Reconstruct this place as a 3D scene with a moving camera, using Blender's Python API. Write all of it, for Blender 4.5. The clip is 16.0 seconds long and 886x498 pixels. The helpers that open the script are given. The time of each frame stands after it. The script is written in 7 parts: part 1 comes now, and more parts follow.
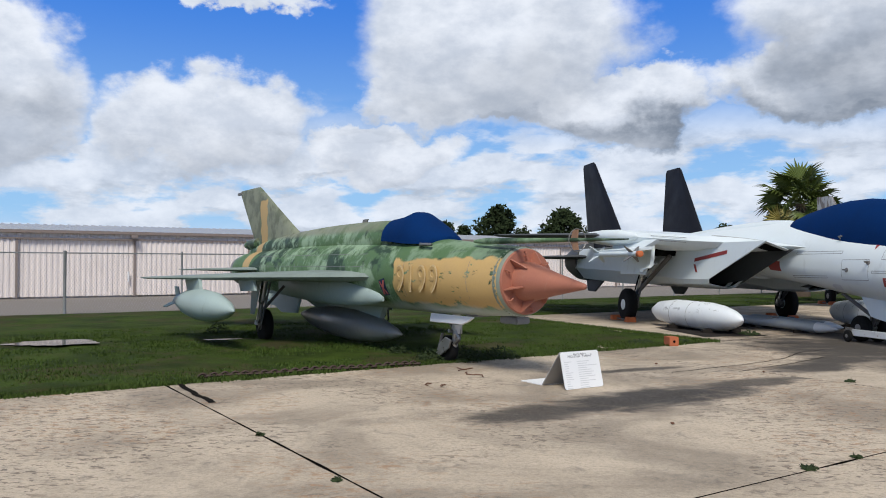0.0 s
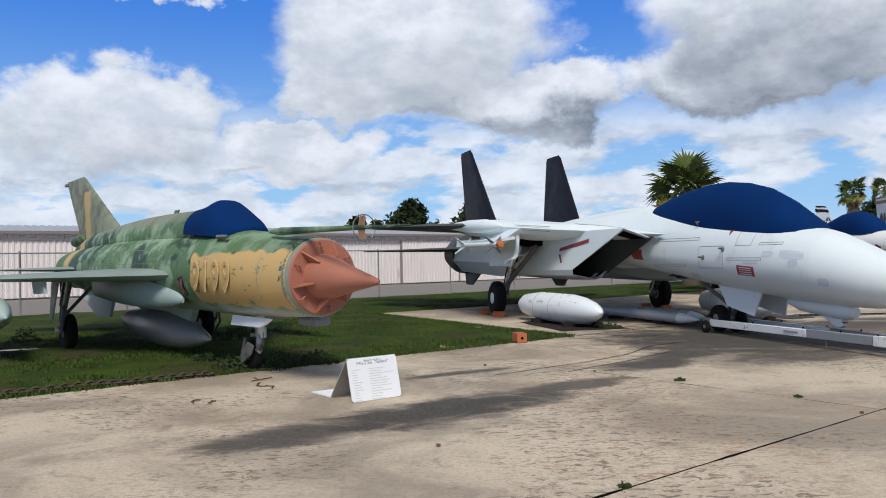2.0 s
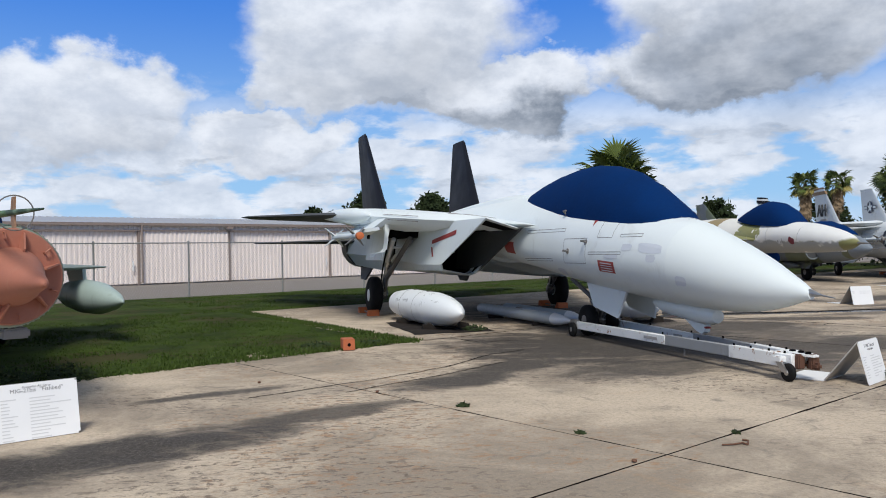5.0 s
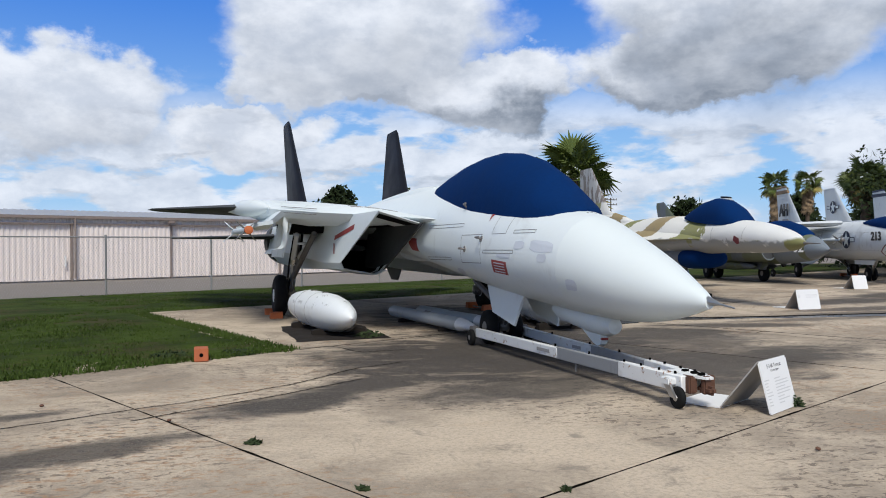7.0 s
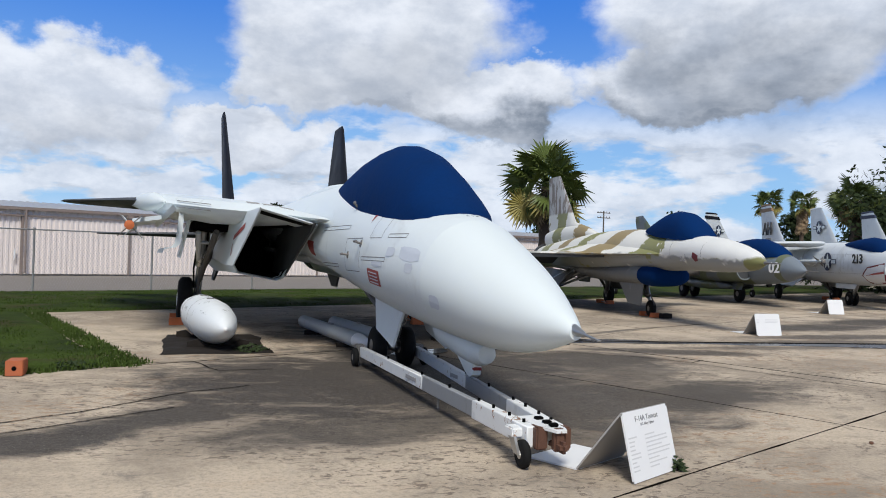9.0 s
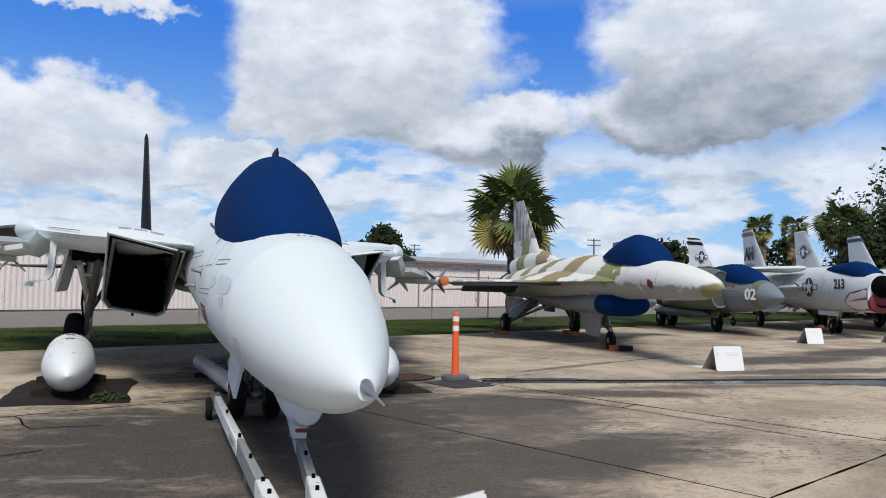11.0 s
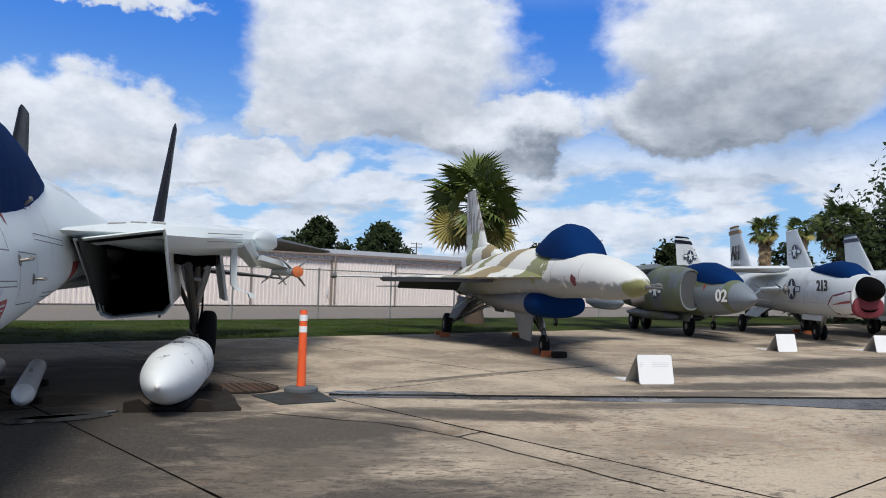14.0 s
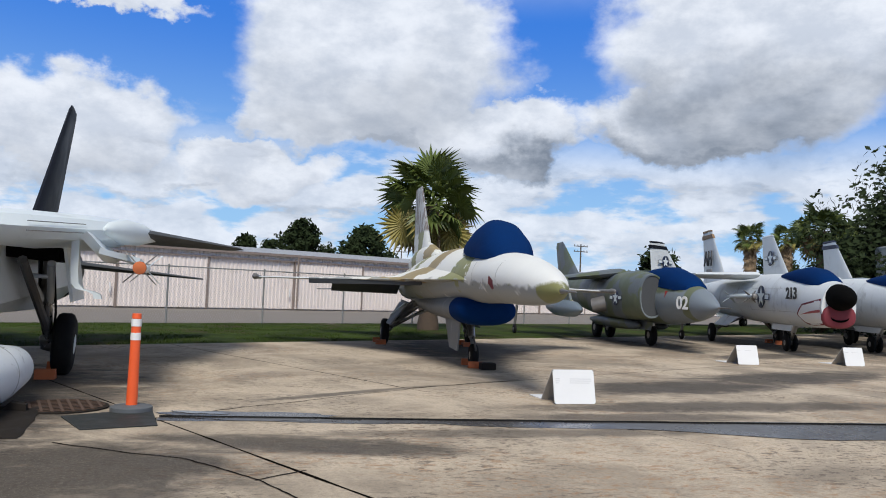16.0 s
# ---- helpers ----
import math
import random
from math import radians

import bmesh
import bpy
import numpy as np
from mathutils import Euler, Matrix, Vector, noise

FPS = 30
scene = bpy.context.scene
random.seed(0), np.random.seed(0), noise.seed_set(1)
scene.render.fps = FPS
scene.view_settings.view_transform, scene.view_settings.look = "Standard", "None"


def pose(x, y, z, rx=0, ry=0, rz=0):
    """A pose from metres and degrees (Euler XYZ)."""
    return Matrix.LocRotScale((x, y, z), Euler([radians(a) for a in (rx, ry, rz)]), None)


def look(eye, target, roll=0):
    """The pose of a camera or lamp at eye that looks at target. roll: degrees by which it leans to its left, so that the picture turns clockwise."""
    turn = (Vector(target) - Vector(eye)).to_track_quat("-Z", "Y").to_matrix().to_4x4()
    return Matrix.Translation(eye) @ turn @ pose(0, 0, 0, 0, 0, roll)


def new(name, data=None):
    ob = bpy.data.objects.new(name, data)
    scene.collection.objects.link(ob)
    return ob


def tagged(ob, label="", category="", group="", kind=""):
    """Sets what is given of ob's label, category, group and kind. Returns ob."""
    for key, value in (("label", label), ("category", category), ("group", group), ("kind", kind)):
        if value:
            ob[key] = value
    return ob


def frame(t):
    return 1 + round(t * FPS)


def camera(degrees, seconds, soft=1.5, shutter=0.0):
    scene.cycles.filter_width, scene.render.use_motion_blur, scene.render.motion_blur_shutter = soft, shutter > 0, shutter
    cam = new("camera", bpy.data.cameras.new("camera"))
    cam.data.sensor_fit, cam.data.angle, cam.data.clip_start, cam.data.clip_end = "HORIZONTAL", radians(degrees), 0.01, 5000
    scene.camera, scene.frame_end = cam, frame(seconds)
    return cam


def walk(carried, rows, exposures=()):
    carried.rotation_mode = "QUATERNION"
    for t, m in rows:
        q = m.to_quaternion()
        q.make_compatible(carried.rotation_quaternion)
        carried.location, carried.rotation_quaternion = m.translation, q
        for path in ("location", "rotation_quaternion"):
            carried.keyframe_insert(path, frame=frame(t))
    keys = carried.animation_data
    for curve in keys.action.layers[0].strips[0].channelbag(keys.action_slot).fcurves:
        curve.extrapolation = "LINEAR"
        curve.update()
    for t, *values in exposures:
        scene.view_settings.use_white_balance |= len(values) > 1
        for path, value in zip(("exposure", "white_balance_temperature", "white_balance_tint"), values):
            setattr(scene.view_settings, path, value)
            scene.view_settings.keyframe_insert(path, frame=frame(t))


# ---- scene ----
cam = camera(58.8, 16.0, 1.0)
METRES, EYE, TILT, LEAN, TURN = 17.0, 1.53, 0.0, 0.0, 0.0
ROWS = [
    (0.0, 0.0, 0.0, 0.0, -0.0, 1.18, -0.07),
    (0.5, 0.0251, 0.0176, 0.0003, -1.14, 1.44, 0.18),
    (1.0, 0.0479, 0.0396, 0.0008, -2.77, 1.47, 0.56),
    (1.5, 0.0729, 0.0593, -0.0005, -4.42, 1.25, 0.85),
    (2.0, 0.0967, 0.0787, -0.0023, -5.75, 0.76, 0.99),
    (2.5, 0.121, 0.0961, -0.0018, -6.59, 0.26, 1.1),
    (3.0, 0.1469, 0.1101, -0.0015, -6.99, -0.02, 1.11),
    (3.5, 0.1709, 0.1265, -0.0019, -7.25, -0.02, 1.07),
    (4.0, 0.1965, 0.1412, -0.002, -7.51, 0.12, 0.97),
    (6.5, 0.3152, 0.2348, -0.0039, -9.0, 0.03, 0.72),
    (7.0, 0.3414, 0.2539, -0.004, -9.49, -0.08, 0.41),
    (7.5, 0.3678, 0.2755, -0.0034, -9.85, -0.15, -0.14),
    (8.0, 0.3937, 0.2918, -0.0028, -9.89, -0.13, -0.87),
    (8.5, 0.4181, 0.313, -0.004, -9.75, 0.06, -1.49),
    (9.0, 0.4438, 0.331, -0.0037, -9.57, 0.48, -1.7),
    (9.5, 0.469, 0.3492, -0.0032, -9.63, 1.12, -1.62),
    (10.0, 0.4922, 0.3715, -0.0019, -10.07, 1.88, -1.37),
    (12.5, 0.6166, 0.461, -0.0034, -8.84, 2.88, -0.79),
    (13.0, 0.6424, 0.481, -0.004, -8.5, 2.62, -1.18),
    (13.5, 0.6658, 0.5031, -0.0046, -8.59, 2.53, -1.48),
    (14.0, 0.6908, 0.5245, -0.005, -8.84, 2.64, -1.75),
    (14.5, 0.7152, 0.5467, -0.0046, -9.11, 2.9, -1.87),
    (15.0, 0.74, 0.5685, -0.0042, -9.32, 3.2, -1.92),
    (15.5, 0.7655, 0.5878, -0.0044, -9.39, 3.25, -2.15),
    (16.0, 0.7894, 0.6098, -0.0046, -9.42, 3.03, -2.37),
]
walk(cam, [(t, pose(0, 0, EYE, TILT, LEAN, TURN) @ pose(METRES * x, METRES * y, METRES * z, 90 + pitch, roll, yaw)) for t, x, y, z, yaw, pitch, roll in ROWS])

# ---- light ----
sun = new("sun", bpy.data.lights.new("sun", "SUN"))
SUN_EL, SUN_AZ = radians(50), radians(188)
sun.data.energy, sun.data.angle, sun.data.color = 3.35, radians(18), (1.0, 0.965, 0.90)
sun.matrix_world = look((0, 0, 0), (-math.cos(SUN_EL) * math.sin(SUN_AZ), -math.cos(SUN_EL) * math.cos(SUN_AZ), -math.sin(SUN_EL)))


class Nodes:
    """Short hands for building a node tree."""

    def __init__(self, tree):
        self.t = tree

    def add(self, kind, **sets):
        n = self.t.nodes.new(kind)
        for k, v in sets.items():
            if k == "op":
                n.operation = v
            elif k == "mode":
                n.blend_type = v
            elif k == "dtype":
                n.data_type = v
        return n

    def put(self, socket, v):
        if isinstance(v, bpy.types.NodeSocket):
            self.t.links.new(v, socket)
        elif isinstance(v, (tuple, list)) and len(v) == 3 and socket.type == "RGBA":
            socket.default_value = (*v, 1)
        else:
            socket.default_value = v

    def math(self, op, a, b=0.0, c=0.0):
        n = self.add("ShaderNodeMath", op=op)
        for i, v in enumerate((a, b, c)):
            self.put(n.inputs[i], v)
        return n.outputs[0]

    def mix(self, f, a, b, mode="MIX"):
        n = self.add("ShaderNodeMix", dtype="RGBA", mode=mode)
        self.put(n.inputs[0], f), self.put(n.inputs[6], a), self.put(n.inputs[7], b)
        return n.outputs[2]

    def noise(self, vec, scale, detail=4.0, rough=0.55, distort=0.0):
        n = self.add("ShaderNodeTexNoise")
        if vec is not None:
            self.put(n.inputs["Vector"], vec)
        for k, v in (("Scale", scale), ("Detail", detail), ("Roughness", rough), ("Distortion", distort)):
            n.inputs[k].default_value = v
        return n.outputs["Fac"]

    def step(self, v, lo, hi, to0=0.0, to1=1.0):
        n = self.add("ShaderNodeMapRange")
        n.interpolation_type = "SMOOTHSTEP"
        self.put(n.inputs[0], v)
        for i, w in enumerate((lo, hi, to0, to1)):
            n.inputs[1 + i].default_value = w
        return n.outputs[0]

    def xyz(self, vec):
        n = self.add("ShaderNodeSeparateXYZ")
        self.put(n.inputs[0], vec)
        return n.outputs

    def vec(self, x, y, z):
        n = self.add("ShaderNodeCombineXYZ")
        for i, v in enumerate((x, y, z)):
            self.put(n.inputs[i], v)
        return n.outputs[0]

    def scaled(self, vec, s):
        n = self.add("ShaderNodeMapping")
        self.put(n.inputs[0], vec)
        n.inputs[3].default_value = s
        return n.outputs[0]


# broken cumulus over a deep blue sky
world = bpy.data.worlds.new("sky")
scene.world = world
world.use_nodes = True
world.node_tree.nodes.clear()
N = Nodes(world.node_tree)
sky = N.add("ShaderNodeTexSky")
sky.sky_type, sky.sun_disc = "NISHITA", False
sky.sun_elevation, sky.sun_rotation = SUN_EL, SUN_AZ
gen = N.add("ShaderNodeTexCoord").outputs["Generated"]
gx, gy, gz = N.xyz(gen)
yaw = N.math("MULTIPLY", N.math("ARCTAN2", gx, gy), 57.2958)
pitch = N.math("MULTIPLY", N.math("ARCSINE", gz), 57.2958)
warp1 = N.math("MULTIPLY", N.math("SUBTRACT", N.noise(N.scaled(gen, (7, 7, 10)), 1.0, 9.0, 0.57), 0.5), 13.0)
warp2 = N.math("MULTIPLY", N.math("SUBTRACT", N.noise(N.scaled(gen, (8, 8, 11)), 1.37, 9.0, 0.57), 0.5), 8.5)
wy, wp = N.math("ADD", yaw, warp1), N.math("ADD", pitch, warp2)
# cloud heaps: yaw, pitch, half width, half height (degrees)
CLOUDS = [(-17, 9.6, 8.0, 4.0, 0.4), (-31, 11.5, 7, 6, 0.7), (3.5, 17.0, 11.0, 7.6, 0.45), (-1.5, 13.0, 5.0, 3.2, 0.3), (13.5, 11.6, 6.4, 2.9, 1.0), (5, 11.8, 6.5, 2.0, 0.6), (31, 17, 12.0, 7.6, 0.9), (28, 12.4, 10, 2.8, 1.0), (-4.5, 8.0, 6.0, 2.2, 0.25), (-14.5, 19, 4.5, 1.5, 0.0),
          (48, 13, 8, 5, 0.6), (66, 9, 11, 5, 0.6), (-50, 10, 12, 5, 0.6), (12, 30, 20, 5, 1.0), (-34, 28, 14, 4, 1.0)]
cover = 0.0
dark = 0.0
for cy, cp, hw, hh, depth in CLOUDS:
    a = N.math("DIVIDE", N.math("SUBTRACT", wy, cy), hw)
    b = N.math("DIVIDE", N.math("SUBTRACT", wp, cp), hh)
    r = N.math("ADD", N.math("MULTIPLY", a, a), N.math("MULTIPLY", b, b))
    m = N.step(r, 1.2, 0.6)
    base = N.math("MULTIPLY", m, N.step(b, 0.15, -0.7, 0.0, depth))
    cover = m if cover == 0.0 else N.math("MAXIMUM", cover, m)
    dark = base if dark == 0.0 else N.math("MAXIMUM", dark, base)
low = N.noise(N.vec(N.math("DIVIDE", gx, N.math("ADD", gz, 0.05)), N.math("DIVIDE", gy, N.math("ADD", gz, 0.05)), 0.0), 1.15, 7.0, 0.6)
lift = N.add("ShaderNodeVectorMath", op="ADD")
N.put(lift.inputs[0], gen)
lift.inputs[1].default_value = (0, 0, 0.018)
puff = N.noise(N.scaled(gen, (8, 8, 24)), 1.0, 7.0, 0.55)
above = N.noise(N.scaled(lift.outputs[0], (8, 8, 24)), 1.0, 7.0, 0.55)
band = N.math("MULTIPLY", N.step(puff, 0.40, 0.515), N.step(pitch, 12.5, 7.5))
under = N.math("MULTIPLY", band, N.step(N.math("SUBTRACT", above, puff), 0.0, 0.16))
haze = N.step(pitch, 4.0, 0.5, 0.0, 0.6)
# unseen overhead cloud, added to hold back blue fill from above
other = N.math("MULTIPLY", N.step(low, 0.30, 0.42), N.step(pitch, 19.0, 27.0))
cover = N.math("MAXIMUM", N.math("MAXIMUM", cover, N.math("MULTIPLY", band, 0.92)), N.math("MAXIMUM", haze, other))
shade = N.noise(N.scaled(gen, (5, 5, 11)), 1.0, 6.0, 0.6)
dark = N.math("MULTIPLY", N.math("MAXIMUM", dark, N.math("MULTIPLY", under, 0.5)), N.step(shade, 0.3, 0.62, 0.45, 1.0))
billow = N.noise(N.scaled(gen, (16, 16, 26)), 1.0, 6.0, 0.6)
white = N.mix(N.step(billow, 0.3, 0.7), (0.63, 0.695, 0.81), (0.88, 0.93, 1.02))
# above 22 degrees, out of view, cloud is darkened to lower the fill
cloud = N.mix(N.math("MAXIMUM", dark, N.step(pitch, 22, 34, 0.0, 0.9)), white, (0.20, 0.245, 0.32))
blue = N.mix(N.step(pitch, 2, 20), (0.33, 0.62, 0.98), (0.035, 0.22, 0.82))
tint = N.mix(0.12, blue, N.mix(1.0, sky.outputs[0], (0.1, 0.1, 0.1), "MULTIPLY"))
final = N.mix(cover, tint, cloud)
bg = N.add("ShaderNodeBackground")
N.put(bg.inputs[0], final)
bg.inputs[1].default_value = 0.96
N.t.links.new(bg.outputs[0], N.add("ShaderNodeOutputWorld").inputs[0])


# ---- materials ----
def material(name, colour, rough=0.6, metal=0.0, vary=0.12, scale=3.0, bump=0.0, bump_scale=40.0, dirt=0.0, dirt_colour=(0.12, 0.1, 0.08), build=None, coat=0.0, spec=0.5):
    """A Principled material with broad variation, fine grain, stains and relief, in the thing's own metres."""
    m = bpy.data.materials.new(name)
    m.use_nodes = True
    n = Nodes(m.node_tree)
    b = m.node_tree.nodes["Principled BSDF"]
    co = n.add("ShaderNodeTexCoord").outputs["Object"]
    c = build(n, co) if build else colour
    broad = n.noise(co, scale, 5.0, 0.6)
    fine = n.noise(co, scale * 14, 3.0, 0.6)
    k = n.math("ADD", n.math("MULTIPLY", n.math("SUBTRACT", broad, 0.5), 2 * vary), n.math("ADD", 1.0, n.math("MULTIPLY", n.math("SUBTRACT", fine, 0.5), vary)))
    grey = n.vec(k, k, k)
    c = n.mix(1.0, c, grey, "MULTIPLY")
    if dirt:
        streak = n.noise(n.scaled(co, (1, 1, 0.35)), scale * 2.3, 6.0, 0.65, 0.6)
        c = n.mix(n.step(streak, 0.56, 0.74, 0.0, dirt), c, dirt_colour)
    n.put(b.inputs["Base Color"], c)
    n.put(b.inputs["Roughness"], n.step(broad, 0.25, 0.75, max(rough - 0.1, 0.02), min(rough + 0.1, 1)))
    b.inputs["Metallic"].default_value = metal
    b.inputs["Coat Weight"].default_value = coat
    b.inputs["Specular IOR Level"].default_value = spec
    if bump:
        bn = n.add("ShaderNodeBump")
        bn.inputs["Strength"].default_value = bump
        bn.inputs["Distance"].default_value = 0.02
        n.put(bn.inputs["Height"], n.noise(co, bump_scale, 5.0, 0.65))
        n.put(b.inputs["Normal"], bn.outputs[0])
    return m


def emission_free(name, colour, rough=0.6, metal=0.0):
    return material(name, colour, rough, metal, vary=0.05)


def box_mask(n, co, lo, hi, wobble=0.0, scale=6.0, soft=0.02):
    """1 inside a box of the thing's own space, with a ragged edge."""
    if wobble:
        w = n.math("MULTIPLY", n.math("SUBTRACT", n.noise(co, scale, 5.0, 0.6), 0.5), wobble)
    x = n.xyz(co)
    out = 1.0
    for i in range(3):
        v = n.math("ADD", x[i], w) if wobble else x[i]
        if lo[i] is not None:
            out = n.math("MULTIPLY", out, n.step(v, lo[i] - soft, lo[i] + soft))
        if hi[i] is not None:
            out = n.math("MULTIPLY", out, n.step(v, hi[i] + soft, hi[i] - soft))
    return out


def mig_paint(n, co):
    x, y, z = n.xyz(co)
    big = n.noise(n.scaled(co, (1, 0.7, 0.9)), 0.75, 5.0, 0.6, 0.4)
    c = n.mix(n.step(big, 0.47, 0.51), (0.020, 0.050, 0.022), (0.078, 0.150, 0.058))
    # chalky worn paint in upright streaks along the flanks
    patch = n.noise(n.scaled(co, (1, 1.1, 1.0)), 1.6, 9.0, 0.7, 0.3)
    worn = n.math("MULTIPLY", n.step(patch, 0.47, 0.6, 0, 0.9), n.step(y, 3.2, 4.6, 0.6, 1.0))
    c = n.mix(worn, c, (0.27, 0.375, 0.245))
    c = n.mix(n.step(n.noise(n.scaled(co, (1, 1.3, 0.8)), 3.0, 8.0, 0.72), 0.57, 0.66, 0, 0.6), c, (0.03, 0.062, 0.028))
    # bronze-grey back
    back = n.math("MULTIPLY", n.step(z, 2.08, 2.2), n.step(y, 4.6, 5.0))
    c = n.mix(n.math("MULTIPLY", back, n.step(patch, 0.38, 0.6, 0.45, 0.85)), c, (0.215, 0.215, 0.15))
    tan = box_mask(n, co, (None, 1.0, 0.93), (0.3, 3.85, 1.63), 0.22, 3.0)
    tan = n.math("MULTIPLY", tan, n.step(n.noise(n.scaled(co, (1, 1.0, 2.2)), 3.4, 6.0, 0.65), 0.66, 0.60))
    c = n.mix(tan, c, (0.50, 0.33, 0.125))
    rear = box_mask(n, co, (None, 11.15, 1.3), (None, 11.65, 3.1), 0.5, 1.4)
    c = n.mix(rear, c, (0.46, 0.31, 0.13))
    belly = n.step(n.math("ADD", z, n.math("MULTIPLY", n.noise(co, 2.0), 0.25)), 1.10, 0.96)
    return n.mix(belly, c, (0.40, 0.46, 0.42))


def f16_paint(n, co):
    x, y, z = n.xyz(co)
    w = n.math("MULTIPLY", n.noise(co, 1.6, 6.0, 0.62), 1.7)
    d = n.math("ADD", n.math("ADD", n.math("MULTIPLY", y, 0.95), n.math("MULTIPLY", x, 0.55)), w)
    stripe = n.math("SINE", n.math("MULTIPLY", d, 3.1))
    second = n.math("SINE", n.math("MULTIPLY", d, 1.55))
    dark = n.mix(n.step(second, -0.1, 0.1), (0.30, 0.23, 0.11), (0.24, 0.24, 0.09))
    c = n.mix(n.step(stripe, 0.08, 0.16), (0.72, 0.71, 0.66), dark)
    front = n.step(n.math("ADD", y, n.math("MULTIPLY", w, 0.5)), 3.4, 3.1)
    c = n.mix(front, c, (0.72, 0.72, 0.69))
    side = n.step(n.math("ADD", n.math("SUBTRACT", z, n.step(y, 1.0, 5.0, 0.0, 0.08)), n.math("MULTIPLY", w, 0.22)), 1.80, 1.74)
    side = n.math("MULTIPLY", side, n.step(n.noise(co, 1.3, 3.0), 0.68, 0.62))
    edge = n.step(n.math("ADD", z, n.math("MULTIPLY", n.noise(co, 3.0, 6.0, 0.65), 0.3)), 1.72, 1.76)
    olive = n.math("MAXIMUM", n.math("MULTIPLY", edge, n.step(y, 1.9, 1.7)), n.step(n.math("ADD", y, n.math("MULTIPLY", w, 0.3)), 0.72, 0.66))
    c = n.mix(side, c, n.mix(olive, (0.30, 0.31, 0.30), (0.20, 0.20, 0.075)))
    fin = n.math("MULTIPLY", n.step(z, 3.05, 3.15), n.step(y, 9.0, 9.2))
    return n.mix(fin, c, n.mix(n.step(n.noise(n.scaled(co, (1, 1, 0.4)), 2.2, 4.0), 0.48, 0.52), (0.50, 0.49, 0.47), (0.2, 0.16, 0.13)))


def harrier_paint(n, co):
    x, y, z = n.xyz(co)
    big = n.noise(n.scaled(co, (1, 0.8, 1)), 0.9, 4.0, 0.55, 0.4)
    c = n.mix(n.step(big, 0.46, 0.49), (0.115, 0.135, 0.15), (0.105, 0.125, 0.075))
    # grey-blue cheek before the intakes under a green brow
    cheek = n.math("MULTIPLY", n.step(y, 2.6, 2.5), n.step(n.math("ADD", z, n.math("MULTIPLY", big, 0.5)), 1.98, 1.9))
    c = n.mix(cheek, c, (0.175, 0.205, 0.225))
    band = n.math("MULTIPLY", n.step(y, 0.75, 0.78), n.step(n.math("ADD", y, n.math("MULTIPLY", big, 0.6)), 1.35, 1.3))
    c = n.mix(band, c, (0.125, 0.145, 0.085))
    c = n.mix(n.step(n.noise(co, 4.0, 6.0, 0.7), 0.6, 0.75, 0, 0.35), c, (0.21, 0.22, 0.2))
    return n.mix(n.step(y, 0.75, 0.72), c, (0.17, 0.20, 0.23))


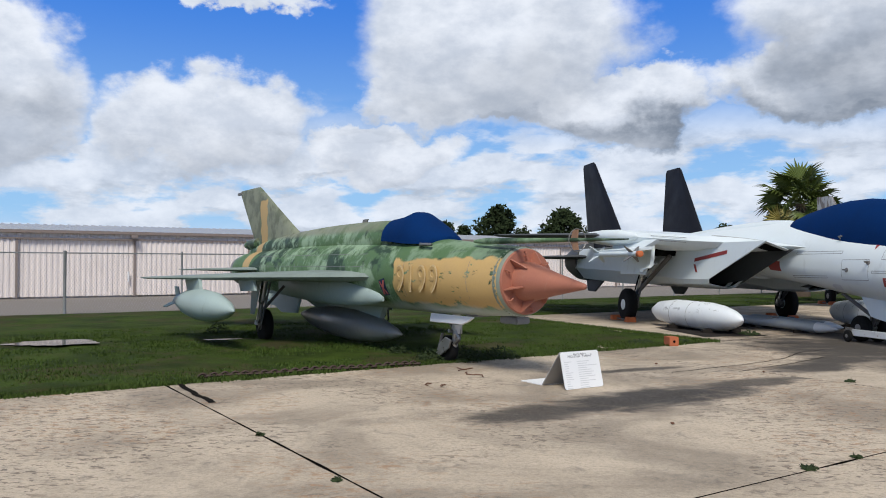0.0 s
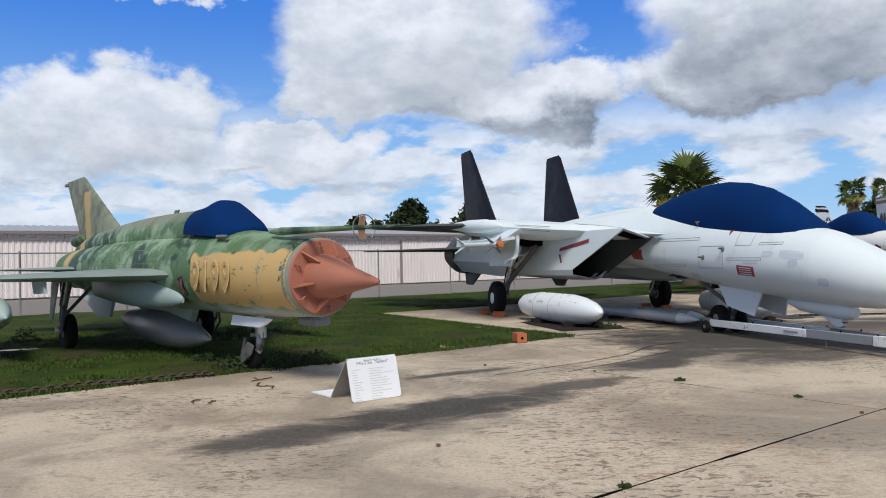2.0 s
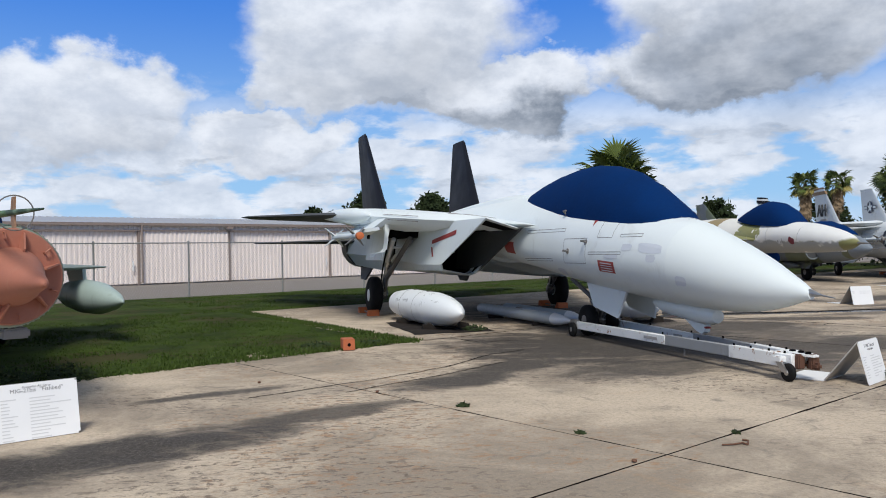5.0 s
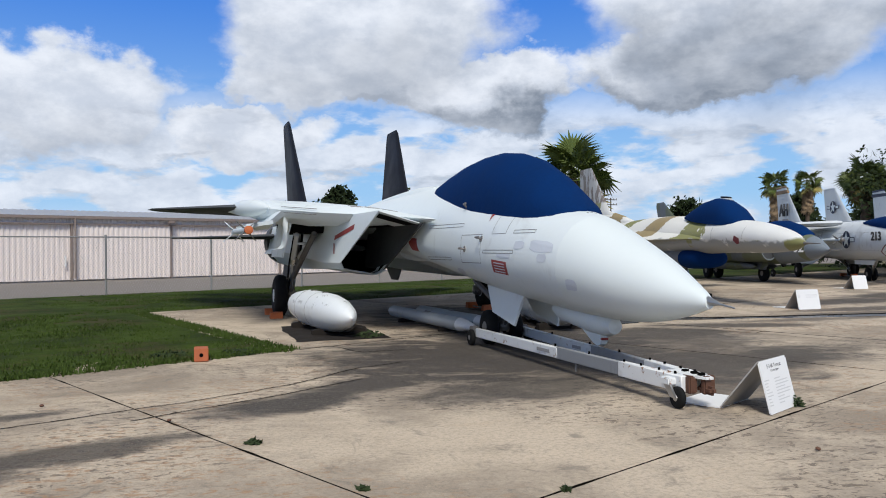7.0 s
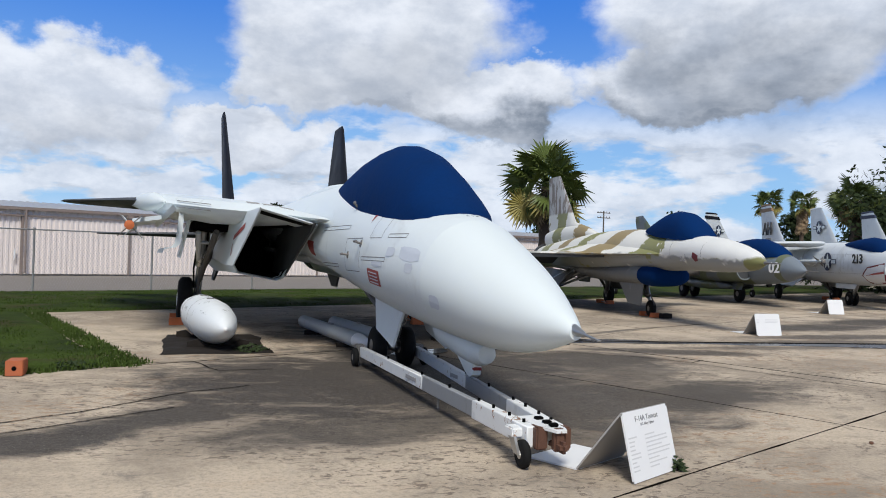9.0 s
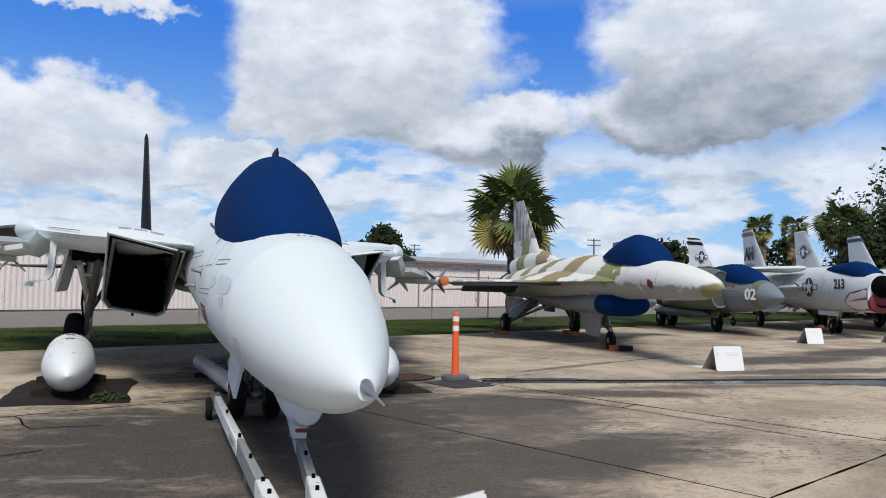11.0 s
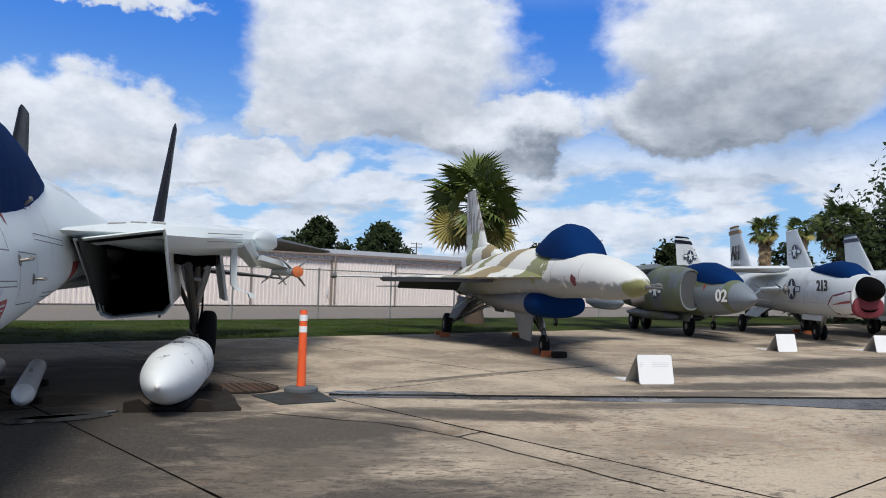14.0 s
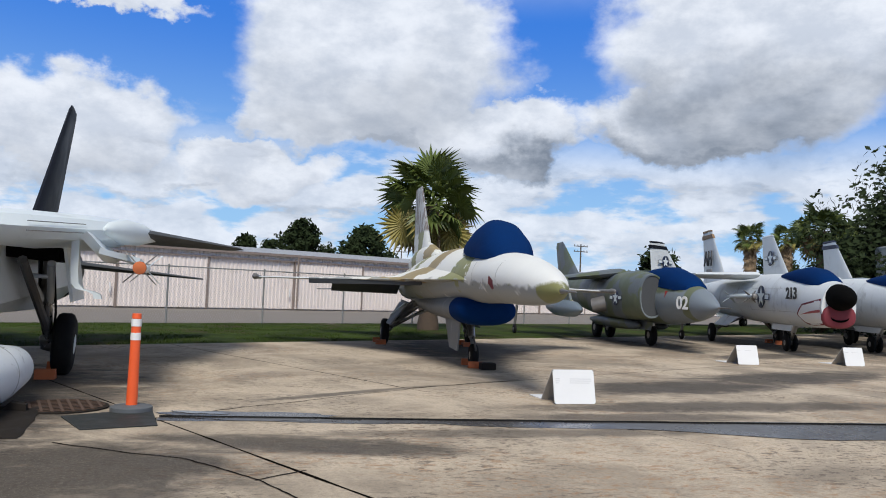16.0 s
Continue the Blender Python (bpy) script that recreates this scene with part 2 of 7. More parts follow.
def concrete_paint(n, co):
    pos = n.add("ShaderNodeNewGeometry").outputs["Position"]
    rnd = n.add("ShaderNodeObjectInfo").outputs["Random"]
    x, y, z = n.xyz(pos)
    broad = n.noise(pos, 0.45, 7.0, 0.66, 0.5)
    c = n.mix(n.step(broad, 0.36, 0.62), (0.30, 0.241, 0.178), (0.60, 0.49, 0.365))
    c = n.mix(n.math("MULTIPLY", rnd, 0.12), c, (0.36, 0.33, 0.29))
    warm = n.noise(pos, 0.9, 5.0, 0.65, 0.8)
    c = n.mix(n.step(warm, 0.6, 0.78, 0, 0.45), c, (0.42, 0.27, 0.15))
    c = n.mix(n.step(n.noise(pos, 2.6, 8.0, 0.74, 1.0), 0.54, 0.68, 0, 0.65), c, (0.19, 0.165, 0.135))
    # worn aggregate showing through in flakes
    flake = n.noise(n.scaled(pos, (3.6, 7.0, 1.0)), 2.2, 4.0, 0.7, 0.8)
    zone = n.step(n.noise(pos, 0.38, 3.0, 0.5), 0.44, 0.56)
    c = n.mix(n.math("MULTIPLY", n.step(flake, 0.555, 0.58, 0, 0.8), zone), c, (0.12, 0.09, 0.068))
    rusty = n.noise(n.scaled(pos, (2.4, 5.0, 1.0)), 2.6, 5.0, 0.72, 0.9)
    c = n.mix(n.math("MULTIPLY", n.step(rusty, 0.55, 0.59, 0, 0.7), n.step(n.noise(pos, 0.33, 3.0, 0.5, 0.3), 0.47, 0.58)), c, (0.36, 0.20, 0.10))
    c = n.mix(n.step(n.noise(pos, 9.0, 6.0, 0.75, 0.5), 0.6, 0.75, 0, 0.35), c, (0.55, 0.5, 0.43))
    # oil, damp, under-jet patches: centre x, y, half length, half width, turn, depth
    darken = 0.0
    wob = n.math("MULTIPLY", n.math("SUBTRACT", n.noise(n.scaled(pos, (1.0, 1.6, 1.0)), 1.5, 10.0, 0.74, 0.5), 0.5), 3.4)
    for cx, cy, hl, hw, turn, deep in STAINS_AND_PATCHES:
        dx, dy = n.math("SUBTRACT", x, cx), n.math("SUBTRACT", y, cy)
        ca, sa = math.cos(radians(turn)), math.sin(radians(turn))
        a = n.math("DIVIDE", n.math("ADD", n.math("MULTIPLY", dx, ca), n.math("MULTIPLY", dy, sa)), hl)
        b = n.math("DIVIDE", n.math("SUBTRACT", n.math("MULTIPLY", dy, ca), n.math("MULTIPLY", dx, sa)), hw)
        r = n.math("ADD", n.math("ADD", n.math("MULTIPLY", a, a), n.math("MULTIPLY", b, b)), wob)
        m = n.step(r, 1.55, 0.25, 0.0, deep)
        darken = m if darken == 0.0 else n.math("MAXIMUM", darken, m)
    c = n.mix(darken, c, (0.040, 0.034, 0.030))
    c = n.mix(n.step(n.noise(pos, 26.0, 6.0, 0.8), 0.42, 0.68, 0.0, 0.5), c, (0.17, 0.15, 0.125))
    return n.mix(n.step(n.noise(pos, 60.0, 4.0, 0.8), 0.56, 0.7, 0.0, 0.4), c, (0.62, 0.55, 0.46))


# oil stains on the apron, and wide dark patches under the parked jets
STAINS_AND_PATCHES = [(10.7, 14.2, 2.0, 1.7, 20, 0.68), (9.9, 12.5, 1.3, 1.2, 30, 0.65), (8.1, 13.4, 1.2, 0.9, 30, 0.6), (9.6, 18.6, 1.6, 1.6, 0, 0.95), (11.4, 13.6, 2.2, 0.9, 25, 0.9), (11.2, 16.9, 1.0, 0.8, 30, 0.85), (8.2, 12.4, 1.5, 0.7, 30, 0.85), (17.5, 19.6, 1.8, 0.3, 5, 0.7), (2.4, 9.1, 1.9, 0.55, 32, 1.0), (1.0, 8.2, 0.9, 0.4, 30, 0.9), (2.9, 11.6, 0.9, 0.16, 25, 0.9), (7.9, 14.6, 2.2, 2.6, 10, 0.97), (9.4, 16.4, 2.2, 3.4, 0, 0.97), (9.9, 13.6, 2.0, 2.0, 20, 0.92),
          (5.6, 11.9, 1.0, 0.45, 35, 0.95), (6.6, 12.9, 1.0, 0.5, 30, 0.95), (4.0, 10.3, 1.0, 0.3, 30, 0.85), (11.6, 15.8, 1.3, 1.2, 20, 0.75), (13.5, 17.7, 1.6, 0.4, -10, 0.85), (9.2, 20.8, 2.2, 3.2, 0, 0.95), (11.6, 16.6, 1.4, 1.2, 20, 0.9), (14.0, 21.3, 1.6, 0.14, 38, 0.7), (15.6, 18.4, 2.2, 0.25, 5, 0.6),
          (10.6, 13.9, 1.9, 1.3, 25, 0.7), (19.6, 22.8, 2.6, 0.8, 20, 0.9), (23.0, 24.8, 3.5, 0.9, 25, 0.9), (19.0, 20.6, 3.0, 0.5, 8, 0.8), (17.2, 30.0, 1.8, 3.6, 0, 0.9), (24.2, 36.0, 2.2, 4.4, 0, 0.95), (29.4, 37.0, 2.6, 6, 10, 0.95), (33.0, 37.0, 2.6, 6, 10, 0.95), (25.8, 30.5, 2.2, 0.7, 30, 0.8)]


def grass_paint(n, co):
    pos = n.add("ShaderNodeNewGeometry").outputs["Position"]
    c = n.mix(n.step(n.noise(pos, 0.8, 6.0, 0.65), 0.35, 0.65), (0.022, 0.036, 0.006), (0.050, 0.080, 0.010))
    c = n.mix(n.step(n.noise(pos, 2.3, 6.0, 0.7), 0.56, 0.72, 0, 0.75), c, (0.058, 0.040, 0.022))
    c = n.mix(n.step(n.noise(pos, 0.55, 5.0, 0.65, 0.6), 0.5, 0.62, 0, 0.7), c, (0.062, 0.048, 0.024))
    return n.mix(n.step(n.noise(pos, 22.0, 5.0, 0.7), 0.4, 0.7, 0, 0.6), c, (0.016, 0.024, 0.006))


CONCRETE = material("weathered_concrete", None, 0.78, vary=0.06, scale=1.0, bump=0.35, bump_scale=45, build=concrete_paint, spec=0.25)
GRASS_GROUND = material("grassy_ground", None, 0.95, vary=0.1, scale=1.0, bump=1.0, bump_scale=16, build=grass_paint, spec=0.1)
BLADE = material("grass_blade", (0.046, 0.076, 0.012), 0.7, vary=0.4, scale=0.7, spec=0.2)
EARTH = material("dry_plain", (0.16, 0.14, 0.08), 0.95, vary=0.2, scale=0.05)
ASPHALT = material("old_asphalt", (0.20, 0.175, 0.155), 0.9, vary=0.15, scale=0.4, bump=0.3)
JOINT = material("joint_filler", (0.012, 0.010, 0.008), 0.95, vary=0.3, scale=5, spec=0.05)
WATER = material("puddle_water", (0.03, 0.03, 0.03), 0.03, vary=0.0)
PLATE = material("dark_steel_plate", (0.03, 0.033, 0.032), 0.6, vary=0.3, scale=4, spec=0.3)
BASEGREY = material("grey_rubber_base", (0.10, 0.11, 0.12), 0.7, vary=0.2, scale=6)
PRINTGREY = material("dark_grey_print", (0.16, 0.16, 0.16), 0.6, vary=0.0)
WET = material("wet_concrete", (0.075, 0.07, 0.068), 0.28, vary=0.25, scale=1.5)
WHITE = material("white_jet_paint", (0.68, 0.735, 0.745), 0.42, vary=0.05, scale=1.2, dirt=0.3, dirt_colour=(0.36, 0.37, 0.36))
RADOME = material("white_radome_paint", (0.69, 0.745, 0.745), 0.4, vary=0.02, scale=1.0)
NAVYGREY = material("navy_grey_paint", (0.63, 0.66, 0.675), 0.5, vary=0.08, scale=1.0, dirt=0.35)
DARKGREY = material("dark_grey_wing", (0.06, 0.064, 0.068), 0.6, vary=0.15, scale=1.2, spec=0.3)
BLACKFIN = material("black_fin_paint", (0.008, 0.009, 0.014), 0.6, vary=0.2, scale=1.0, spec=0.18)
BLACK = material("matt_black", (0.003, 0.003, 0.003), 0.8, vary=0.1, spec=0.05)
RUBBER = material("tyre_rubber", (0.009, 0.009, 0.009), 0.85, vary=0.2, scale=8, spec=0.2)
METAL = material("bare_metal", (0.45, 0.45, 0.45), 0.35, 0.9, vary=0.15, scale=6)
GEARGREY = material("grimy_gear_metal", (0.13, 0.125, 0.12), 0.6, 0.3, vary=0.3, scale=9, dirt=0.7, dirt_colour=(0.03, 0.026, 0.022))
STEEL = material("grimy_steel", (0.22, 0.21, 0.2), 0.5, 0.5, vary=0.25, scale=8, dirt=0.5)
GALV = material("galvanised_steel", (0.36, 0.36, 0.35), 0.5, 0.6, vary=0.12, scale=4)
COVER = material("blue_canvas_cover", (0.002, 0.023, 0.10), 0.95, vary=0.22, scale=1.6, bump=0.35, bump_scale=5, spec=0.06)
RED = material("faded_red_primer", (0.36, 0.135, 0.085), 0.65, vary=0.16, scale=2.5, dirt=0.35, dirt_colour=(0.42, 0.24, 0.17))
REDMARK = material("red_stencil", (0.27, 0.03, 0.025), 0.6, vary=0.2, scale=5)
PLACARD = material("red_placard", (0.30, 0.045, 0.04), 0.6, vary=0.2, scale=5)
PINKRED = material("red_intake_cover", (0.17, 0.022, 0.032), 0.7, vary=0.2, scale=3)
ORANGE = material("orange_plastic", (0.85, 0.12, 0.03), 0.45, vary=0.08, scale=3)
CHOCK = material("orange_chock", (0.50, 0.13, 0.04), 0.75, vary=0.2, scale=6)
BRICK = material("terracotta_block", (0.42, 0.12, 0.05), 0.85, vary=0.25, scale=9)
SIGN = material("white_sign_board", (0.78, 0.78, 0.77), 0.4, vary=0.03)
SIGNBACK = material("grey_sign_back", (0.36, 0.35, 0.33), 0.5, vary=0.12)
INK = material("black_print", (0.03, 0.03, 0.03), 0.6, vary=0.0)
GREYINK = material("grey_print", (0.32, 0.31, 0.3), 0.6, vary=0.0)
GREENINK = material("green_print", (0.05, 0.16, 0.05), 0.6, vary=0.0)
MIGPAINT = material("green_camouflage", None, 0.6, vary=0.12, scale=2.0, build=mig_paint, bump=0.06, bump_scale=14)
RUSTTAN = material("rusty_tan_paint", (0.30, 0.17, 0.10), 0.7, vary=0.3, scale=9)
RINGGREY = material("grey_green_ring_paint", (0.22, 0.25, 0.2), 0.55, 0.2, vary=0.2, scale=6)
MIGWING = material("weathered_grey_green_wing", (0.22, 0.265, 0.235), 0.55, 0.1, vary=0.25, scale=1.6, dirt=0.6, dirt_colour=(0.1, 0.12, 0.08))
PALEBLUE = material("pale_blue_underside", (0.34, 0.42, 0.39), 0.5, vary=0.18, scale=1.5, dirt=0.55, dirt_colour=(0.15, 0.18, 0.14))
TANKGREY = material("bare_tank_metal", (0.26, 0.26, 0.25), 0.42, 0.35, vary=0.15, scale=2, dirt=0.4)
F16PAINT = material("desert_camouflage", None, 0.55, vary=0.07, scale=1.5, build=f16_paint)
F16GREY = material("grey_camouflage_underside", (0.165, 0.17, 0.17), 0.55, vary=0.15, scale=1.3, dirt=0.4, dirt_colour=(0.42, 0.42, 0.41))
HARRIER = material("green_grey_camouflage", None, 0.5, vary=0.1, scale=1.5, build=harrier_paint)
BLUEGREY = material("blue_grey_tank", (0.15, 0.19, 0.23), 0.45, vary=0.1)
HANGARWALL = material("cream_hangar_metal", (0.80, 0.715, 0.665), 0.6, vary=0.06, scale=0.5, dirt=0.22, dirt_colour=(0.4, 0.31, 0.26))
HANGARTRIM = material("brown_hangar_trim", (0.24, 0.19, 0.165), 0.7, vary=0.12)
ROOF = material("hangar_roof_metal", (0.40, 0.41, 0.43), 0.5, 0.3, vary=0.1, scale=0.6)
BARK = material("palm_bark", (0.085, 0.06, 0.042), 0.95, vary=0.35, scale=7, bump=0.8, bump_scale=14)
FROND = material("palm_frond", (0.085, 0.115, 0.022), 0.5, vary=0.3, scale=1.5)
FRONDOLD = material("yellowing_palm_frond", (0.26, 0.22, 0.06), 0.6, vary=0.3, scale=1.5)
DEADFROND = material("dead_palm_frond", (0.24, 0.17, 0.10), 0.8, vary=0.3, scale=1.5)
PINE = material("dark_tree_leaves", (0.022, 0.033, 0.013), 0.8, vary=0.4, scale=0.5, spec=0.1)
WOOD = material("weathered_pole_wood", (0.10, 0.085, 0.07), 0.9, vary=0.2)
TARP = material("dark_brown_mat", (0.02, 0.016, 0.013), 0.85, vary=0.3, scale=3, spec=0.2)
MISSILE = material("grey_missile_paint", (0.40, 0.44, 0.46), 0.45, vary=0.06, scale=3, dirt=0.3)
NAVYBLUE = material("insignia_blue", (0.015, 0.025, 0.06), 0.6, vary=0.1)
SEAM = material("panel_gap", (0.2, 0.2, 0.2), 0.8, vary=0.1, spec=0.1)
BLUEMARK = material("pale_blue_touch_up", (0.55, 0.59, 0.645), 0.5, vary=0.08)


# ---- mesh helpers ----
def part(name, bm, mat, parent=None, label="", smooth=40):
    me = bpy.data.meshes.new(name)
    bmesh.ops.recalc_face_normals(bm, faces=bm.faces)
    for f in bm.faces:
        f.smooth = True
    for e in bm.edges:
        if len(e.link_faces) == 2 and e.calc_face_angle(0) > radians(smooth):
            e.smooth = False
    bm.to_mesh(me)
    bm.free()
    me.materials.append(mat)
    ob = new(name, me)
    ob.parent = parent
    if label:
        ob["label"] = label
    return ob


def thing(name, m, label, category, group="", kind=""):
    ob = new(name)
    ob.matrix_world = m
    return tagged(ob, label, category, group, kind)


def skin(bm, rings, closed=True, caps=True):
    """Faces between rings of the same number of points."""
    vs = [[bm.verts.new(p) for p in r] for r in rings]
    n = len(rings[0])
    for a, b in zip(vs, vs[1:]):
        for i in range(n if closed else n - 1):
            j = (i + 1) % n
            bm.faces.new((a[i], a[j], b[j], b[i]))
    if caps:
        bm.faces.new(vs[0])
        bm.faces.new(list(reversed(vs[-1])))
    return bm


def oval(s, w, top, bottom, u=0.0, mid=None, e=2.0, n=28, eb=None):
    """A cross section at s aft: half width w, from bottom to top, rounder or squarer by e."""
    mid = (top + bottom) / 2 if mid is None else mid
    out = []
    for i in range(n):
        a = 2 * math.pi * i / n
        c, d = math.cos(a), math.sin(a)
        k = e if d >= 0 or eb is None else eb
        x = math.copysign(abs(c) ** (2 / k), c) * w
        y = math.copysign(abs(d) ** (2 / k), d)
        out.append(Vector((u + x, s, mid + y * ((top - mid) if y >= 0 else (mid - bottom)))))
    return out


def body(secs, n=28, bm=None, caps=True):
    """secs: (s, half width, top, bottom[, u, mid, e, eb]); stations between are smoothed."""
    bm = bm or bmesh.new()
    full = [tuple(k) + (0.0, None, 2.0, None)[len(k) - 4:] for k in secs]
    full = [(a, b, c, d, e, (c + d) / 2 if f is None else f, g, g if h is None else h) for a, b, c, d, e, f, g, h in full]
    dense = []
    for i in range(len(full) - 1):
        p0, p1, p2, p3 = full[max(i - 1, 0)], full[i], full[i + 1], full[min(i + 2, len(full) - 1)]
        for q in range(4):
            t = q / 4
            row = []
            for k in range(8):
                d = p2[0] - p1[0]
                m1 = (p2[k] - p0[k]) / max(p2[0] - p0[0], 1e-4) * d
                m2 = (p3[k] - p1[k]) / max(p3[0] - p1[0], 1e-4) * d
                h = (2 * t ** 3 - 3 * t * t + 1) * p1[k] + (t ** 3 - 2 * t * t + t) * m1 + (3 * t * t - 2 * t ** 3) * p2[k] + (t ** 3 - t * t) * m2
                row.append(h)
            dense.append(row)
    dense.append(full[-1])
    rings = [oval(r[0], max(r[1], 0.004), r[2], r[3], r[4], r[5], r[6], n, r[7]) for r in dense]
    return skin(bm, rings, caps=caps)


def lathe(p, q, radii, n=20, bm=None):
    """Turned body from p to q; radii: (fraction along, radius)."""
    bm = bm or bmesh.new()
    p, q = Vector(p), Vector(q)
    d = (q - p).normalized()
    a = d.orthogonal().normalized()
    b = d.cross(a)
    rings = [[p + (q - p) * f + (a * math.cos(2 * math.pi * i / n) + b * math.sin(2 * math.pi * i / n)) * max(r, 0.002) for i in range(n)] for f, r in radii]
    return skin(bm, rings)


def rod(p, q, r, r2=None, n=8, bm=None):
    return lathe(p, q, ((0, r), (1, r if r2 is None else r2)), n, bm)


def rods(pairs, n=8):
    bm = bmesh.new()
    for p, q, r in pairs:
        rod(p, q, r, n=n, bm=bm)
    return bm


def box(lo, hi, bm=None, bevel=0.0):
    own = bmesh.new()
    bmesh.ops.create_cube(own, size=1)
    for v in own.verts:
        v.co = Vector([(lo[i] + hi[i]) / 2 + v.co[i] * (hi[i] - lo[i]) for i in range(3)])
    if bevel:
        bmesh.ops.bevel(own, geom=own.edges[:], offset=bevel, segments=2, affect="EDGES")
    if bm is None:
        return own
    me = bpy.data.meshes.new("scratch")
    own.to_mesh(me)
    own.free()
    bm.from_mesh(me)
    bpy.data.meshes.remove(me)
    return bm


def slab(points, thick, bm=None, bevel=0.0):
    """A plate of the given outline (any plane), thickened to both sides."""
    bm = bm or bmesh.new()
    pts = [Vector(p) for p in points]
    nor = Vector((0, 0, 0))
    for i in range(len(pts)):
        nor += (pts[i] - pts[0]).cross(pts[(i + 1) % len(pts)] - pts[0])
    nor.normalize()
    return skin(bm, [[p - nor * thick / 2 for p in pts], [p + nor * thick / 2 for p in pts]])


def foil(stations, bm=None):
    """A wing: stations of (leading edge, trailing edge, thickness, up)."""
    bm = bm or bmesh.new()
    rings = []
    for le, te, th, up in stations:
        le, te, up = Vector(le), Vector(te), Vector(up)
        c = te - le
        ring = [le + c * f + up * th * k for f, k in ((0, 0), (0.03, 0.28), (0.15, 0.46), (0.4, 0.5), (0.7, 0.28), (1, 0.03), (1, -0.03), (0.7, -0.28), (0.4, -0.5), (0.15, -0.46), (0.03, -0.28))]
        rings.append(ring)
    return skin(bm, rings)


def wheel(parent, c, r, w, axis=(1, 0, 0), rim=STEEL):
    c, ax = Vector(c), Vector(axis).normalized()
    t = part("tyre", lathe(c - ax * w / 2, c + ax * w / 2, ((0, r * 0.62), (0.02, r * 0.8), (0.14, r * 0.95), (0.3, r), (0.7, r), (0.86, r * 0.95), (0.98, r * 0.8), (1, r * 0.62)), 28), RUBBER, parent)
    part("rim", lathe(c - ax * w * 0.53, c + ax * w * 0.53, ((0, r * 0.2), (0.02, r * 0.28), (0.06, r * 0.5), (0.1, r * 0.6), (0.9, r * 0.6), (0.94, r * 0.5), (0.98, r * 0.28), (1, r * 0.2)), 20), rim, parent)
    return t


def lettering(name, text, size, m, mat, parent, depth=0.002, bold=0.0):
    """Letters of the built-in font as one mesh."""
    cu = bpy.data.curves.new("scratch", "FONT")
    cu.body, cu.size, cu.extrude, cu.align_x = text, size, depth, "CENTER"
    cu.resolution_u, cu.offset = 3, bold
    ob = bpy.data.objects.new("scratch", cu)
    scene.collection.objects.link(ob)
    me = bpy.data.meshes.new_from_object(ob.evaluated_get(bpy.context.evaluated_depsgraph_get()))
    me.name = name
    me.transform(m)
    me.materials.append(mat)
    bpy.data.objects.remove(ob)
    bpy.data.curves.remove(cu)
    t = new(name, me)
    t.parent = parent
    return t


def star(parent, m, r, dark=NAVYBLUE):
    """The roundel: dark disc, bars and white star, flat on a side."""
    def flat(pts, z0, z1):
        bm = bmesh.new()
        skin(bm, [[m @ Vector((x, y, z0)) for x, y in pts], [m @ Vector((x, y, z1)) for x, y in pts]])
        return bm
    ring = [(r * math.cos(a * math.pi / 14), r * math.sin(a * math.pi / 14)) for a in range(28)]
    disc = part("insignia", flat(ring, -0.01, 0.004), dark, parent, "dark round insignia with white star and bars")
    pts = [((0.95 if i % 2 == 0 else 0.37) * r * math.sin(i * math.pi / 5), (0.95 if i % 2 == 0 else 0.37) * r * math.cos(i * math.pi / 5)) for i in range(10)]
    part("star", flat(pts, 0.004, 0.008), WHITE, disc)
    for sx in (-1, 1):
        part("bar", flat([(sx * r * 0.95, 0.28 * r), (sx * r * 2, 0.28 * r), (sx * r * 2, -0.28 * r), (sx * r * 0.95, -0.28 * r)], -0.01, 0.005), dark, disc)
        part("bar", flat([(sx * r * 1.0, 0.2 * r), (sx * r * 1.93, 0.2 * r), (sx * r * 1.93, -0.2 * r), (sx * r * 1.0, -0.2 * r)], 0.005, 0.009), WHITE, disc)


# the apron's grid: p along the row, q towards the hangars
GRID = 33.0
CA, SA = math.cos(radians(GRID)), math.sin(radians(GRID))


def at(p, q, z=0.0):
    return Vector((p * CA - q * SA, p * SA + q * CA, z))


def quad_sheet(corners, z, thick=0.05):
    return slab([Vector((*c[:2], z)) for c in corners], thick)


# ---- setting ----
bm = bmesh.new()
skin(bm, [[Vector((1500 * math.cos(a), 1500 * math.sin(a), -0.12)) for a in [i * math.pi / 24 for i in range(48)]], [Vector((1500 * math.cos(a), 1500 * math.sin(a), -0.1)) for a in [i * math.pi / 24 for i in range(48)]]])
tagged(part("ground", bm, EARTH), "dry flat ground reaching to the horizon", "ground", kind="structure")
# road in front of the hangars
tagged(part("road", quad_sheet([at(-60, 27.6), at(110, 27.6), at(110, 60), at(-60, 60)], -0.06, 0.06), ASPHALT), "worn grey-brown asphalt lane before the hangars", "road", kind="structure")


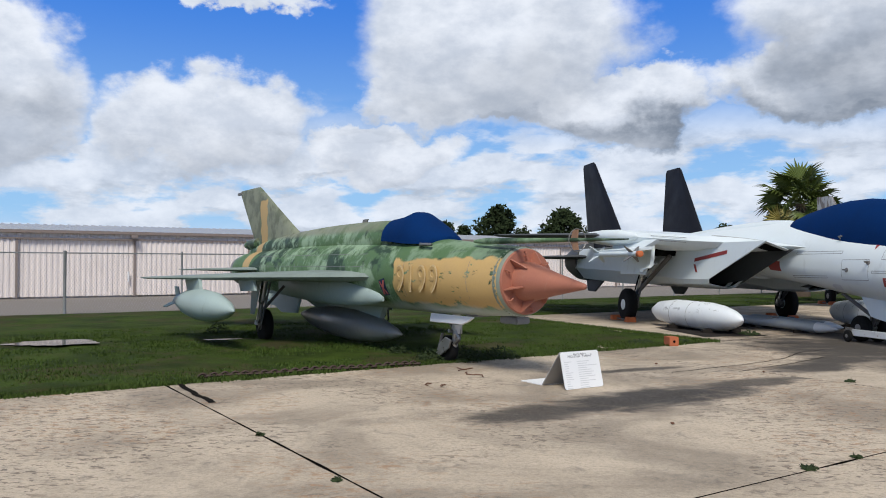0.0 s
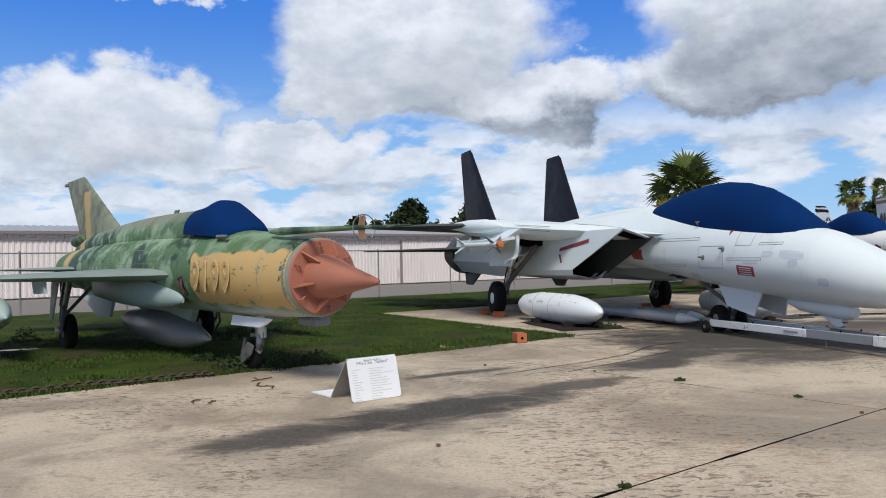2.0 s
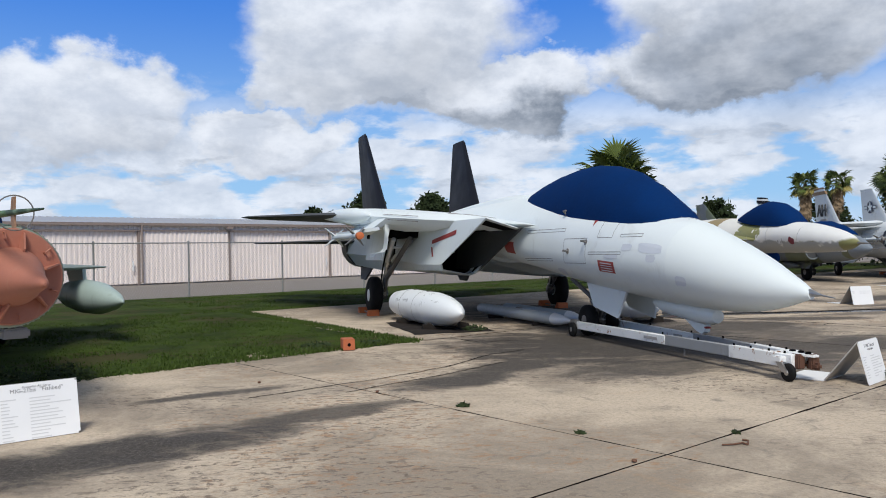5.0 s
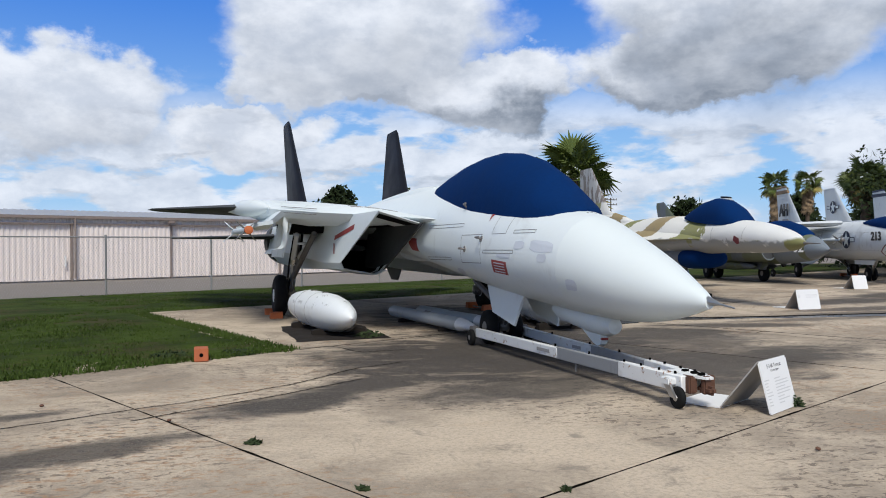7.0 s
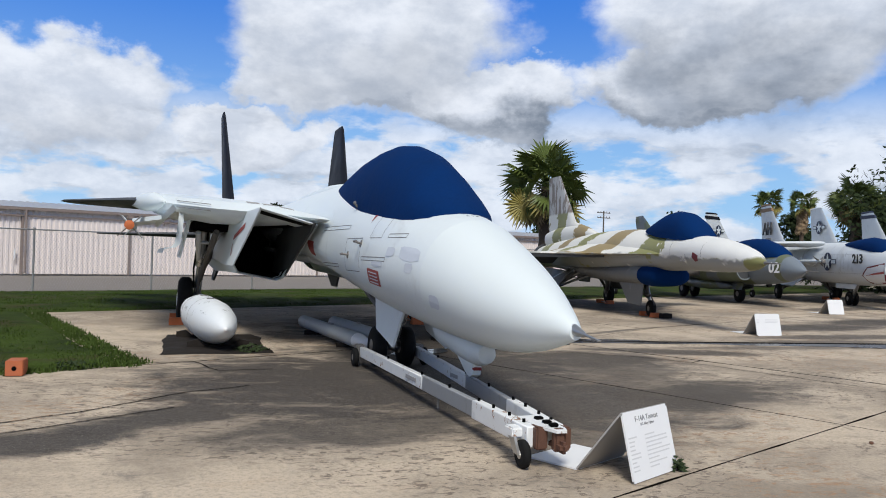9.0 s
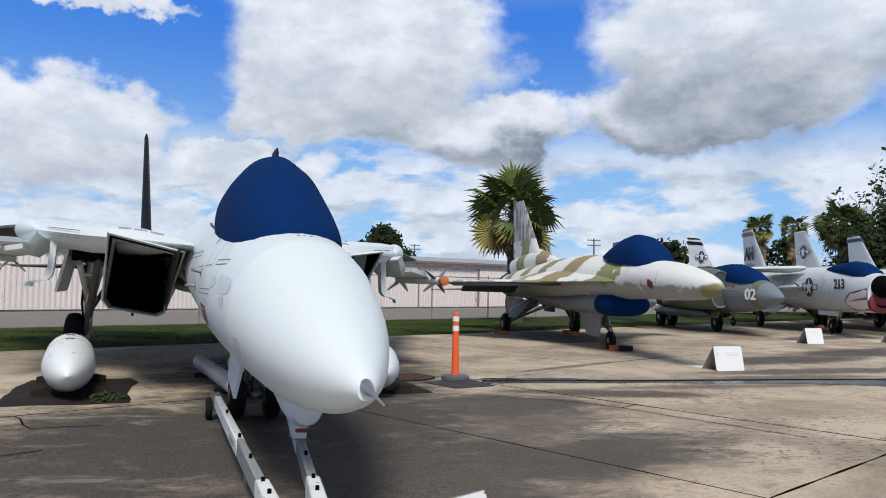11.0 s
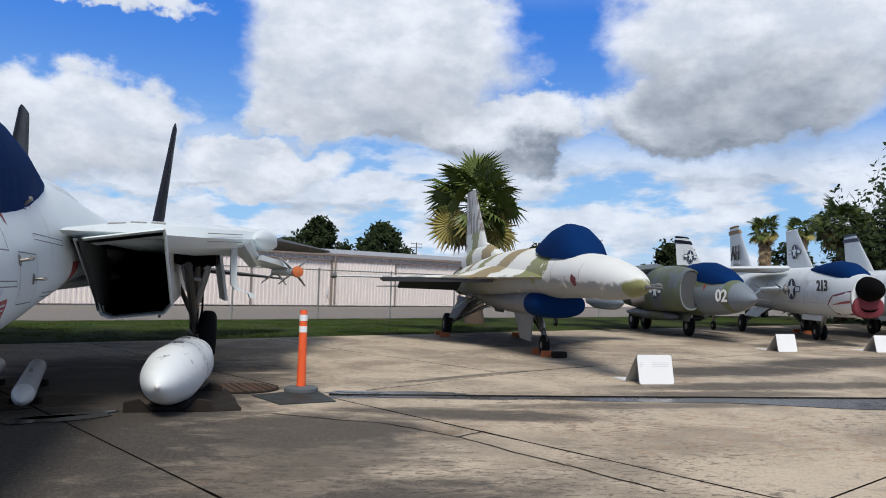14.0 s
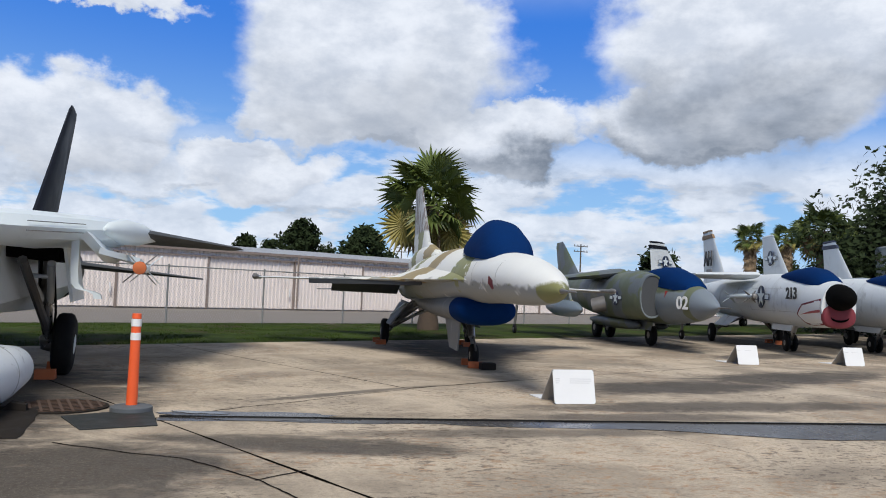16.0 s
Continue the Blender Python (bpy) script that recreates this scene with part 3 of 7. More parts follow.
def lawn(name, p0, p1, q0, q1, step=0.25):
    """A slightly uneven turf sheet with ragged borders."""
    bm = bmesh.new()
    nu, nv = int((p1 - p0) / step), int((q1 - q0) / step)
    grid = []
    for i in range(nu + 1):
        row = []
        for j in range(nv + 1):
            q = q0 + (q1 - q0) * j / nv
            p = p0 + (p1 + ((q - q0) * 0.13 if p1 < 20 else 0) - p0) * i / nu
            edge = i in (0, nu) or j in (0, nv)
            w = noise.noise((p * 1.3, q * 1.3, 3.1)) * 0.16
            if i in (0, nu):
                p += w * 1.6
            if j in (0, nv):
                q += w
            z = -0.04 if edge else 0.022 + 0.028 * noise.noise((p * 0.7, q * 0.7, 0)) + 0.018 * noise.noise((p * 3, q * 3, 5))
            row.append(bm.verts.new(at(p, q, z)))
        grid.append(row)
    for i in range(nu):
        for j in range(nv):
            bm.faces.new((grid[i][j], grid[i + 1][j], grid[i + 1][j + 1], grid[i][j + 1]))
    return tagged(part(name, bm, GRASS_GROUND), "short patchy green grass with bare brown spots", "grass", kind="structure")


lawn("ground_lawn", -30, 13.2, 10.3, 26.9)
lawn("ground_verge", 13.2, 70, 18.6, 26.9, 0.35)

# hangar row
HQ = 40.5
hangar = thing("hangar_row", Matrix.Identity(4), "long low cream corrugated-metal hangar row with sliding doors", "hangar")


def corrugated(p0, p1, z0, z1, q, pitch=0.24, depth=0.035):
    bm = bmesh.new()
    n = max(2, int(round((p1 - p0) / pitch)))
    w = (p1 - p0) / n
    prof = []
    for i in range(n):
        a = p0 + i * w
        prof += [(a, 0), (a + w * 0.42, 0), (a + w * 0.5, depth), (a + w * 0.92, depth)]
    prof.append((p1, 0))
    front = [at(a, q - d, z0) for a, d in prof], [at(a, q - d, z1) for a, d in prof]
    back = [at(a, q + 0.05, z0) for a, d in prof], [at(a, q + 0.05, z1) for a, d in prof]
    skin(bm, [back[0], front[0], front[1], back[1]], closed=False, caps=False)
    return bm


DOORS = [-34, -27.6, -21.2, -14.6, -8.2, -2.0, 3.2, 8.3, 14.0, 19.6, 24.5, 31.0, 35.7, 41.0, 45.8, 51.5, 57, 62.5, 68, 73.5, 79, 84.5, 90]
for i, (a, b) in enumerate(zip(DOORS, DOORS[1:])):
    d = part("door_panel", corrugated(a + 0.04, b - 0.04, 0.05, 2.72, HQ - (0.10 if i % 2 else 0.0)), HANGARWALL, hangar)
    part("door_post", box((0, 0, 0), (0.09, 0.14, 2.75)), HANGARTRIM, hangar).matrix_local = Matrix.Translation(at(b - 0.05, HQ - 0.16)) @ Matrix.Rotation(radians(GRID), 4, "Z")
    if i % 2 == 0:
        part("handle", box((0, 0, 0), (0.07, 0.08, 0.5), bevel=0.01), SIGN, hangar).matrix_local = Matrix.Translation(at(b - 0.35, HQ - 0.2, 0.7)) @ Matrix.Rotation(radians(GRID), 4, "Z")
part("header", corrugated(-34, 90, 2.78, 3.02, HQ - 0.05), HANGARWALL, hangar)
part("track", slab([at(-34, HQ - 0.2, 2.75), at(90, HQ - 0.2, 2.75), at(90, HQ + 0.1, 2.75), at(-34, HQ + 0.1, 2.75)], 0.07), HANGARTRIM, hangar)
part("fascia", slab([at(-34.3, HQ - 0.32, 3.0), at(90.3, HQ - 0.32, 3.0), at(90.3, HQ - 0.32, 3.13), at(-34.3, HQ - 0.32, 3.13)], 0.03), HANGARTRIM, hangar)
bm = bmesh.new()
for i in range(306):
    a = -34.3 + i * 124.6 / 306
    w = 124.6 / 306
    sec = [(a, 0), (a + 0.32, 0), (a + 0.35, 0.05), (a + w - 0.01, 0.05)]
    skin(bm, [[at(x, HQ - 0.34, 3.12 + h) for x, h in sec], [at(x, HQ + 8, 3.75 + h) for x, h in sec]], closed=False, caps=False)
part("roof", bm, ROOF, hangar)
part("wall", slab([at(-34, HQ + 0.2, -0.05), at(90, HQ + 0.2, -0.05), at(90, HQ + 0.2, 3.1), at(-34, HQ + 0.2, 3.1)], 0.1), HANGARWALL, hangar)
for a in (-34, 90):
    part("end_wall", slab([at(a, HQ + 0.1, -0.05), at(a, HQ + 8, -0.05), at(a, HQ + 8, 3.74), at(a, HQ + 0.1, 3.1)], 0.1), HANGARWALL, hangar)
for a in (-8, 19.6, 41.0):
    part("downpipe", rods([(at(a + 0.1, HQ - 0.3, 0.1), at(a + 0.1, HQ - 0.3, 3.0), 0.05)]), HANGARTRIM, hangar)
for a in (8.2, 24.4):
    part("lamp", box((-0.15, -0.12, 0), (0.15, 0.12, 0.16), bevel=0.02), HANGARTRIM, hangar).matrix_local = Matrix.Translation(at(a, HQ - 0.42, 2.82)) @ Matrix.Rotation(radians(GRID), 4, "Z")

# chain-link fence
FQ = 27.0
fence = thing("chain_link_fence", Matrix.Identity(4), "galvanised chain-link fence with steel posts and top rail", "fence")
POSTS = [-28.6, -25, -21.5, -17.9, -14.3, -10.8, -7.2, -3.6, -0.1, 3.47, 7.05, 10.2, 13.3, 16.5, 20.2, 24.0, 27.85, 31.45, 35.0, 38.6, 42.1, 45.7, 49.2, 52.8, 56.3]
for a in POSTS:
    r = 0.05 if a == 3.47 else 0.032
    part("post", lathe(at(a, FQ, -0.05), at(a, FQ, 1.98), ((0, r), (0.97, r), (0.985, r * 1.25), (1, 0.01)), 10), GALV, fence)
for a, b in zip(POSTS, POSTS[1:]):
    part("top_rail", rods([(at(a, FQ, 1.9), at(b, FQ, 1.9), 0.022)], 6), GALV, fence)
bm = bmesh.new()
step = 0.09
k = POSTS[0]
while k < POSTS[-1]:
    for sgn in (1, -1):
        p, q = at(k, FQ + 0.04 + 0.006 * sgn, 0.03 if sgn > 0 else 1.88), at(k + 1.0, FQ + 0.04 + 0.006 * sgn, 1.88 if sgn > 0 else 0.03)
        rod(p, q, 0.0019, n=3, bm=bm)
    k += step
tagged(part("wire_mesh", bm, GALV, fence), kind="stuff")


# ---- swept-wing navy fighter ----
def undercarriage_leg(parent, top, foot, r=0.07, extra=()):
    top, foot = Vector(top), Vector(foot)
    mid = top.lerp(foot, 0.55)
    part("strut", lathe(top, foot, ((0, r * 1.25), (0.5, r * 1.25), (0.52, r * 0.8), (0.9, r * 0.8), (0.92, r * 1.2), (1, r * 1.2)), 12), METAL, parent)
    bm = rods([(top + Vector((0, 0.45, 0)), mid, r * 0.5), (mid + Vector((0, -0.12, 0.05)), foot + Vector((0, -0.16, 0.12)), r * 0.35), (mid + Vector((0, -0.12, 0.05)), mid, r * 0.35), (foot + Vector((0, -0.16, 0.12)), foot, r * 0.35)] + list(extra), 8)
    part("linkage", bm, GEARGREY, parent)


def sidewinder(parent, nose, tail, body_mat=WHITE, tip=CHOCK, roll=45):
    """A slim missile under a pylon: body, seeker cap, four fins fore and aft."""
    nose, tail = Vector(nose), Vector(tail)
    m = part("missile", lathe(nose, tail, ((0, 0.02), (0.02, 0.05), (0.06, 0.063), (0.98, 0.063), (1, 0.05)), 14), body_mat, parent, "white air-to-air missile with cross fins")
    d = (tail - nose).normalized()
    part("seeker_cap", lathe(nose - d * 0.03, nose + d * 0.14, ((0, 0.03), (0.1, 0.075), (0.85, 0.078), (1, 0.066)), 14), tip, m)
    for f0, f1, h in ((0.10, 0.2, 0.27), (0.86, 0.99, 0.3)):
        for k in range(4):
            a = radians(roll + 90 * k)
            o = Vector((math.cos(a), 0, math.sin(a)))
            p0, p1 = nose.lerp(tail, f0), nose.lerp(tail, f1)
            part("fin", slab([p0 + o * 0.05, p0.lerp(p1, 0.75) + o * h, p1 + o * h, p1 + o * 0.05], 0.012), STEEL if f0 < 0.5 else body_mat, m)


def tomcat():
    # it leans two degrees to its starboard side, so each wheel stands at its own height
    T = thing("swing_wing_fighter_jet", pose(9.47, 11.2, 0, 0, 2.0, 10.2), "white navy fighter jet with blue canopy cover and black fins", "fighter jet")
    lean = math.sin(radians(2.0))
    # forward fuselage behind the radome
    NOSE = [(2.0, 0.587, 1.825, 0.653, 0, 1.22), (2.6, 0.647, 1.965, 0.684, 0, 1.28), (3.6, 0.70, 2.10, 0.763, 0, 1.34, 2.1), (5.0, 0.71, 2.26, 0.9, 0, 1.42, 2.15), (6.4, 0.74, 2.46, 1.08, 0, 1.5, 2.1), (7.6, 0.80, 2.58, 1.2, 0, 1.7, 2.0)]
    part("fuselage", body(NOSE + [(9.5, 1.0, 2.52, 1.35, 0, 1.85), (12, 1.1, 2.42, 1.5, 0, 1.95), (15, 1.0, 2.25, 1.6, 0, 1.95), (18, 0.5, 1.95, 1.7, 0, 1.8)], 36), WHITE, T)
    part("radome", body([(0.0, 0.05, 0.97, 0.87), (0.12, 0.105, 1.045, 0.835), (0.35, 0.2, 1.155, 0.77), (0.75, 0.335, 1.345, 0.685), (1.3, 0.476, 1.565, 0.64), (2.0, 0.587, 1.825, 0.653, 0, 1.22)], 40), RADOME, T, "smooth white painted radome")

    def skin_height(s, u):
        """Height of the upper skin at station s, u off the centre line."""
        for a, b in zip(NOSE, NOSE[1:]):
            if s <= b[0]:
                break
        f = (s - a[0]) / (b[0] - a[0])
        w, top, mid = (a[i] + (b[i] - a[i]) * f for i in (1, 2, 5))
        return mid + (top - mid) * math.sqrt(max(1 - (u / w) ** 2, 0.0))

    part("pitot_probe", lathe((0, -0.34, 0.9), (0, 0.06, 0.945), ((0, 0.007), (0.5, 0.011), (0.6, 0.022), (0.82, 0.038), (1, 0.052)), 16), METAL, T, "bare metal pitot probe")
    # canvas over the canopy
    rings = []
    for s, w, top in ((2.30, 0.06, 1.93), (2.36, 0.20, 1.985), (2.55, 0.36, 2.10), (2.8, 0.44, 2.25), (3.1, 0.485, 2.44), (3.6, 0.52, 2.67), (4.2, 0.53, 2.83), (4.8, 0.525, 2.905), (5.4, 0.505, 2.90), (6.0, 0.475, 2.84), (6.6, 0.43, 2.73), (6.95, 0.385, 2.63), (7.06, 0.25, 2.56)):
        sill = skin_height(s, w) - 0.012 + 0.03 * noise.noise((s * 2.1, 4.0, 2.0)) * (2.6 < s < 6.9)
        r = []
        for i in range(33):
            a = math.pi * i / 32
            x, z = math.cos(a), math.sin(a)
            k = 1 + (0.014 * noise.noise((s * 2.2, x * 3, 1.7)) + 0.007 * math.sin(s * 9 + 3 * x)) * (1 if 0 < i < 32 else 0)
            hem = 0.03 * noise.noise((s * 5, x, 9)) if i in (0, 32) else 0
            r.append(Vector((math.copysign(abs(x) ** 1.18, x) * w * k, s, sill + hem + z ** 0.96 * (top - sill) * k)))
        rings.append(r)
    bm = bmesh.new()
    skin(bm, rings, closed=True)
    part("canopy_cover", bm, COVER, T, "dark blue fitted canvas canopy cover")
    # intakes, nacelles, gloves, wings, fins on both sides
    for k in (-1, 1):
        lip = [(0.78, 6.3, 1.84), (1.68, 5.85, 2.0), (1.82, 7.95, 1.14), (1.73, 8.1, 1.02), (1.07, 8.25, 0.92), (0.96, 8.2, 0.97)]
        def box_ring(ds, grow):
            cu = sum(a for a, b, c in lip) / 6
            cz = 1.45
            return [Vector((k * (cu + (a - cu) * grow), b + ds, cz + (c - cz) * grow)) for a, b, c in lip]
        def round_ring(s, u, z, rr):
            return [Vector((k * (u + rr * math.cos(radians(g))), s, z + rr * math.sin(radians(g)))) for g in (140, 40, -20, -60, -120, -160)]
        bm = bmesh.new()
        skin(bm, [box_ring(0, 1.0), [Vector((v.x, v.y * 0.35 + 10.2 * 0.65, v.z)) for v in box_ring(0, 1.04)], round_ring(13, 1.4, 1.55, 0.72), round_ring(16.6, 1.42, 1.6, 0.66)], caps=False)
        part("nacelle", bm, WHITE, T)
        bm = bmesh.new()
        skin(bm, [box_ring(0, 1.0), box_ring(-0.015, 0.97), box_ring(0.02, 0.94), [Vector((v.x, v.y * 0.5 + 9.0 * 0.5, v.z)) for v in box_ring(0, 0.93)]], caps=False)
        part("intake_lip", bm, WHITE, T)
        # black lining: the duct's deep shade is put into its colour
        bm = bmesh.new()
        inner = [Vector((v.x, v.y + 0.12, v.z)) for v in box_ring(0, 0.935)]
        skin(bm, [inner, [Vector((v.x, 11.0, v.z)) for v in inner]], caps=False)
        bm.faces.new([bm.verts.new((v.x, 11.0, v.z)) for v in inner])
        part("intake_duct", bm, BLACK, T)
        part("nozzle", lathe((k * 1.42, 16.5, 1.6), (k * 1.42, 18.2, 1.6), ((0, 0.66), (0.5, 0.64), (1, 0.46)), 24), DARKGREY, T)
        # glove: from beside the cockpit out to the wing pivot
        bm = foil([((k * 0.7, 5.9, 1.9), (k * 0.7, 15, 2.1), 0.12, (0, 0, 1)), ((k * 1.3, 6.9, 1.98), (k * 1.3, 15, 2.2), 0.4, (0, 0, 1)), ((k * 2.1, 8.2, 2.05), (k * 2.1, 14.8, 2.2), 0.5, (0, 0, 1)), ((k * 2.75, 9.25, 2.13), (k * 2.75, 14.0, 2.2), 0.46, (0, 0, 1)), ((k * 3.1, 9.95, 2.18), (k * 3.1, 12.5, 2.24), 0.36, (0, 0, 1)), ((k * 3.22, 10.45, 2.22), (k * 3.22, 11.6, 2.24), 0.12, (0, 0, 1))])
        part("glove", bm, WHITE, T)
        part("wing_root_fairing", lathe((k * 2.92, 9.55, 2.17), (k * 3.5, 11.9, 2.24), ((0, 0.02), (0.08, 0.1), (0.3, 0.18), (0.6, 0.17), (1, 0.08)), 18), WHITE, T)
        # inked panel lines along the glove's blunt leading edge
        for dz in (0.06, -0.05):
            part("glove_line", rods([((k * 2.2, 8.335 + abs(dz) * 0.3, 2.065 + dz), (k * 2.72, 9.2 + abs(dz) * 0.3, 2.13 + dz), 0.006)], 5), SEAM, T)
        part("wing", foil([((k * 2.9, 9.9, 2.22), (k * 1.9, 15.2, 2.24), 0.26, (0, 0, 1)), ((k * 3.6, 11.2, 2.24), (k * 2.6, 15.6, 2.26), 0.2, (0, 0, 1)), ((k * 5.15, 15.2, 2.32), (k * 4.5, 16.6, 2.34), 0.09, (0, 0, 1)), ((k * 5.25, 15.6, 2.32), (k * 4.7, 16.6, 2.34), 0.03, (0, 0, 1))]), DARKGREY, T, "dark grey swept-back wing")
        part("tailplane", foil([((k * 1.9, 15.6, 1.75), (k * 1.9, 18.9, 1.75), 0.16, (0, 0, 1)), ((k * 4.6, 18.3, 1.65), (k * 4.6, 19.2, 1.65), 0.04, (0, 0, 1))]), DARKGREY, T)
        part("fin", foil([((k * 1.38, 13.8, 2.1), (k * 1.38, 17.1, 2.1), 0.26, (1, 0, 0)), ((k * 1.58, 16.15, 4.92), (k * 1.58, 17.35, 4.92), 0.1, (1, 0, 0)), ((k * 1.585, 16.3, 5.03), (k * 1.585, 17.3, 5.03), 0.04, (1, 0, 0))]), BLACKFIN, T, "black tail fin")
        part("ventral_fin", slab([(k * 1.5, 15.0, 1.1), (k * 1.6, 15.8, 0.6), (k * 1.6, 16.4, 0.6), (k * 1.5, 16.9, 1.1)], 0.05), DARKGREY, T)
        part("intake_splitter", slab([(k * 0.86, 6.1, 1.85), (k * 0.95, 8.1, 1.02), (k * 0.98, 9.4, 1.05), (k * 0.92, 9.4, 1.95)], 0.03), DARKGREY, T)
        # wing pylon with rail and missile
        part("pylon", slab([(k * 2.75, 8.7, 2.05), (k * 3.0, 9.2, 1.78), (k * 3.05, 10.9, 1.78), (k * 2.8, 11.2, 2.05)], 0.1), WHITE, T)
        part("launch_rail", slab([(k * 2.95, 8.6, 1.86), (k * 3.4, 8.95, 1.78), (k * 3.4, 11.0, 1.78), (k * 2.95, 11.0, 1.86)], 0.07), WHITE, T)
        sidewinder(T, (k * 3.42, 8.25, 1.69), (k * 3.44, 11.1, 1.71))
        # main gear
        undercarriage_leg(T, (k * 2.15, 10.6, 1.75), (k * 2.2, 11.2, 0.45 + lean * 2.2 * k), 0.09, [((k * 2.0, 9.6, 1.7), (k * 2.2, 11.1, 0.7), 0.06), ((k * 1.8, 11.2, 1.6), (k * 2.15, 11.2, 0.9), 0.04)])
        part("brake_hose", rods([((k * 2.1, 10.5, 1.7), (k * 2.08, 10.75, 1.2), 0.02), ((k * 2.08, 10.75, 1.2), (k * 2.14, 11.0, 0.75), 0.02), ((k * 2.14, 11.0, 0.75), (k * 2.2, 11.25, 0.5), 0.02), ((k * 2.26, 10.55, 1.65), (k * 2.3, 10.9, 1.0), 0.018), ((k * 2.3, 10.9, 1.0), (k * 2.26, 11.2, 0.6), 0.018)], 6), RUBBER, T)
        part("drag_brace", rods([((k * 1.95, 9.9, 1.68), (k * 2.12, 10.85, 1.15), 0.05), ((k * 2.3, 9.9, 1.68), (k * 2.22, 10.85, 1.15), 0.05), ((k * 1.95, 10.2, 1.5), (k * 2.3, 10.2, 1.5), 0.03), ((k * 2.12, 10.85, 1.15), (k * 2.2, 11.1, 0.62 + lean * 2.2 * k), 0.055)], 10), NAVYGREY, T, "pale grey folding drag brace")
        part("axle_hub", lathe((k * 2.12, 11.2, 0.45 + lean * 2.2 * k), (k * 2.3, 11.2, 0.45 + lean * 2.3 * k), ((0, 0.09), (0.6, 0.12), (1, 0.12)), 14), GEARGREY, T)
        part("gear_door", slab([(k * 2.45, 9.7, 1.95), (k * 2.6, 9.75, 1.2), (k * 2.6, 11.3, 1.2), (k * 2.45, 11.4, 1.95)], 0.04), WHITE, T)
        # solid black box, drawn for the shade inside the wheel well
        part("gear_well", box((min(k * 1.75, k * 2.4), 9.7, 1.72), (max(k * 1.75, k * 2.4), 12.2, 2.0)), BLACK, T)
        wheel(T, (k * 2.42, 11.2, 0.45 + lean * 2.42 * k), 0.45, 0.28, rim=WHITE)
    # belly and under-nose fittings
    part("belly", body([(8.6, 0.5, 1.5, 1.2), (10, 0.95, 1.6, 1.25), (15, 0.95, 1.7, 1.4), (17, 0.6, 1.75, 1.5)], 20), WHITE, T)
    # forward-facing air scoop low on the starboard cheek
    part("cheek_scoop", lathe((0.65, 2.6, 0.90), (0.52, 3.9, 1.0), ((0, 0.052), (0.03, 0.062), (0.3, 0.085), (0.6, 0.09), (1, 0.03)), 16), RADOME, T)
    # black disc painted as the shade inside the scoop
    part("scoop_mouth", lathe((0.65, 2.592, 0.90), (0.648, 2.61, 0.90), ((0, 0.046), (1, 0.046)), 16), BLACK, T)
    # small vent slots ahead of the windscreen
    for u in (-0.05, 0.0, 0.05):
        part("vent_slot", box((u - 0.014, 2.20, skin_height(2.2, u) - 0.01), (u + 0.014, 2.22, skin_height(2.2, u) + 0.006)), SEAM, T)
    pod = part("chin_pod", lathe((0, 1.6, 0.55), (0, 3.1, 0.66), ((0, 0.02), (0.02, 0.09), (0.1, 0.135), (0.3, 0.145), (0.8, 0.12), (1, 0.04)), 18), RADOME, T)
    part("blade_antenna", slab([(0, 1.84, 0.40), (0, 1.86, 0.33), (0, 1.93, 0.30), (0, 2.04, 0.33), (0, 2.6, 0.64), (0, 2.0, 0.6)], 0.085), RADOME, T)
    part("lamp_window", box((-0.044, 1.832, 0.375), (0.044, 1.87, 0.405), bevel=0.006), REDMARK, T)
    undercarriage_leg(T, (0, 4.35, 0.95), (0, 4.75, 0.26), 0.08, [((-0.25, 5.3, 0.95), (0, 4.7, 0.5), 0.04), ((0.25, 5.3, 0.95), (0, 4.7, 0.5), 0.04), ((-0.12, 4.4, 0.8), (-0.12, 4.7, 0.32), 0.03)])
    for k in (-1, 1):
        wheel(T, (k * 0.19, 4.8, 0.26), 0.26, 0.17)
        part("nose_gear_door", slab([(k * 0.27, 3.45, 0.8), (k * 0.33, 3.6, 0.38), (k * 0.33, 4.35, 0.52), (k * 0.27, 4.7, 0.9)], 0.03), WHITE, T)
    return T


tomcat()


